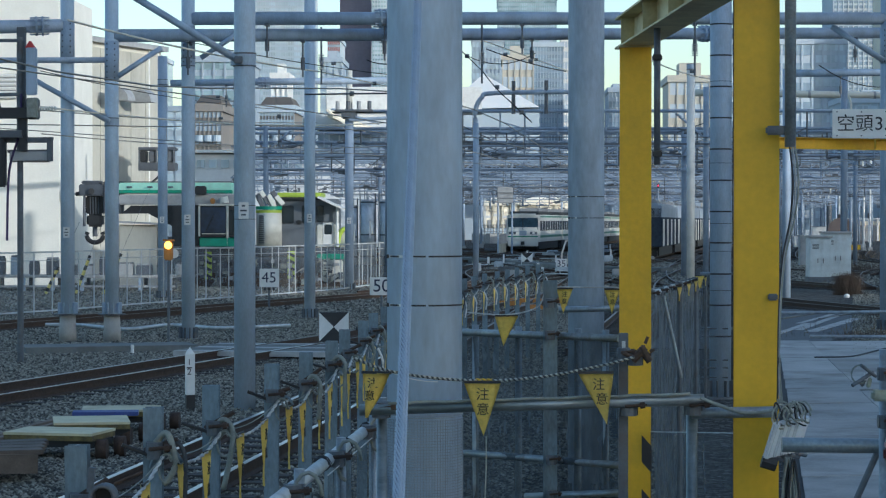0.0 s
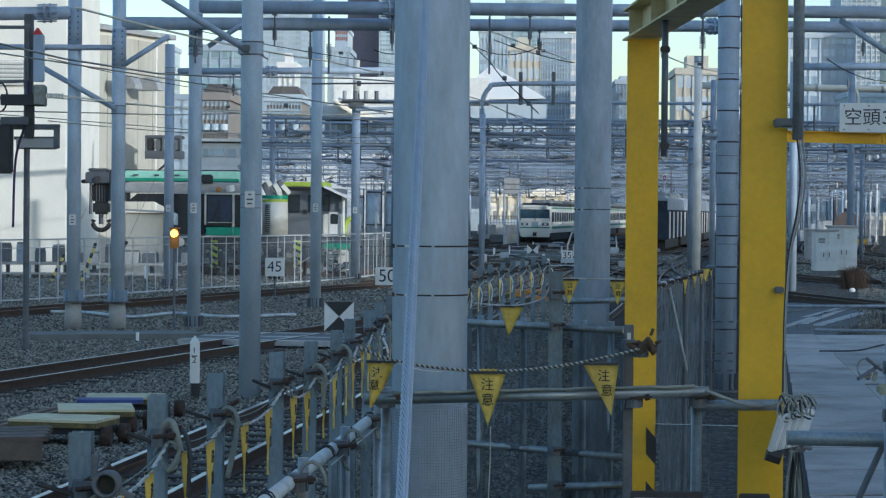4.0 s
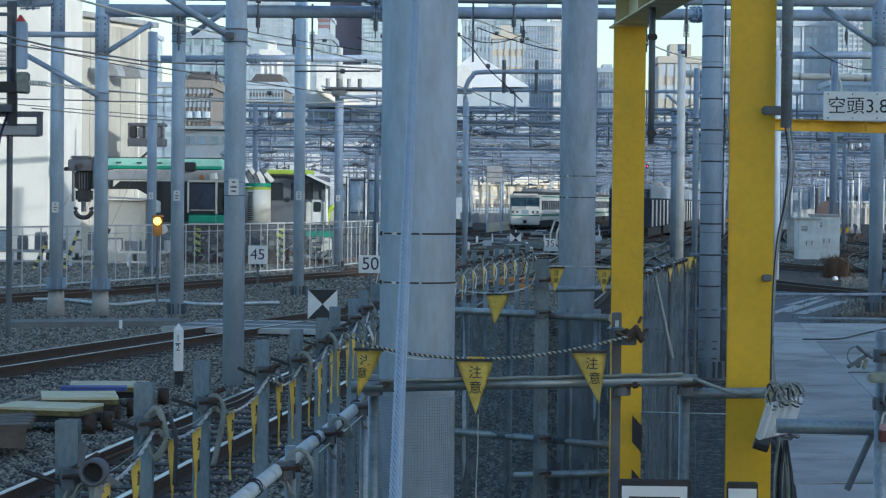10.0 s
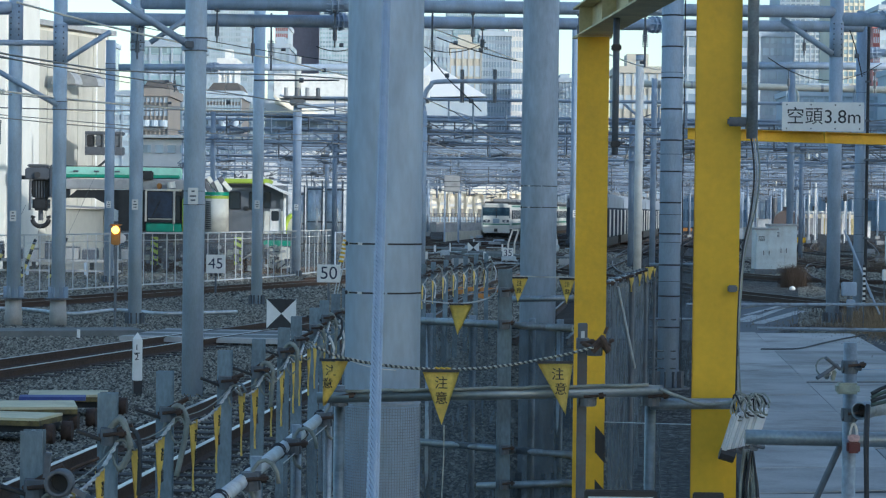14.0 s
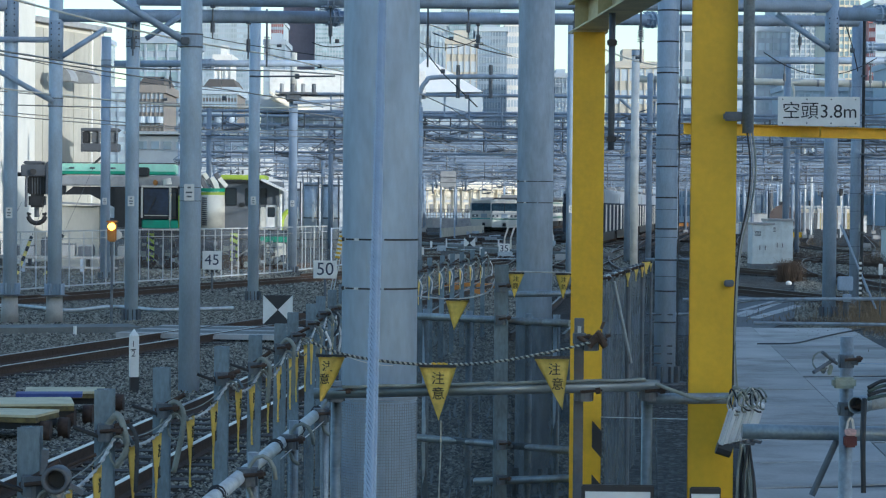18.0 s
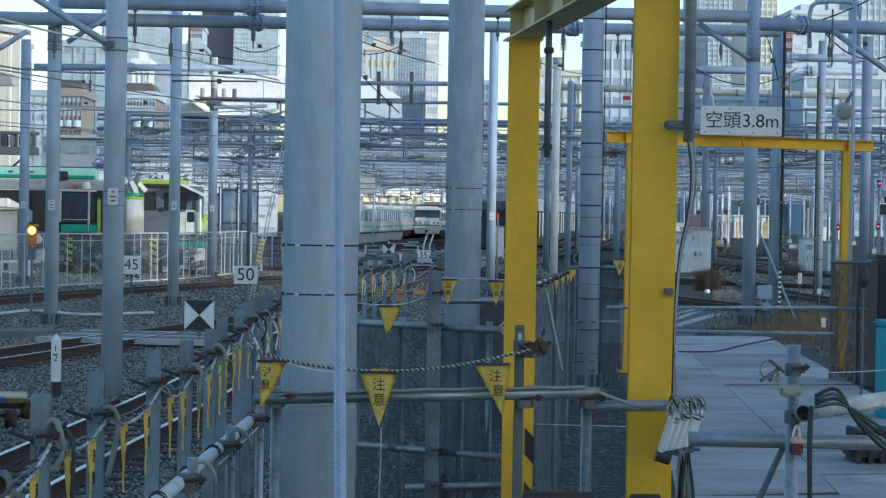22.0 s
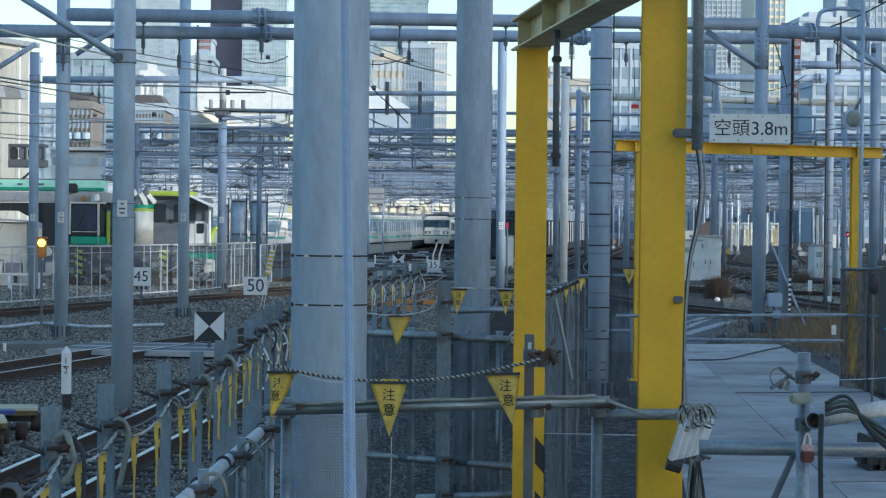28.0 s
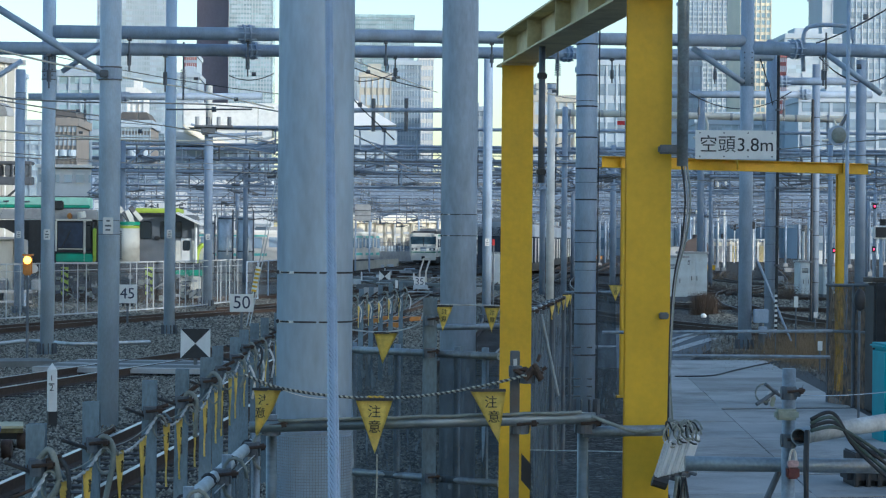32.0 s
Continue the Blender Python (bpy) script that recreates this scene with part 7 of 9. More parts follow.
part("cable", made(path_tube, smooth3([Vector((-9.173, 46.032, 5.228)), Vector((-9.216, 46.032, 4.460)), Vector((-9.414, 46.032, 3.691)), Vector((-9.456, 46.032, 2.374))]), 0.025, 6), mat("violet_cable", (0.05, 0.035, 0.11), 0.6), sig)

# ---- small signs and marks ----
def square_sign(c, w, h, text, size, label, base_z=0.0, sub=False):
    c = Vector(c)
    t = thing("speed_sign", (c.x, c.y, 0), label, "sign", "track signs")
    part("plate", made(box, c, (w, 0.03, h), bevel=0.01), WHITE, t)
    part("post", made(tube, (c.x, c.y + 0.04, 0), (c.x, c.y + 0.04, c.z + h / 2), 0.035, 8), STEEL_DARK, t)
    words(text, size, pose(c.x, c.y - 0.02, c.z, 0, 0, 0), mat("sign_blue_black", (0.02, 0.03, 0.07), 0.5), t)
    return t


t = square_sign((-7.066, 74.162, 0.976), 0.6, 0.58, "45", 0.47, "white square speed board with blue-black figures")
for k in range(3):
    c = Vector((-7.199, 74.112, 0.641)) + Vector((0.14 * k, 0, 0))
    part("mark", made(box, c, (0.08, 0.02, 0.09)), BLACK, t)
square_sign((-3.173, 66.562, 0.928), 0.66, 0.5, "50", 0.5, "white speed board with blue-black figures")
square_sign((3.410, 124.162, 0.523), 0.58, 0.53, "35", 0.48, "white speed board with blue-black figures")
for name_c, s, dist in (((-3.254, 48.362, 0.601), 0.6, 48.2), ((1.836, 142.162, 0.512), 0.68, 142)):
    c = Vector(name_c)
    t = thing("track_marker", (c.x, c.y, 0), "square black and white marker board with crossed triangles", "sign", "track markers")
    part("board", made(box, c, (s, 0.03, s)), WHITE, t)
    for sgn in (1, -1):
        bm = bmesh.new()
        v = [bm.verts.new(c + Vector((-s / 2, -0.02, sgn * s / 2))), bm.verts.new(c + Vector((s / 2, -0.02, sgn * s / 2))), bm.verts.new(c + Vector((0, -0.02, 0)))]
        f = bm.faces.new(v)
        ex = bmesh.ops.extrude_face_region(bm, geom=[f])
        bmesh.ops.translate(bm, verts=[g for g in ex["geom"] if isinstance(g, bmesh.types.BMVert)], vec=(0, -0.006, 0))
        part("triangle", bm, BLACK, t)
    part("post", made(tube, (c.x, c.y + 0.05, 0), (c.x, c.y + 0.05, c.z), 0.04, 8), STEEL_DARK, t)

km = thing("distance_post", (-4.388, 34.462, 0), "white distance post with a black foot and figures", "post")
kx, ky = -4.388, 34.462
zk0, zk1 = 0.230, 0.828
part("body", made(box, (kx, ky, (zk0 + zk1) / 2), (0.125, 0.125, zk1 - zk0), rz=18, bevel=0.008), WHITE, km)
bm = bmesh.new()
bmesh.ops.create_cone(bm, cap_ends=True, segments=4, radius1=0.088, radius2=0.0, depth=0.1, matrix=pose(kx, ky, zk1 + 0.05, 0, 0, 63))
part("cap", bm, WHITE, km)
part("foot", made(box, (kx, ky, zk0 / 2), (0.127, 0.127, zk0), rz=18), BLACK, km)
words("1", 0.115, pose(kx + 0.0, ky - 0.07, zk1 - 0.12, 0, 0, 18), BLACK, km)
words("2", 0.13, pose(kx, ky - 0.07, zk1 - 0.26, 0, 0, 18), BLACK, km)
part("mark", made(box, (kx, ky - 0.068, zk1 - 0.2), (0.08, 0.006, 0.015), rz=18), BLACK, km)

lampx, lampy = -7.212, 52.562
al = thing("warning_lamp", (lampx, lampy, 0), "amber warning lamp glowing on a thin black post", "lamp")
part("post", made(tube, (lampx, lampy, 0), (lampx, lampy, 1.842), 0.03, 8), STEEL_DARK, al)
part("housing", made(box, (lampx, lampy, 2.092), (0.2, 0.16, 0.42), bevel=0.03), ORANGE, al, "amber lamp housing")
bm = bmesh.new()
bmesh.ops.create_uvsphere(bm, u_segments=16, v_segments=10, radius=0.085, matrix=Matrix.Translation((lampx, lampy - 0.07, 2.216)))
part("lens", bm, glow("amber_glow", (1.0, 0.55, 0.05), 5.0), al, "glowing amber lens", smooth=True)
part("cap", made(box, (lampx, lampy, 2.329), (0.24, 0.2, 0.04), bevel=0.01), ORANGE, al)
part("mirror", made(tube, (lampx + 0.12, lampy, 2.030), (lampx + 0.12, lampy + 0.03, 2.030), 0.1, 14), WHITE, al)
stub = thing("ballast_marker", (-7.463, 48.949, 0.000), "short white marker peg in the ballast", "peg")
part("peg", made(tube, (-7.463, 48.949, 0.000), Vector((-7.463, 48.949, 0.000)) + Vector((0, 0, 0.2)), 0.035, 8), WHITE, stub)

# ---- flat track trolley with boards ----
tr = Vector((-4.483, 28.610, 0.000))
trolley = thing("track_trolley", tr, "low flat trolley loaded with pale boards and blue sheeting", "trolley")
OLD_TIMBER = mat("pale_weathered_timber", (0.22, 0.17, 0.125), 0.85, 0, 0.35, 3, 60, 0.2, dirt=(0.1, 0.08, 0.06))
TIMBER = mat("weathered_timber", (0.13, 0.105, 0.085), 0.85, 0, 0.35, 3, 60, 0.2, dirt=(0.06, 0.05, 0.042), per=0.1)
BOARD = mat("pale_yellow_board", (0.62, 0.56, 0.36), 0.7, 0, 0.15, 4, 60, 0.1, dirt=(0.4, 0.34, 0.2), per=0.1)
GREY_BOARD = mat("worn_yellow_edge", (0.17, 0.135, 0.05), 0.8, 0, 0.4, 12, 60, 0.1, dirt=(0.08, 0.07, 0.06), dirt_amount=0.5)
for a, b, w in (((-5.56, 27.78, 0.3), (-4.5, 27.58, 0.3), 0.8), ((-5.38, 29.13, 0.3), (-4.48, 29.31, 0.3), 1.0), ((-5.34, 30.94, 0.3), (-4.33, 31.08, 0.3), 0.75)):
    a, b = Vector(a), Vector(b)
    part("board", made(bar, a, b, w, 0.03), BOARD, trolley)
    part("edge", made(bar, a - Vector((0, 0, 0.045)), b - Vector((0, 0, 0.045)), w - 0.02, 0.06), GREY_BOARD, trolley, "worn yellow edge with grime")
    part("frame", made(bar, a - Vector((0, 0, 0.12)), b - Vector((0, 0, 0.12)), w - 0.2, 0.08), BLACK, trolley)
    for x, y in ((0.02, -0.3), (0.16, 0.25), (-0.9, -0.3), (-0.9, 0.25)):
        c = Vector((b.x + x, b.y + y * w, 0.12))
        part("wheel", made(tube, c - Vector((0.06, 0, 0)), c + Vector((0.06, 0, 0)), 0.12, 14), RUST, trolley, smooth=True)
part("sheeting", made(bar, (-5.32, 30.15, 0.31), (-4.5, 30.25, 0.31), 0.34, 0.05), BLUE, trolley, "blue sheeting")
for a, b in (((-6.4, 27.8, 0.05), (-5.58, 34.22, 0.05)), ((-6.15, 28.4, 0.05), (-5.36, 34.02, 0.05))):
    baulk = thing("timber_baulk", a, "long brown timber baulk lying on the ballast", "timber", "timber baulks")
    part("beam", made(bar, a, b, 0.08, 0.09), OLD_TIMBER, baulk)
stack = thing("plank_stack", (-5.4, 25.3, 0), "low stack of brown weathered planks", "planks")
for k in range(4):
    y = 24.75 + 0.3 * k
    part("plank", made(bar, (-6.6, y - 0.35, 0.33), (-4.73 - 0.04 * k, y + 0.28, 0.33 + 0.004 * k), 0.27, 0.05), TIMBER, stack)
for k in range(3):
    part("bearer", made(box, (-6.4 + 0.5 * k, 24.95 + 0.2 * k, 0.15), (0.16, 0.9, 0.3), rz=10), RUST if k % 2 else TIMBER, stack)
part("side_plank", made(bar, (-6.6, 24.22, 0.24), (-4.74, 24.86, 0.21), 0.05, 0.2), TIMBER, stack)

for px, w in (((0.372, 76.521, 0.250), 0.9), ((1.655, 78.602, 0.250), 1.1), ((1.098, 73.018, 0.250), 0.7), ((0.900, 79.066, 0.250), 1.2)):
    t = thing("cable_cover", (px[0], px[1], 0), "low orange cable cover between the rails", "cover", "cable covers")
    part("cover", made(box, (px[0], px[1], 0.1), (w, 0.4, 0.18), rz=12, bevel=0.04), ORANGE, t)

TANK_BLUE = mat("blue_grey_tank", (0.50, 0.56, 0.62), 0.35, 0.2, 0.25, 1.5, 20, 0.05, dirt=(0.1, 0.12, 0.15))
# ---- silos and cabinets beyond the fence ----
for cx, r, top in ((-8.12, 0.52, 4.02), (-6.86, 0.56, 4.0), (-9.05, 0.3, 3.7)):
    c = Vector((cx, 150.162, 0))
    t = thing("storage_tank", c, "upright grey storage tank strapped with a dark hoop", "tank", "storage tanks")
    part("shell", made(tube, c, c + Vector((0, 0, top)), r, 24), TANK_BLUE, t, smooth=True)
    for z in (0.12, 0.46, 0.97):
        part("hoop", made(tube, (c.x, c.y, top * z), (c.x, c.y, top * z + 0.09), r * 1.03, 24), STEEL_DARK, t)
    part("lid", made(tube, (c.x, c.y, top), (c.x, c.y, top + 0.07), r * 1.04, 24, r * 0.7), GREY_PAINT, t)
    for k in (-1, 1):
        part("riser", made(tube, (c.x + k * r * 0.92, c.y - r * 0.5, 0), (c.x + k * r * 0.92, c.y - r * 0.5, top + 0.5), 0.045, 8), STEEL_DARK if k > 0 else GREY_PAINT, t)
    part("gauge", made(box, (c.x + r * 0.3, c.y - r, top * 0.55), (0.12, 0.08, 1.1), bevel=0.01), WHITE, t)
    part("valve", made(tube, (c.x, c.y, top), (c.x, c.y, top + 0.35), 0.07, 8), PALE_PIPE, t)
CABINET = mat("cabinet_paint", (0.64, 0.70, 0.72), 0.5, 0, 0.15, 2, 30, 0.05, dirt=(0.34, 0.34, 0.3), dirt_amount=0.3)
for a, b, lab in (((13.84, 105.1, 2.03), (14.79, 105.1, 0.232), "pale grey relay cabinet beside the tracks"), ((14.75, 107.0, 2.2), (15.95, 107.0, 0.392), "large pale grey relay cabinet beside the tracks"), ((21.133, 112.162, 1.804), (21.719, 112.162, 0.349), "narrow pale relay cabinet beside the tracks"), ((22.269, 112.162, 1.632), (23.014, 112.162, 0.449), "wide low relay cabinet beside the tracks")):
    t = thing("relay_cabinet", (a[0], a[1], 0), lab, "cabinet", "relay cabinets")
    body = part("body", made(slab, a, (b[0], b[1], 0.0), 1.4, 0.03), CABINET, t)
    part("plinth", made(slab, (a[0] - 0.03, a[1] - 0.03, 0.3), (b[0] + 0.03, b[1] - 0.03, 0.0), 1.46, 0.02), STEEL_DARK, t)
    for k in range(4):
        part("vent", made(slab, (a[0] + 0.12, a[1] - 0.05, a[2] - 0.28 - 0.06 * k), (a[0] + 0.4, a[1] - 0.05, a[2] - 0.31 - 0.06 * k), 0.03), STEEL_DARK, t)
    part("roof", made(slab, (a[0] - 0.06, a[1] - 0.08, a[2] + 0.1), (b[0] + 0.06, b[1] - 0.08, a[2]), 1.56, 0.02), GREY_PAINT, t)
    w = b[0] - a[0]
    for k in range(2):
        dr_ = part("door", made(slab, (a[0] + 0.05 + k * w / 2, a[1] - 0.03, a[2] - 0.15), (a[0] + (k + 1) * w / 2 - 0.05, a[1] - 0.03, 0.35), 0.04, 0.01), CABINET, t)
        part("handle", made(box, (a[0] + w / 2 + (0.12 if k else -0.12), a[1] - 0.06, a[2] * 0.5), (0.03, 0.04, 0.2)), STEEL_DARK, dr_)
for c, s in (((10.266, 60.0, 0.88), 0.37), ((10.30, 59.9, 0.52), 0.2)):
    c = Vector(c)
    t = thing("control_box", (c.x, c.y, 0), "small grey control box on a post", "box", "control boxes")
    part("box", made(box, c, (s, 0.2, s * 0.95), bevel=0.02), STEEL, t)
    part("post", made(tube, (c.x, c.y, 0), c, 0.05, 8), STEEL_DARK, t)
stay = thing("stay_rod", (10.725, 58.162, 0.323), "pair of grey stay rods slanting to the ground", "stay")
part("rod", made(tube, (10.711, 58.162, 0.323), (9.820, 58.162, 2.370), 0.025, 6), STEEL, stay)
part("rod", made(tube, (10.510, 58.162, 0.738), (9.906, 58.162, 2.232), 0.02, 6), STEEL, stay)
gp = thing("cable_guard", (10.143, 57.162, 0), "black and white striped cable guard", "guard")
part("cable", made(tube, (10.143, 57.2, 0), (10.143, 57.2, 1.62), 0.016, 6), STEEL_DARK, gp)
for k in range(16):
    z = 0.62 + k * 0.06
    part("stripe", made(box, (10.143, 57.162, z), (0.06, 0.05, 0.057)), BLACK if k % 2 else WHITE, gp)
for px in ((-0.744, 110.162, 0.624), (1.990, 112.162, 0.619), (2.166, 110.162, 0.450), (-0.422, 130.162, 0.614)):
    c = Vector(px)
    t = thing("marker_post", (c.x, c.y, 0), "short white marker post between the tracks", "post", "marker posts")
    part("plate", made(box, (c.x, c.y, c.z), (0.13, 0.06, 0.36), bevel=0.01), WHITE, t)
    part("post", made(tube, (c.x, c.y, 0), (c.x, c.y, c.z), 0.02, 8), STEEL_DARK, t)
for px in ((16.111, 113.862, 0.000), (12.647, 85.796, 0.000), (15.58, 110.0, 0.000)):
    c = Vector(px)
    t = thing("marker_cone", c, "low rounded white track marker", "marker", "track domes")
    bm = bmesh.new()
    bmesh.ops.create_uvsphere(bm, u_segments=12, v_segments=8, radius=1, matrix=Matrix.Translation((c.x, c.y, 0.06)) @ Matrix.Diagonal((0.11, 0.1, 0.09, 1)))
    part("dome", bm, WHITE, t, smooth=True)

for px, h in (((10.446, 56.163, 1.340), 0.26), ((11.303, 58.163, 0.975), 0.14), ((9.837, 50.163, 0.561), 0.2)):
    c = Vector(px)
    t = thing("marker_post", (c.x, c.y, 0), "thin post with a small pale plate", "post", "marker posts")
    part("plate", made(box, c, (0.1, 0.02, h), bevel=0.004), WHITE, t)
    part("post", made(tube, (c.x, c.y + 0.02, 0), (c.x, c.y + 0.02, c.z + h / 2), 0.018, 8), STEEL_DARK, t)
horn = thing("dome_lamp", (8.883, 43.163, 0), "grey dome-shaped lamp on a tall conduit pole", "lamp")
hx, hy, hz = (8.738, 43.163, 4.706)
bm = bmesh.new()
bmesh.ops.create_uvsphere(bm, u_segments=20, v_segments=12, radius=1, matrix=Matrix.Translation((hx, hy, hz)) @ Matrix.Diagonal((0.18, 0.16, 0.19, 1)))
part("dome", bm, HOSE, horn, "grey-green glossy dome", smooth=True)
part("rim", made(tube, (hx - 0.02, hy - 0.1, hz), (hx - 0.02, hy - 0.07, hz), 0.185, 20), STEEL, horn)
part("arm", made(tube, (hx, hy, hz + 0.1), (8.909, 43.163, 5.100), 0.03, 8), STEEL_DARK, horn)
part("pole", made(tube, (8.914, 43.163, 0), (8.914, 43.163, 7.5), 0.035, 10), STEEL, horn, smooth=True)
rng = random.Random(77)
for k in range(64):
    y = rng.uniform(125, 320)
    x = y * rng.uniform(0.1, 0.34)
    kind = k % 4
    if kind == 0:
        t = thing("lineside_cabinet", (x, y, 0), "pale lineside cabinet standing in the yard", "cabinet", "lineside cabinets")
        w, h = rng.uniform(0.6, 1.8), rng.uniform(1.0, 2.2)
        m = rng.choice((WHITE, GREY_PAINT, CREAM, TANK_BLUE))
        part("body", made(box, (x, y, h / 2), (w, 0.8, h), bevel=0.03), m, t)
        part("roof", made(box, (x, y, h + 0.04), (w + 0.12, 0.92, 0.08), bevel=0.01), GREY_PAINT, t)
        part("door", made(box, (x, y - 0.41, h / 2), (w * 0.8, 0.03, h * 0.8), bevel=0.01), m, t)
    elif kind == 1:
        t = thing("signal_post", (x, y, 0), "slim white signal post with a dark head", "signal", "signal posts")
        h = rng.uniform(2.6, 5.0)
        part("post", made(tube, (x, y, 0), (x, y, h), 0.07, 8), WHITE, t)
        part("head", made(box, (x, y - 0.1, h - 0.3), (0.35, 0.2, 0.7), bevel=0.04), BLACK, t)
    elif kind == 2:
        t = thing("point_machine", (x, y, 0), "low grey point machine between the rails", "point machine", "point machines")
        part("case", made(box, (x, y, 0.18), (1.0, 0.5, 0.4), bevel=0.04), GREY_PAINT, t)
        part("lid", made(box, (x - 0.2, y, 0.4), (0.5, 0.46, 0.08), bevel=0.02), STEEL_DARK, t)
        part("drive_rod", made(tube, (x - 0.5, y, 0.16), (x - 1.9, y, 0.16), 0.03, 6), RUST, t)
    elif k < 9:
        t = thing("buffer_stop", (x, y, 0), "yellow and black striped buffer stop", "buffer stop", "buffer stops")
        part("beam", made(box, (x, y, 0.95), (2.2, 0.25, 0.35), bevel=0.02), rng.choice((YELLOW, ORANGE)), t)
        for j in (-0.75, 0.75):
            part("strut", made(bar, (x + j, y + 0.1, 1.0), (x + j, y + 1.8, 0.0), 0.14, 0.14), STEEL_DARK, t)
            part("upright", made(box, (x + j, y, 0.5), (0.16, 0.2, 1.0)), STEEL_DARK, t)
    else:
        t = thing("slim_post", (x, y, 0), "slim white post standing between tracks", "post", "slim posts")
        part("shaft", made(tube, (x, y, 0), (x, y, rng.uniform(3.0, 6.5)), 0.08, 8), WHITE, t)
        part("foot", made(box, (x, y, 0.15), (0.4, 0.4, 0.3)), CONCRETE, t)
# slanted stay of a pole by the depot fence, with a striped guard
gs = thing("stay_guard", (-3.2, 72, 0), "slanted stay wires with a yellow and white striped guard", "stay")
ga, gb = Vector((-3.27, 72, 0.1)), Vector((-1.9, 72, 7.2))
for o in (0, 0.09):
    part("stay_wire", made(tube, ga + Vector((o, 0, 0)), gb + Vector((o, 0, 0)), 0.016, 6), PALE_PIPE, gs)
for k in range(12):
    p = ga.lerp(gb, 0.145 + 0.0088 * k)
    q = ga.lerp(gb, 0.145 + 0.0088 * (k + 0.94))
    part("guard_ring", made(tube, p, q, 0.075, 10), WHITE if k % 2 else YELLOW, gs)
RED_GLOW = glow("red_signal_glow", (1.0, 0.03, 0.08), 4.0)
for x, y, z in ((28.637, 130, 4.792), (28.612, 130, 2.424), (28.426, 140, 2.299), (12.9, 190, 5.6)):
    t = thing("red_signal", (x, y, 0), "slim signal post showing a red light", "signal", "red signals")
    part("post", made(tube, (x, y + 0.1, 0), (x, y + 0.1, z + 0.2), 0.05, 8), LATTICE, t)
    part("head", made(box, (x, y, z), (0.2, 0.12, 0.34), bevel=0.03), BLACK, t)
    bm = bmesh.new()
    bmesh.ops.create_uvsphere(bm, u_segments=12, v_segments=8, radius=0.055, matrix=Matrix.Translation((x, y - 0.05, z)))
    part("lens", bm, RED_GLOW, t, "glowing red lens", smooth=True)
for x, y, h in ((33.678, 225, 5.74), (34.651, 225, 5.75), (35.246, 225, 5.76), (30.9, 215, 5.0), (38.4, 230, 5.5)):
    t = thing("slim_post", (x, y, 0), "slim white post standing in the sun between tracks", "post", "slim posts")
    part("shaft", made(tube, (x, y, 0), (x, y, h), 0.1, 8), WHITE, t)
    part("foot", made(box, (x, y, 0.15), (0.4, 0.4, 0.3)), CONCRETE, t)
wagon = thing("tank_wagon", (29.5, 200, 0), "dull brown tank wagon far down the yard", "wagon")
BROWN_TANK = mat("brown_tank_paint", (0.15, 0.12, 0.11), 0.6, 0, 0.2, 1, 12, 0.05, dirt=(0.14, 0.1, 0.08))
part("tank", made(tube, (28.6, 198, 2.0), (30.6, 210, 2.0), 1.05, 24), BROWN_TANK, wagon, smooth=True)
part("dome", made(tube, (29.3, 202, 2.9), (29.3, 202, 3.35), 0.4, 14), BROWN_TANK, wagon)
part("frame", made(bar, (28.5, 197.5, 0.85), (30.7, 210.5, 0.85), 2.0, 0.25), BLACK, wagon)
for k in range(4):
    c = Vector((28.6, 198, 0.5)).lerp(Vector((30.6, 210, 0.5)), (0.08, 0.24, 0.76, 0.92)[k])
    part("wheelset", made(tube, c - Vector((0.6, 0, 0)), c + Vector((0.6, 0, 0)), 0.42, 14), RUST, wagon)
display = thing("display_box", (13.28, 60, 0), "black display box with a white frame on a post", "box")
part("frame", made(box, (13.35, 60, 3.03), (0.44, 0.1, 0.34), bevel=0.02), WHITE, display)
part("screen", made(box, (13.35, 59.94, 3.03), (0.36, 0.04, 0.26)), BLACK, display)
part("post", made(tube, (13.35, 60.08, 0), (13.35, 60.08, 3.0), 0.05, 8), STEEL, display)
# thin masts with brackets all over the far yard
rng = random.Random(52)
for k in range(56):
    y = rng.uniform(135, 330)
    x = y * (rng.uniform(0.09, 0.33) if k % 3 else rng.uniform(-0.03, 0.05))
    if k % 3 == 0:
        y += 90
    h = rng.uniform(6.0, 8.5)
    t = thing("catenary_mast", (x, y, 0), "slim galvanised mast with a bracket far down the yard", "mast", "far masts")
    m = rng.choice((LATTICE, STEEL, LATTICE, POLE_STEEL))
    part("shaft", made(tube, (x, y, 0), (x, y, h), rng.uniform(0.09, 0.14), 10), m, t, smooth=True)
    e = rng.choice((-1, 1)) * rng.uniform(1.4, 2.6)
    part("bracket", made(tube, (x, y, h - 1.2), (x + e, y, h - 0.9), 0.05, 6), m, t)
    part("strut", made(tube, (x, y, h - 0.3), (x + e * 0.8, y, h - 0.95), 0.03, 6), STEEL_DARK, t)
    for j in range(3):
        part("insulator", made(tube, (x + e * (0.35 + 0.2 * j), y, h - 1.25), (x + e * (0.35 + 0.2 * j), y, h - 0.85), 0.07, 8), STEEL_DARK if j % 2 else CREAM_PAINT, t)
    part("foot", made(box, (x, y, 0.2), (0.5, 0.5, 0.4), bevel=0.03), CONCRETE, t)
# concrete trough that swings across the ladder of points
bm = bmesh.new()
sweep(bm, smooth_line([(-5, 168), (0.34, 151.9), (2.3, 140.4), (4.06, 132), (6.36, 127.8), (9, 125)]), [(-0.5, 0), (0.5, 0), (0.5, 0.32), (-0.5, 0.32)], 0)
tagged(part("cable_trough", bm, WALKWAY), "long low grey concrete cable trough across the points", "trough", kind="structure")
rng = random.Random(41)
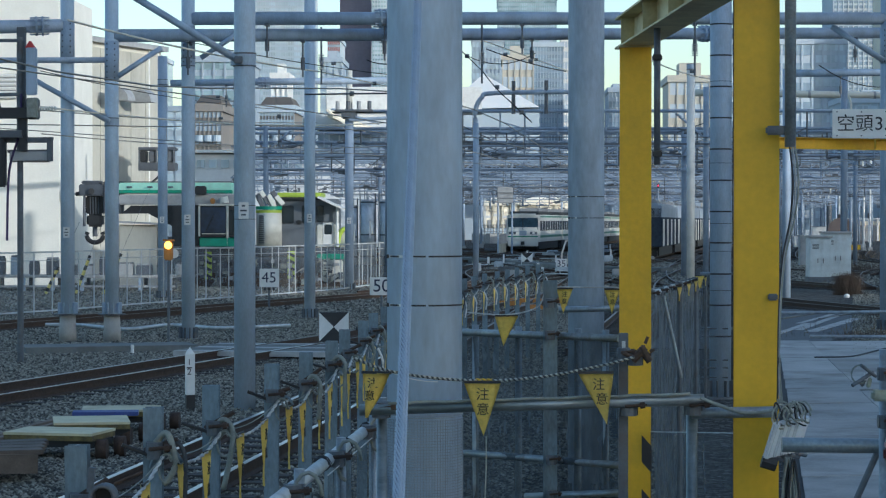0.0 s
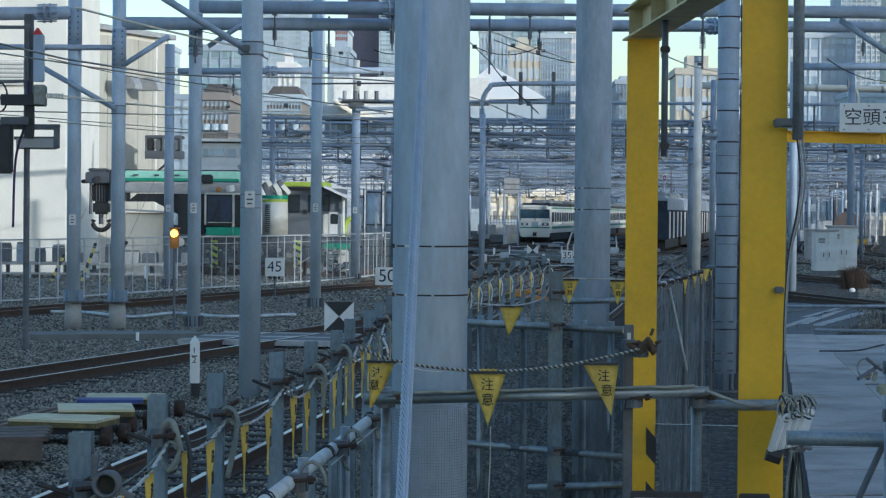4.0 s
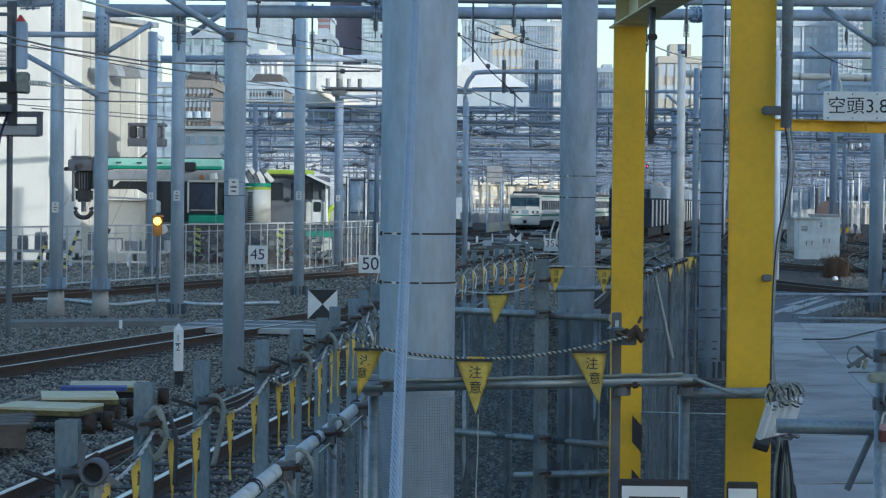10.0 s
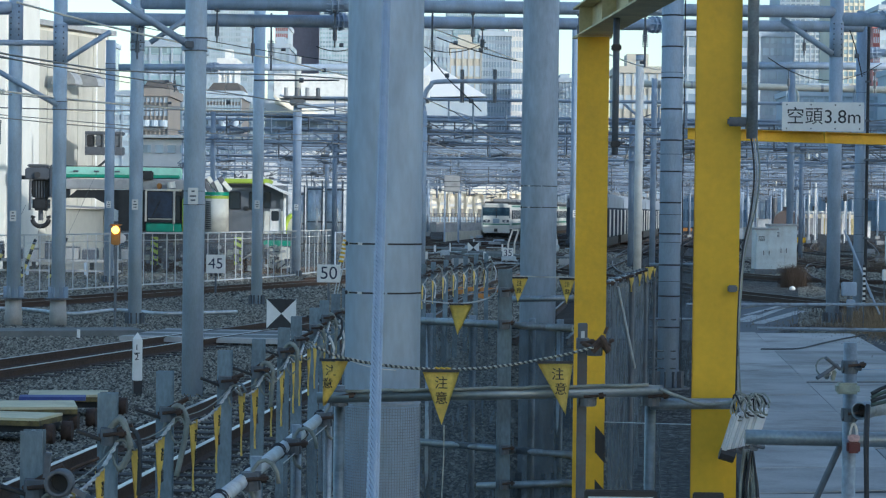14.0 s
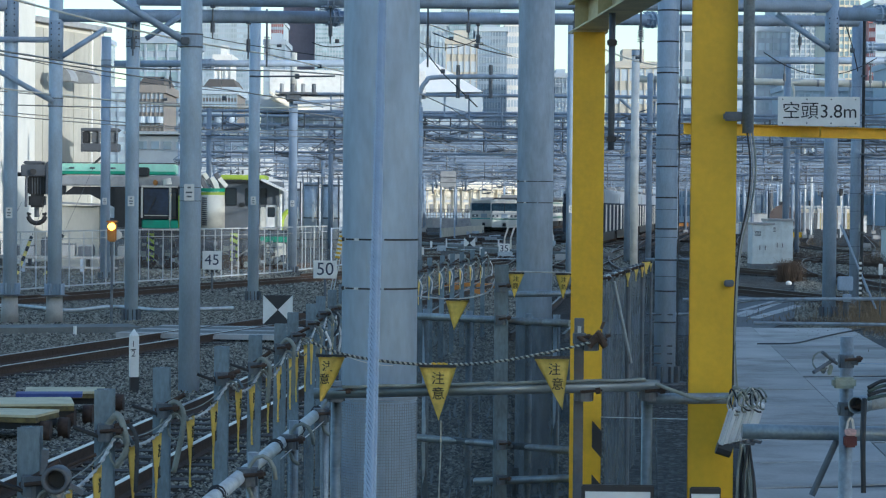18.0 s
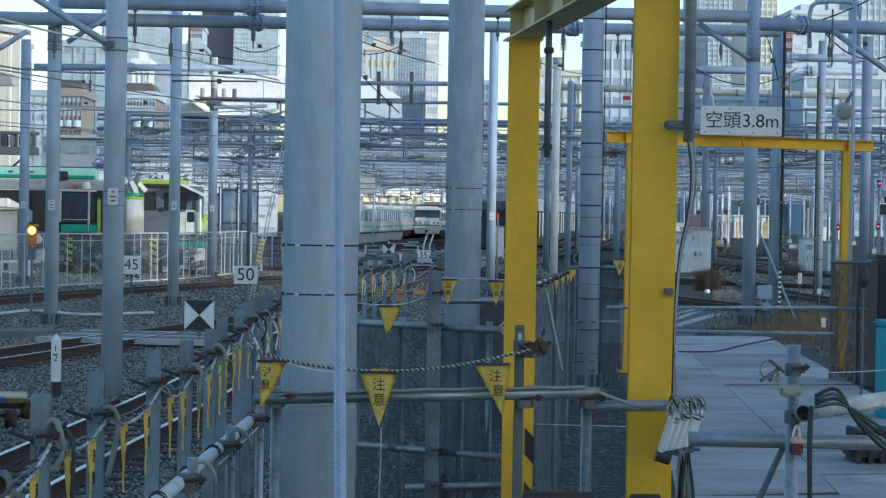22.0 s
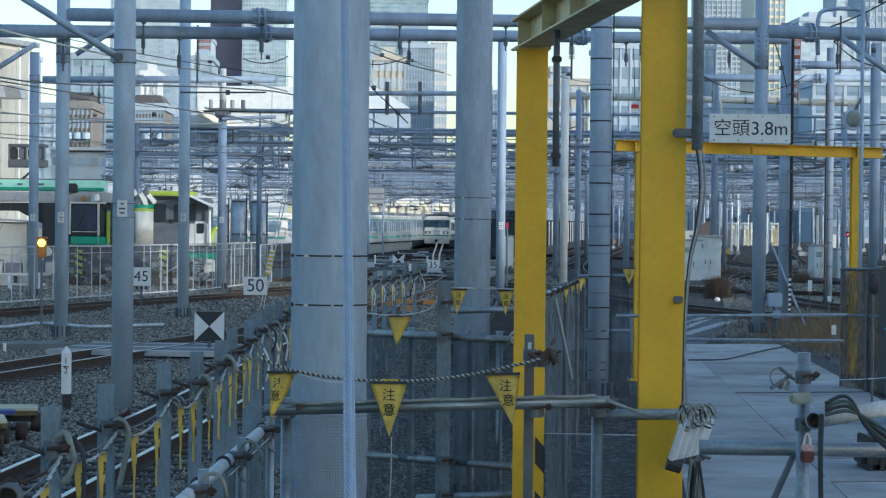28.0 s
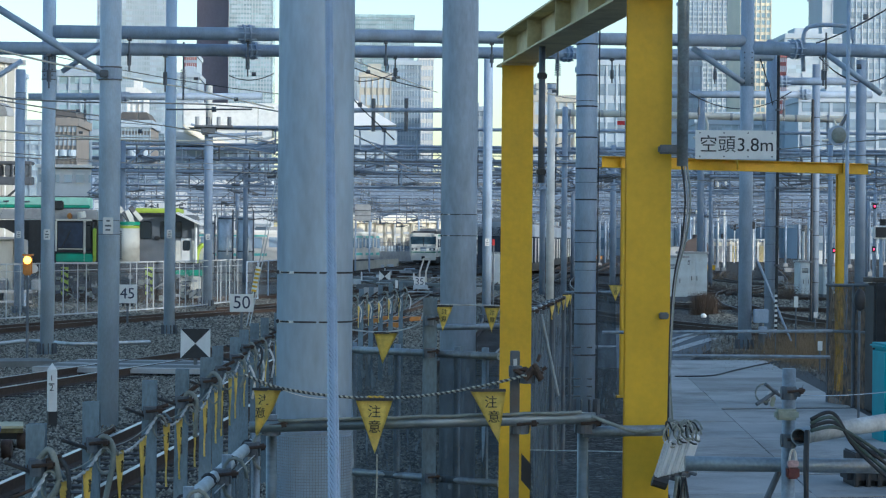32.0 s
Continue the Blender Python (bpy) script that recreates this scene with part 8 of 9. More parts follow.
for k in range(34):
    y = rng.uniform(112, 235)
    x = y * rng.uniform(-0.005, 0.065)
    t = thing("point_machine", (x, y, 0), "low grey point machine between the rails", "point machine", "point machines")
    part("case", made(box, (x, y, 0.18), (rng.uniform(0.5, 1.1), 0.5, 0.4), bevel=0.04), rng.choice((GREY_PAINT, STEEL_DARK, WALKWAY, TANK_BLUE)), t)
    part("drive_rod", made(tube, (x - 0.3, y, 0.2), (x - 1.9, y, 0.2), 0.03, 6), rng.choice((RUST, PALE_PIPE)), t)
    if k % 5 == 0:
        part("marker", made(box, (x + 0.3, y, 0.55), (0.1, 0.05, 0.5), bevel=0.01), WHITE, t)
# ---- dry weeds ----
WEED = mat("dry_grass", (0.27, 0.19, 0.11), 0.9, 0, 0.4, 3, 30, 0.0)
WEED2 = mat("brown_scrub", (0.095, 0.07, 0.052), 0.9, 0, 0.4, 3, 30, 0.0)


def weeds(name, cx, cy, w, d, n, h, m, label, rng):
    verts, faces = [], []
    lean = 0.35 if m is WEED else 0.2
    for _ in range(n):
        x, y = cx + rng.gauss(0, w), cy + rng.gauss(0, d)
        a, k = rng.uniform(0, 6.28), h * rng.uniform(0.3, 1.1)
        dx, dy = 0.0045 * math.cos(a), 0.0045 * math.sin(a)
        lx, ly = rng.gauss(0, lean) * k, rng.gauss(0, lean) * k
        i = len(verts)
        verts += [(x - dx, y - dy, 0), (x + dx, y + dy, 0), (x + lx * 0.5 + dx * 0.7, y + ly * 0.5 + dy * 0.7, k * 0.6), (x + lx * 0.5 - dx * 0.7, y + ly * 0.5 - dy * 0.7, k * 0.6), (x + lx, y + ly, k)]
        faces += [(i, i + 1, i + 2, i + 3), (i + 3, i + 2, i + 4)]
    me = bpy.data.meshes.new(name)
    me.from_pydata(verts, [], faces)
    me.materials.append(m)
    tagged(new(name, me), label, "weeds", kind="stuff")


rng = random.Random(12)
for px, w, d, n, h, m in (((11.2, 58.4, 0), 0.5, 1.0, 2600, 0.5, WEED), ((9.4, 56.8, 0), 0.9, 0.7, 900, 0.16, WEED2), ((10.1, 50.5, 0), 0.4, 2.2, 700, 0.16, WEED2), ((22.6, 118.0, 0), 0.6, 1.5, 900, 0.9, WEED), ((20.6, 112, 0), 0.35, 1.0, 700, 0.8, WEED2), ((11.303, 61.651, 0.000), 1.0, 1.8, 800, 0.4, WEED2), ((10.144, 58.414, 0.000), 1.3, 1.6, 500, 0.2, WEED), ((12.330, 63.489, 0.000), 0.7, 1.4, 900, 0.6, WEED), ((13.18, 89.11, 0.000), 0.2, 0.2, 4200, 0.85, WEED2), ((19.6, 128.0, 0.000), 0.7, 2.0, 900, 0.7, WEED2), ((10.5, 52.4, 0.000), 0.5, 1.5, 2600, 0.2, WEED), ((10.8, 55.2, 0.000), 0.6, 1.2, 3600, 0.34, WEED), ((10.4, 46.0, 0.000), 0.5, 2.0, 1800, 0.16, WEED2), ((30.047, 155.013, 0.000), 0.7, 1.5, 900, 1.2, WEED), ((35.109, 174.565, 0.000), 0.7, 1.5, 900, 1.2, WEED), ((25.705, 169.318, 0.000), 1.5, 1.5, 700, 0.7, WEED)):
    weeds("dry_weeds", px[0], px[1], w, d, n, h, m, "dry brown weeds growing in the ballast", rng)


# ---- footbridge far down the yard ----
fbz0, fbz1 = 8.662, 10.389
bridge = thing("footbridge", (30, 330, 0), "long dark steel truss footbridge over the yard", "bridge")
part("deck", made(box, (28, 330, fbz0), (110, 3, 0.5)), STEEL_DARK, bridge)
part("top_chord", made(box, (28, 328.5, fbz1), (110, 0.3, 0.35)), STEEL_DARK, bridge)
part("side_panel", made(box, (28, 331.4, (fbz0 + fbz1) / 2), (110, 0.1, fbz1 - fbz0)), GLASS_DARK, bridge)
for k in range(36):
    x = -27 + 110 * k / 36
    part("diagonal", made(bar, (x, 328.5, fbz0 if k % 2 else fbz1), (x + 110 / 36, 328.5, fbz1 if k % 2 else fbz0), 0.2, 0.25), STEEL_DARK, bridge)
for k in range(7):
    part("pier", made(tube, (-22 + 17 * k, 330, 0), (-22 + 17 * k, 330, fbz0), 0.4, 10), STEEL_DARK, bridge)
rng = random.Random(33)
for i, (y, z) in enumerate(((196, 6.4), (214, 6.6), (232, 6.5), (252, 6.7), (275, 6.4), (298, 6.8), (322, 6.6), (352, 7.0), (392, 6.8), (440, 7.2))):
    lattice_gantry(y, -0.07 * y, 0.28 * y, z, 22, rng, 0.8)

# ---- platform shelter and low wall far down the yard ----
# LIT_CREAM is lightened so that its colour carries strong sun
LIT_CREAM = mat("sunlit_cream_plaster", (0.88, 0.82, 0.68), 0.8, 0, 0.08, 0.6, 10, 0.05, dirt=(0.68, 0.6, 0.46), dirt_amount=0.2)
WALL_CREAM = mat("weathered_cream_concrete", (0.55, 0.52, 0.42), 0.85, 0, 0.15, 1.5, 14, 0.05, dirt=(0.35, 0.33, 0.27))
STONE_SHADE = mat("grey_brown_panel", (0.42, 0.38, 0.32), 0.8)
pf = thing("platform_shelter", (3, 300, 0), "cream platform shelter with many columns far down the yard", "shelter")
pl_, pr_ = (-2.001, 295.163, 5.641), (12.250, 300.163, 5.870)
part("roof", made(bar, Vector(pl_), Vector(pr_), 7, 0.5), WHITE, pf)
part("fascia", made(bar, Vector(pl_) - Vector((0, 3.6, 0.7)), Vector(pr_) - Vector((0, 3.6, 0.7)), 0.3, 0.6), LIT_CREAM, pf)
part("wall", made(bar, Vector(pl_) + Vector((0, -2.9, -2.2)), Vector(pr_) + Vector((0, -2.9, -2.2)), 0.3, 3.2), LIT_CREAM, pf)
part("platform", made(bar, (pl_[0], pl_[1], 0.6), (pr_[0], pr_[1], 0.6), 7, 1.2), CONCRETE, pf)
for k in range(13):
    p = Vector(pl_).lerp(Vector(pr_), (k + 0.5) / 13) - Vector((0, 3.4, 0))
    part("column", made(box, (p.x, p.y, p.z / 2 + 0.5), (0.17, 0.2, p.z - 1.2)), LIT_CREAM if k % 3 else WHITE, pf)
    part("window", made(box, (p.x + 0.5, p.y + 0.36, 2.4), (0.42, 0.1, 1.0)), STONE_SHADE if k % 2 else GREY_PAINT, pf)
    part("sign_board", made(box, (p.x + 0.3, p.y - 0.1, 3.3 + 0.2 * (k % 2)), (0.7, 0.08, 0.3)), WHITE, pf)
for z in (1.5, 1.9, 2.3):
    part("handrail", made(bar, (pl_[0], pl_[1] - 3.55, z), (pr_[0], pr_[1] - 3.55, z), 0.05, 0.05), STEEL_DARK, pf)
for k in range(40):
    q = Vector(pl_).lerp(Vector(pr_), (k + 0.5) / 40)
    part("baluster", made(box, (q.x, q.y - 3.55, 1.8), (0.07, 0.05, 1.1)), STEEL_DARK, pf)
part("canopy", made(bar, Vector(pl_).lerp(Vector(pr_), 0.25) + Vector((0, -3.8, 1.0)), Vector(pl_).lerp(Vector(pr_), 0.6) + Vector((0, -3.8, 1.0)), 1.2, 1.1), WHITE, pf, "white upper fascia board")
tank = thing("water_tank", (0.7, 190, 0), "pale box-shaped water tank on legs", "tank")
block("tank", (0.04, 190.1, 5.5), (1.32, 190.1, 4.2), 1.3, GREY_PAINT, tank, bevel=0.06)
for k in range(2):
    part("rib", made(box, (0.68, 190.06, 4.6 + 0.42 * k), (1.3, 0.06, 0.05)), STEEL_DARK, tank)
for k in range(4):
    part("leg", made(tube, (0.12 + (k % 2) * 1.12, 190.3 + (k // 2) * 0.9, 0), (0.12 + (k % 2) * 1.12, 190.3 + (k // 2) * 0.9, 4.22), 0.07, 8), STEEL, tank)
lw = thing("low_wall", (2.3, 218, 0), "low cream concrete wall between the far tracks", "wall")
wall_a, wall_b = Vector((0.25, 201.0, 0.42)), Vector((4.35, 234.0, 0.42))
for k in range(9):
    part("panel", made(bar, wall_a.lerp(wall_b, k / 9), wall_a.lerp(wall_b, (k + 0.97) / 9), 0.16, 0.84), WALL_CREAM, lw)


stand = thing("rail_stand", (4.066, 140.162, 0.904), "pale slanted steel stand beside the rails", "stand")
for a, b in (((3.866, 140.162, 0.835), (4.125, 140.162, 1.638)), ((4.233, 140.162, 0.839), (4.492, 140.162, 1.642)), ((4.125, 140.162, 1.605), (4.526, 140.162, 1.609))):
    part("bar", made(bar, a, b, 0.1, 0.1), CREAM, stand)
for px in ((3.866, 140.162, 0.835), (4.233, 140.162, 0.839)):
    part("leg", made(bar, (px[0], px[1], 0), px, 0.1, 0.1), CREAM, stand)
t = thing("relay_cabinet", (8.494, 145, 0), "white relay cabinet beside the parked train", "cabinet", "relay cabinets")
block("body", (8.216, 145.162, 1.915), (8.926, 145, 0), 0.8, WHITE, t)
block("roof", (8.140, 145.062, 2.019), (8.971, 145.062, 1.924), 1.0, GREY_PAINT, t)
# added block whose cream and yellow stand in for a sunlit patch
lit = thing("goods_shed", (52.916, 330, 0), "cream block added for a sunlit patch far down the yard", "building")
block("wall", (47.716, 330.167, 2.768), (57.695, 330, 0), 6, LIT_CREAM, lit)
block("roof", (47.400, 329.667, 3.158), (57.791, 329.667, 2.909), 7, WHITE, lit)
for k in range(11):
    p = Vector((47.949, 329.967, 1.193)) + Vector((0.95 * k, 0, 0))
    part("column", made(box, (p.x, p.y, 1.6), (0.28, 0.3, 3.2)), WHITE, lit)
    part("door", made(box, (p.x + 0.47, 329.9, 1.1), (0.55, 0.15, 2.2)), YELLOW_PALE if k % 4 == 1 else GREY_PAINT if k % 2 else STEEL_DARK, lit)


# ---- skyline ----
# tints are paled and blued: distance haze is put into these colours
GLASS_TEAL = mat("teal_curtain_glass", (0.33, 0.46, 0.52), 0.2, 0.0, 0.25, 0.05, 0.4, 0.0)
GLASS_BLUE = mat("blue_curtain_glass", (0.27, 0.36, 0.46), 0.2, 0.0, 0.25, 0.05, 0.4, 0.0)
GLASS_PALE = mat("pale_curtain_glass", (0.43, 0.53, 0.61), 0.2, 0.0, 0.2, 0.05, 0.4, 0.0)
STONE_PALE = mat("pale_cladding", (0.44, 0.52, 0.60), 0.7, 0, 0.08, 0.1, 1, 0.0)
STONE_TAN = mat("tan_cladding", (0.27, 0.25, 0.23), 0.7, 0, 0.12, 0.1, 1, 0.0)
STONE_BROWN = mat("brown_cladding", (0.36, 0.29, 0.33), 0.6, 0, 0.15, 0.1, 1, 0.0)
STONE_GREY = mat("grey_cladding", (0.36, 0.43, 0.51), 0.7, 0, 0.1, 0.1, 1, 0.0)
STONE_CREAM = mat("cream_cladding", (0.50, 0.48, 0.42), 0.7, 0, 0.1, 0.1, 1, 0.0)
# brighter copy of STONE_CREAM, with sunlight put into the colour
SUN_CREAM = mat("sunlit_cream_cladding", (0.72, 0.68, 0.56), 0.7, 0, 0.08, 0.1, 1, 0.0)
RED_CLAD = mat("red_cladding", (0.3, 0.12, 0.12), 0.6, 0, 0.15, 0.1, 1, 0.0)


def panes(m, w, h, low=0.55, high=1.3):
    """Varies the colour of each window pane, w by h metres, painting in more or less reflected sky."""
    n, l = m.node_tree.nodes, m.node_tree.links
    b = n["Principled BSDF"]
    col = b.inputs["Base Color"].links[0].from_socket
    tc = n.new("ShaderNodeTexCoord")
    snap = n.new("ShaderNodeVectorMath")
    snap.operation = "SNAP"
    snap.inputs[1].default_value = (w, 50, h)
    l.new(tc.outputs["Object"], snap.inputs[0])
    wn_ = n.new("ShaderNodeTexWhiteNoise")
    l.new(snap.outputs[0], wn_.inputs["Vector"])
    mr_ = n.new("ShaderNodeMapRange")
    mr_.inputs["To Min"].default_value, mr_.inputs["To Max"].default_value = low, high
    l.new(wn_.outputs["Value"], mr_.inputs["Value"])
    sc = n.new("ShaderNodeVectorMath")
    sc.operation = "SCALE"
    l.new(col, sc.inputs[0])
    l.new(mr_.outputs[0], sc.inputs["Scale"])
    l.new(sc.outputs[0], b.inputs["Base Color"])


for m, w, h in ((GLASS_TEAL, 2.6, 3.4), (GLASS_BLUE, 2.2, 3.2), (GLASS_PALE, 1.8, 3.3)):
    panes(m, w, h, 0.85 if m is GLASS_PALE else 0.75, 1.15)


def tower(a, b, depth, wall, glass, floors, piers, label, name="office_tower", pier_mat=None, cap=True):
    """A block from the upper corner a down to the ground: window bands storey by storey, and upright piers."""
    x0, x1, y, top = a[0], b[0], a[1], a[2]
    floors, piers = int(floors * 1.8), int(piers * 1.7)
    t = thing(name, ((x0 + x1) / 2, y, 0), label, "building", "skyline")
    w = x1 - x0
    part("wall", made(slab, (x0, y, top), (x1, y, 0), depth), wall, t)
    h = top / floors
    for k in range(floors):
        z0 = k * h + h * 0.32
        part("window_band", made(slab, (x0 + w * 0.02, y - 0.12, z0 + h * 0.6), (x1 - w * 0.02, y - 0.12, z0), 0.3), glass, t)
    for k in range(piers + 1):
        x = x0 + w * k / piers
        part("pier", made(slab, (x - w / piers * 0.1, y - 0.25, top - 0.5), (x + w / piers * 0.1, y - 0.25, 0), 0.5), pier_mat or wall, t)
    if cap:
        part("parapet", made(slab, (x0 - 0.3, y - 0.5, top + 0.6), (x1 + 0.3, y - 0.5, top - 0.4), depth + 1), pier_mat or wall, t)
        part("plant_room", made(slab, (x0 + w * 0.25, y + depth * 0.3, top + h * 0.8), (x0 + w * 0.7, y + depth * 0.3, top), depth * 0.4), wall, t)
    return t


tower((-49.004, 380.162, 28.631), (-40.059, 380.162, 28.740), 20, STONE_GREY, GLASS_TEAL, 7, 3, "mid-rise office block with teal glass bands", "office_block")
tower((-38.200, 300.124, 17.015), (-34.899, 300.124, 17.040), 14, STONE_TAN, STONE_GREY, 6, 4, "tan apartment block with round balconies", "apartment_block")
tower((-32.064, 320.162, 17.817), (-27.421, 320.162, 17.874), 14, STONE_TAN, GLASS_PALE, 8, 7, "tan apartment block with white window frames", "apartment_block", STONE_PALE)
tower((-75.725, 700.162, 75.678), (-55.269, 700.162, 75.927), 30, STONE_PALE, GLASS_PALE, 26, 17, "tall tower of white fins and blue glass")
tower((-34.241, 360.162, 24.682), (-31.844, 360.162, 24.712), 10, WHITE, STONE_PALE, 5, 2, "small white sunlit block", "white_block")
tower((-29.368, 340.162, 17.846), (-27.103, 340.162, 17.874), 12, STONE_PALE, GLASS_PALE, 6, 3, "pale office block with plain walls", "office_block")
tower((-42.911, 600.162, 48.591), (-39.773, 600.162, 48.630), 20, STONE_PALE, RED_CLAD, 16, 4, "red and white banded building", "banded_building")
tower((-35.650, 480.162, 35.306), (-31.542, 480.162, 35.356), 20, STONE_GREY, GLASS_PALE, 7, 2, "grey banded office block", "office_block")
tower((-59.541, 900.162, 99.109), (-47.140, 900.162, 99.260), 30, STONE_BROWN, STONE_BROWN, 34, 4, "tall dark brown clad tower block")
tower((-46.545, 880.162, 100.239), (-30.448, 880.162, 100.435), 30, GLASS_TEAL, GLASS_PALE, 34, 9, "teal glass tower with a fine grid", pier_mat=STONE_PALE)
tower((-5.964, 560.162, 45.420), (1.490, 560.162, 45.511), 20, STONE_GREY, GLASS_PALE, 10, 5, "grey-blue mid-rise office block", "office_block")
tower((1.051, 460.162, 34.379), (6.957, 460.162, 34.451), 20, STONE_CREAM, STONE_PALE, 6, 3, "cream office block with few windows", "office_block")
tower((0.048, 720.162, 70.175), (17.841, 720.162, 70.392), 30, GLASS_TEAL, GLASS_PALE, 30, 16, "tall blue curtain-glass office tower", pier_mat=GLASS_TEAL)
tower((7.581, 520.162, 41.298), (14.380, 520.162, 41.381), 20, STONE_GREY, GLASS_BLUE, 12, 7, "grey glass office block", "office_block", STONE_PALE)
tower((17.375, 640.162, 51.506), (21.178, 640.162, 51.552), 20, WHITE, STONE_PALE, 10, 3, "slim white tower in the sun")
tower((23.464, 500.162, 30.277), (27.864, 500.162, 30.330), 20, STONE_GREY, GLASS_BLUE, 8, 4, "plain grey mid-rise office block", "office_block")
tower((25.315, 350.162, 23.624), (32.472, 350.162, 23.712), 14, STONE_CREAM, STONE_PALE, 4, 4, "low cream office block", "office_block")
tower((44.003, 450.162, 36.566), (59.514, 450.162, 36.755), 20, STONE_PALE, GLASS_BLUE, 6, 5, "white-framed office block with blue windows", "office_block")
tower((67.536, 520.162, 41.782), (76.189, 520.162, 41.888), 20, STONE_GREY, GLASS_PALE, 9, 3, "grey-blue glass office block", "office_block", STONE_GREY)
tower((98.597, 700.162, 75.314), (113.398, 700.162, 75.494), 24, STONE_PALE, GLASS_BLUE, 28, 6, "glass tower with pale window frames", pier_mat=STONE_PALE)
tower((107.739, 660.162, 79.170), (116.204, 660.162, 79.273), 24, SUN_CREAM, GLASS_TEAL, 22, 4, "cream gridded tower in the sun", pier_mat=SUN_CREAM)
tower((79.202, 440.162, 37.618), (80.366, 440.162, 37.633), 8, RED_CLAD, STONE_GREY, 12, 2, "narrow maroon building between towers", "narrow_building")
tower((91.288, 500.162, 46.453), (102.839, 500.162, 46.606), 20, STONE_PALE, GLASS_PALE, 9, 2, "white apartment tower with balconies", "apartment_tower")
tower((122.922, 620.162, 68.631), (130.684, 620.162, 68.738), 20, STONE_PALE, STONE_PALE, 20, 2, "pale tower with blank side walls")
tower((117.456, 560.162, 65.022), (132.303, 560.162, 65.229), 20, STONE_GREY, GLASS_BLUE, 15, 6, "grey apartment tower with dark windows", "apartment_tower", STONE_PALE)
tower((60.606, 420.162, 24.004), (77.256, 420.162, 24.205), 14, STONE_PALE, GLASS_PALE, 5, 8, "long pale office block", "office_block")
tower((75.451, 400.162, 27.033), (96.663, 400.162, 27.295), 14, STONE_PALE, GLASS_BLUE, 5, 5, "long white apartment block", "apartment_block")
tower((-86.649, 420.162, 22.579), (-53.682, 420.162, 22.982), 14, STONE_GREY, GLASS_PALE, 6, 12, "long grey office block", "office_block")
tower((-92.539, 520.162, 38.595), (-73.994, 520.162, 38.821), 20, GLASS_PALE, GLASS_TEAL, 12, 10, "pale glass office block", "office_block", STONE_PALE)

ROOF_BROWN = mat("brown_roof_tiles", (0.13, 0.115, 0.10), 0.8, 0, 0.15, 0.5, 6, 0.0)
for x0, x1, y, top in ((-38.2, -34.9, 300, 17.0), (-32.06, -27.42, 320, 17.8)):
    t = thing("mansard_roof", ((x0 + x1) / 2, y + 7, top + 0.6), "dark brown mansard roof on the tan apartment block", "roof", "mansard roofs")
    bm = bmesh.new()
    bmesh.ops.create_cone(bm, cap_ends=True, segments=4, radius1=0.707, radius2=0.5, depth=1.0, matrix=Matrix.Translation(((x0 + x1) / 2, y + 7, top + 1.2)) @ Matrix.Diagonal((x1 - x0, 13.0, 1.2, 1)) @ pose(0, 0, 0, 0, 0, 45))
    part("slope", bm, ROOF_BROWN, t)
    for k in range(3):
        x = x0 + (x1 - x0) * (k + 0.5) / 3
        part("balcony", made(tube, (x, y - 0.4, top - 4.2), (x, y - 0.4, top - 3.4), 0.55, 12), STONE_PALE, t)
HALL_WHITE = mat("white_cladding", (0.72, 0.74, 0.76), 0.7, 0, 0.08, 0.2, 2, 0.0, dirt=(0.5, 0.5, 0.5), dirt_amount=0.2)
yard_hall = thing("yard_hall", (-28.900, 275, 0), "long low pale hall behind the depot", "building")
block("wall", (-36.485, 275.124, 10.502), (-15.766, 275, 0), 10, HALL_WHITE, yard_hall)
block("roof", (-36.553, 274.124, 10.996), (-15.404, 274.124, 10.643), 12, WHITE, yard_hall)
for k in range(14):
    p = Vector((-35.793, 274.924, 9.388)) + Vector((1.42 * k, 0, 0))
    part("window", made(box, p, (0.9, 0.2, 0.9)), GLASS_PALE, yard_hall)
# white-roofed station hall and tent roof
hall = thing("station_hall", (-11.116, 250, 0), "long station hall with a white curved roof", "station")
block("roof", (-18.0, 250.162, 16.9), (-1.612, 250.162, 14.332), 9, WHITE, hall, "broad white roof fascia")
for k in range(14):
    u0, u1 = k / 14, (k + 1) / 14
    p0, p1 = (Vector((-17.6 + 12.5 * u, 247.6, 14.3 - 2.2 * math.sin(math.pi * u ** 0.8))) for u in (u0, u1))
    part("soffit", made(bar, p0, p1, 5.0, 0.22), LIT_CREAM, hall, "curved cream soffit")
bm = bmesh.new()
bar(bm, (-17.524, 248.162, 13.810), (-12.786, 248.162, 12.217), 5, 0.5)
part("canopy", bm, LIT_CREAM, hall)
block("glazing", (-18.987, 252.162, 12.297), (-10.082, 252.162, 9.530), 6, GLASS_BLUE, hall)
block("cornice", (-19.171, 251.162, 14.165), (-8.761, 251.162, 12.383), 7, HALL_WHITE, hall)
block("lower_wall", (-19.120, 251.162, 9.392), (-8.689, 251, 0), 7, HALL_WHITE, hall)
for k in range(9):
    p = Vector((-18.941, 251.962, 9.416)).lerp(Vector((-10.074, 251.962, 9.524)), k / 8)
    part("mullion", made(box, (p.x, p.y, p.z + 1.4), (0.16, 0.2, 2.9)), STONE_GREY, hall)
tent = thing("tent_roof_hall", (1.042, 352, 0), "white tent-like pyramid roof of a hall", "hall")
bm = bmesh.new()
p = [Vector((-7.979, 345.162, 18.990)), Vector((6.133, 345.162, 19.327)), Vector((6.133, 345.162, 19.327)) + Vector((0, 14, 0)), Vector((-7.979, 345.162, 18.990)) + Vector((0, 14, 0))]
apex = bm.verts.new(Vector((-2.009, 352.162, 24.579)))
ring_v = [bm.verts.new(v) for v in p]
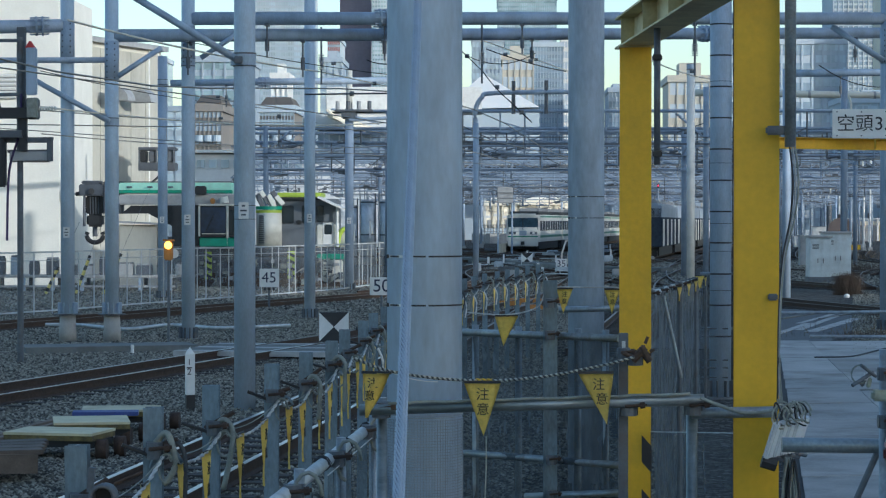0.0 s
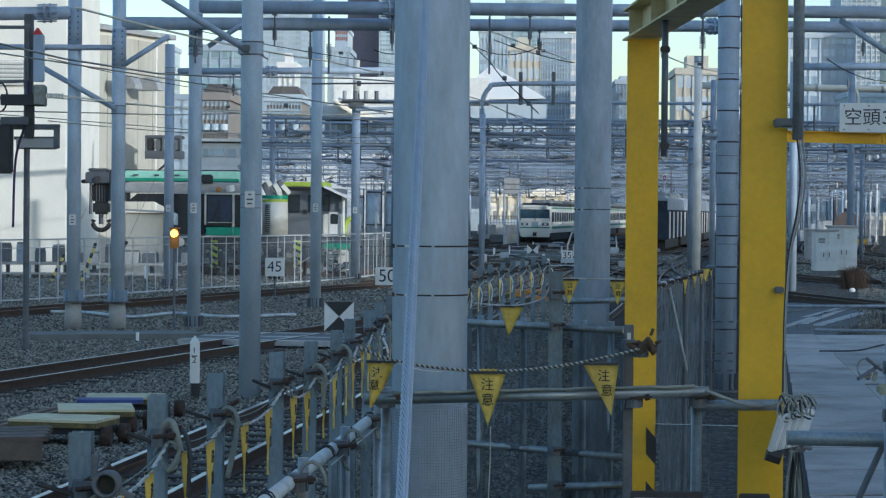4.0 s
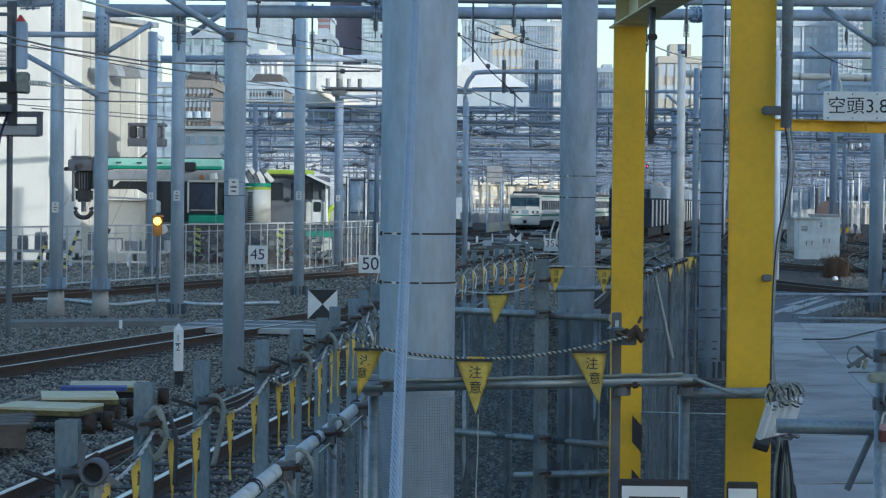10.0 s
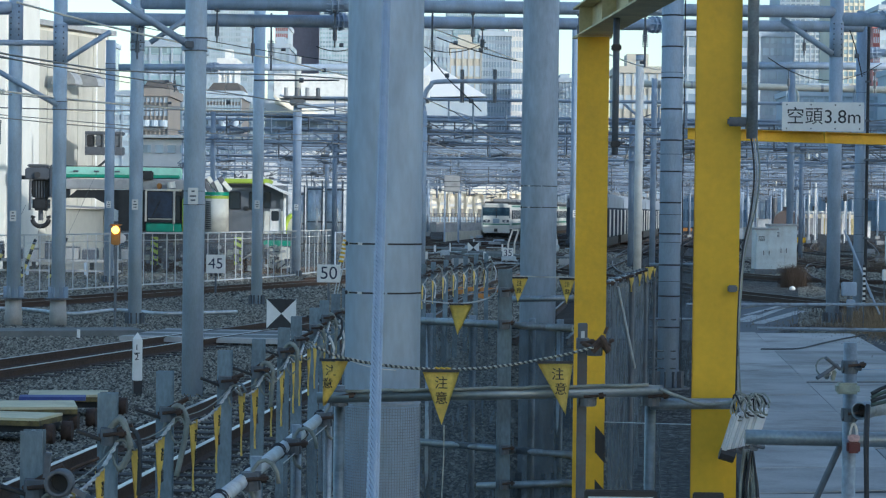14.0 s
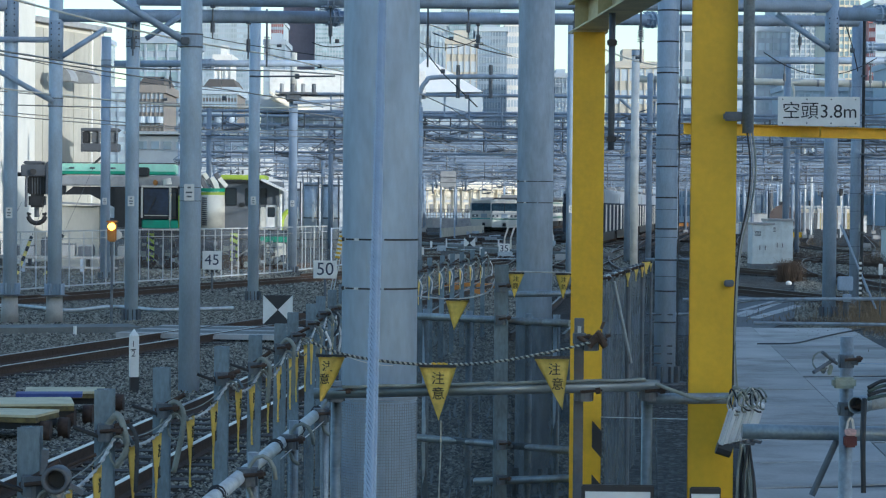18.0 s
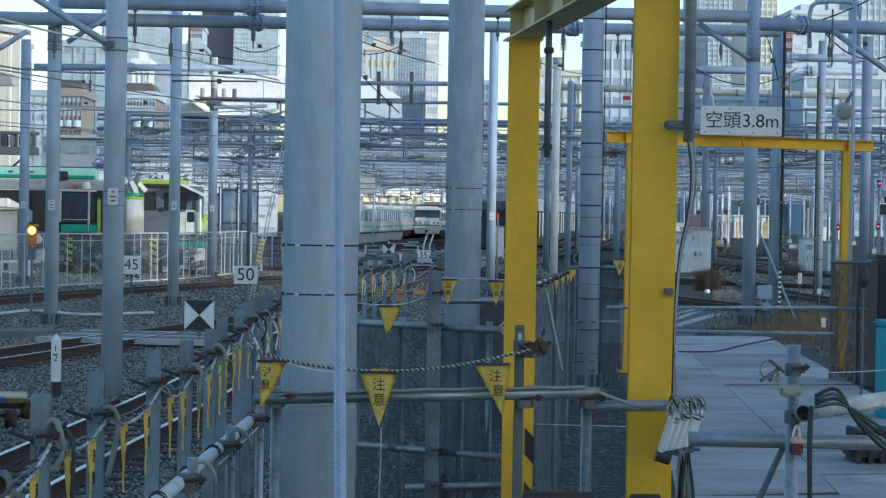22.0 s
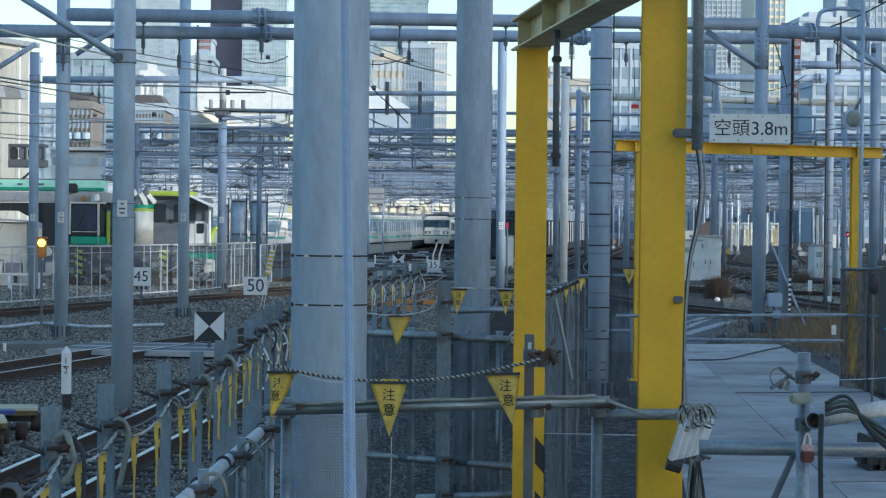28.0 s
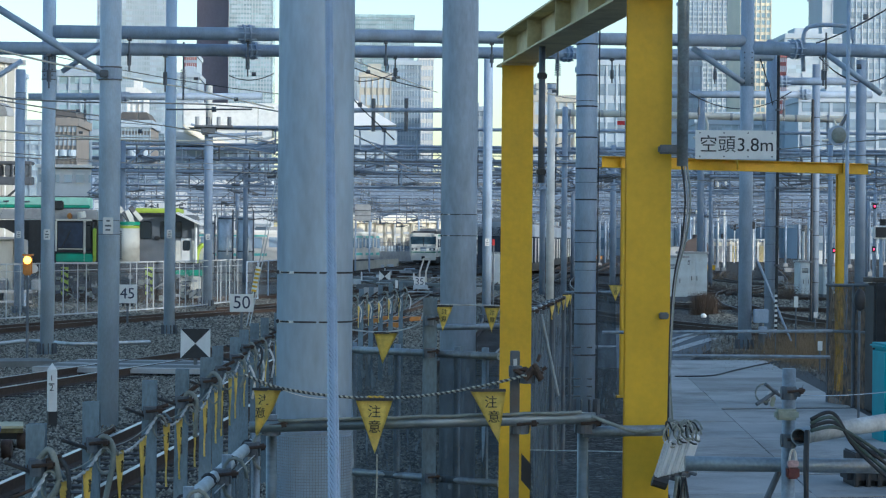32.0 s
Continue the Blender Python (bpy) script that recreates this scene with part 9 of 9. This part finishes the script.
for k in range(4):
    bm.faces.new((ring_v[k], ring_v[(k + 1) % 4], apex))
bm.faces.new(ring_v[::-1])
part("roof", bm, mat("white_membrane", (0.82, 0.82, 0.8), 0.6, 0, 0.03, 0.2, 2, 0.0), tent)
block("wall", (-7.838, 346.162, 19.039), (6.174, 346, 0), 12, STONE_PALE, tent)


# ---- trains ----
TRAIN_WHITE = mat("train_ivory", (0.74, 0.73, 0.68), 0.4, 0, 0.05, 0.6, 12, 0.02, dirt=(0.5, 0.48, 0.43), dirt_amount=0.15)
TRAIN_GREEN = mat("train_green", (0.03, 0.22, 0.13), 0.4)
TRAIN_CYAN = mat("train_cyan", (0.1, 0.4, 0.38), 0.5)
TRAIN_STEEL = mat("train_stainless", (0.62, 0.61, 0.58), 0.35, 0.4, 0.06, 0.6, 12, 0.02)
TRAIN_NAVY = mat("train_navy", (0.05, 0.065, 0.09), 0.9)
TRAIN_NAVY.node_tree.nodes["Principled BSDF"].inputs["Specular IOR Level"].default_value = 0.1
ROOF_DARK = mat("sooty_train_roof", (0.05, 0.055, 0.06), 0.8, 0, 0.2, 1, 12, 0.05)
ROOF_PALE = mat("pale_train_roof", (0.33, 0.38, 0.45), 0.6, 0, 0.15, 1, 12, 0.05)
ROOF_GREY = mat("train_roof", (0.28, 0.29, 0.30), 0.7, 0, 0.15, 1, 12, 0.05)


SCREEN_GLASS = mat("train_windscreen_glass", (0.06, 0.11, 0.15), 0.2, 0, 0.4, 1.5, 8, 0.0)


def rail_car(label, group, body_mat, stripe_mat, length, face, doors=False, width=2.9, height=3.55, win_mat=None, name="rail_car", pillar_mat=None):
    """One car along +y at the origin, its front at y = 0; parts stand in the car's own space."""
    t = thing(name, (0, 0, 0), label, "train car", group)
    L = -length
    bm = bmesh.new()
    box(bm, (0, L / 2, 0.95 + (height - 1.2) / 2), (width, length - 0.5, height - 1.2), bevel=0.06)
    part("body", bm, body_mat, t)
    bm = bmesh.new()
    box(bm, (0, L / 2, height - 0.12), (width - 0.2, length - 0.6, 0.34), bevel=0.15)
    part("roof", bm, ROOF_DARK if stripe_mat is TRAIN_GREEN else ROOF_PALE if pillar_mat else TRAIN_WHITE, t)
    part("underframe", made(box, (0, L / 2, 0.62), (width - 0.5, length - 3, 0.6)), BLACK, t)
    for y in (-2.6, L + 2.6):
        bog = part("bogie", made(box, (0, y, 0.48), (2.2, 3.0, 0.4), bevel=0.05), BLACK, t)
        for o in (-1.05, 1.05):
            for s in (-0.53, 0.53):
                part("wheel", made(tube, (s - 0.06, y + o, 0.6), (s + 0.06, y + o, 0.6), 0.42, 16), RUST, bog)
    for k in range(2):
        part("air_conditioner", made(box, (0, L * (0.3 + 0.4 * k), height + 0.16), (1.7, 3.2, 0.36), bevel=0.08), ROOF_GREY, t)
    n = 12 if doors else 9
    for s in (-1, 1):
        for z, m, h in ((1.42, stripe_mat, 0.2), (height - 0.4, stripe_mat, 0.14)):
            part("stripe", made(box, (s * (width / 2 + 0.004), L / 2, z), (0.012, length - 0.6, h)), m, t)
        for k in range(n):
            y = L * (k + 0.5) / n
            w = length / n * (0.78 if not doors or k % 3 else 0.62)
            if doors and k % 3 == 1:
                d = part("door", made(box, (s * (width / 2 + 0.006), y, 2.05), (0.016, 1.3, 1.85)), TRAIN_STEEL, t)
                part("door_window", made(box, (s * (width / 2 + 0.016), y, 2.4), (0.012, 0.9, 0.8)), win_mat or GLASS_DARK, d)
            else:
                part("window", made(box, (s * (width / 2 + 0.008), y, 2.35), (0.016, w, 0.85), bevel=0.0), win_mat or GLASS_DARK, t)
    if pillar_mat:
        part("upper_side", made(box, (0, L / 2, height - 0.55), (width + 0.03, length - 0.5, 0.85), bevel=0.05), ROOF_PALE, t, "pale upper side panel")
        for s in (-1, 1):
            for k in range(4):
                part("pillar", made(box, (s * (width / 2 + 0.02), L * (k + 0.5) / 4, 1.95), (0.02, 1.7, 1.9)), pillar_mat, t)
    if face:
        f = part("face", made(box, (0, 0.0, 2.1), (width, 0.5, 2.35), bevel=0.2), body_mat, t)
        part("windscreen", made(box, (0, 0.25, 2.52), (width - 0.3, 0.06, 1.02), rx=-6, bevel=0.03), SCREEN_GLASS, f, "wide dark windscreen")
        part("windscreen_pillar", made(box, (0, 0.29, 2.52), (0.06, 0.04, 1.0), rx=-6), BLACK, f)
        part("roof_brow", made(box, (0, 0.02, 3.25), (width - 0.5, 0.5, 0.3), bevel=0.12), body_mat, f)
        for s in (-1, 1):
            part("headlight", made(box, (s * 0.92, 0.26, 1.72), (0.62, 0.05, 0.24), bevel=0.03), STEEL_DARK, f, "twin headlight unit")
            part("tail_light", made(box, (s * 0.92, 0.29, 1.72), (0.2, 0.03, 0.16)), WHITE, f)
        part("name_panel", made(box, (0, 0.26, 1.72), (0.62, 0.05, 0.42)), STONE_GREY, f)
        part("skirt", made(box, (0, 0.1, 0.8), (width - 0.3, 0.4, 0.45), bevel=0.06), body_mat if stripe_mat is TRAIN_GREEN else TRAIN_STEEL, f)
        part("coupler", made(box, (0, 0.4, 0.85), (0.3, 0.5, 0.3)), BLACK, f)
        part("stripe_panel", made(box, (0, 0.262, 1.42), (width - 0.3, 0.02, 0.1)), stripe_mat, f)
    return t


# express train that backs away, and commuter train that passes behind it
express = [rail_car("ivory express train end car with green stripes and a dark windscreen", "express train cars", TRAIN_WHITE, TRAIN_GREEN, 20, True)]
express_mid = rail_car("ivory express train car with green stripes", "express train cars", TRAIN_WHITE, TRAIN_GREEN, 20, False)
express += [express_mid] + [copy_thing(express_mid, Matrix()) for _ in range(3)]
commuter = [rail_car("stainless commuter train end car with cyan stripes", "commuter train cars", TRAIN_STEEL, TRAIN_CYAN, 20, True, True, height=3.3, win_mat=GLASS_BLUE)]
commuter_mid = rail_car("stainless commuter train car with cyan stripes", "commuter train cars", TRAIN_STEEL, TRAIN_CYAN, 20, False, True, height=3.3, win_mat=GLASS_BLUE)
commuter += [commuter_mid] + [copy_thing(commuter_mid, Matrix()) for _ in range(6)]
# parked dark train on the right, standing still
parked = rail_car("parked dark blue train car with pale window pillars", "parked train cars", TRAIN_NAVY, TRAIN_NAVY, 20, False, False, 2.9, 3.95, win_mat=TRAIN_NAVY, pillar_mat=TRAIN_WHITE)
heading = -math.degrees(math.atan2(0.128, 1.0))
for k in range(6):
    s = k * 20.5
    m = pose(10.0 + 0.127 * s, 165 + 0.992 * s, 0.01, 0, 0, heading + 180)
    if k == 0:
        parked.matrix_basis = m
    else:
        copy_thing(parked, m)


def along(line, s):
    """The point s metres along a polyline and the way it heads there."""
    for a, b in zip(line, line[1:]):
        d = (b - a).length
        if s <= d or b is line[-1]:
            return a + (b - a) * (s / d), (b - a).normalized()
        s -= d


def glide(table, t):
    for (t0, v0), (t1, v1) in zip(table, table[1:]):
        if t <= t1:
            return v0 + (v1 - v0) * (t - t0) / (t1 - t0)
    return table[-1][1]


def motions():
    # express: its end faces the camera while it rolls away and stops
    a, b = Vector((2.3, 205, 0)), Vector((7.2, 245, 0))
    way = (b - a).normalized()
    turn = math.degrees(math.atan2(-way.y, -way.x)) - 90
    rolled = [(0, 0.0), (1, 2.6), (3, 4.6), (8, 5.6), (9, 7.7), (10, 11), (11, 14), (12, 16.8), (13, 20), (14, 23.2), (16.5, 32), (18, 35.5), (20, 38.4), (22, 40), (32, 40.4)]
    for i, car in enumerate(express):
        rows = []
        for t in range(0, 33):
            p = a + way * (glide(rolled, t) + 20.4 * i)
            rows.append((t, pose(p.x, p.y, 0.01, 0, 0, turn)))
        walk(car, rows)
    # commuter: comes from the distance, passes the express and turns off behind the depot
    line = smooth_line([(90, 850), (60, 690), (24, 404), (14, 325), (6.35, 262), (-0.8, 205), (-8, 187), (-28, 177), (-60, 172), (-220, 160)], 4)
    start = sum((q - p).length for p, q in zip(line, line[1:]) if p.y > 262.5)
    run = [(0, -237.7), (32, 210.3)]
    for i, car in enumerate(commuter):
        rows = []
        for k in range(0, 65):
            t = k / 2
            s = start + glide(run, t) - 20.4 * i
            p, d = along(line, s)
            q, _ = along(line, s - 17)
            d = (p - q).normalized()
            rows.append((t, pose(p.x, p.y, 0.01, 0, 0, math.degrees(math.atan2(d.y, d.x)) - 90)))
        walk(car, rows)


motions()
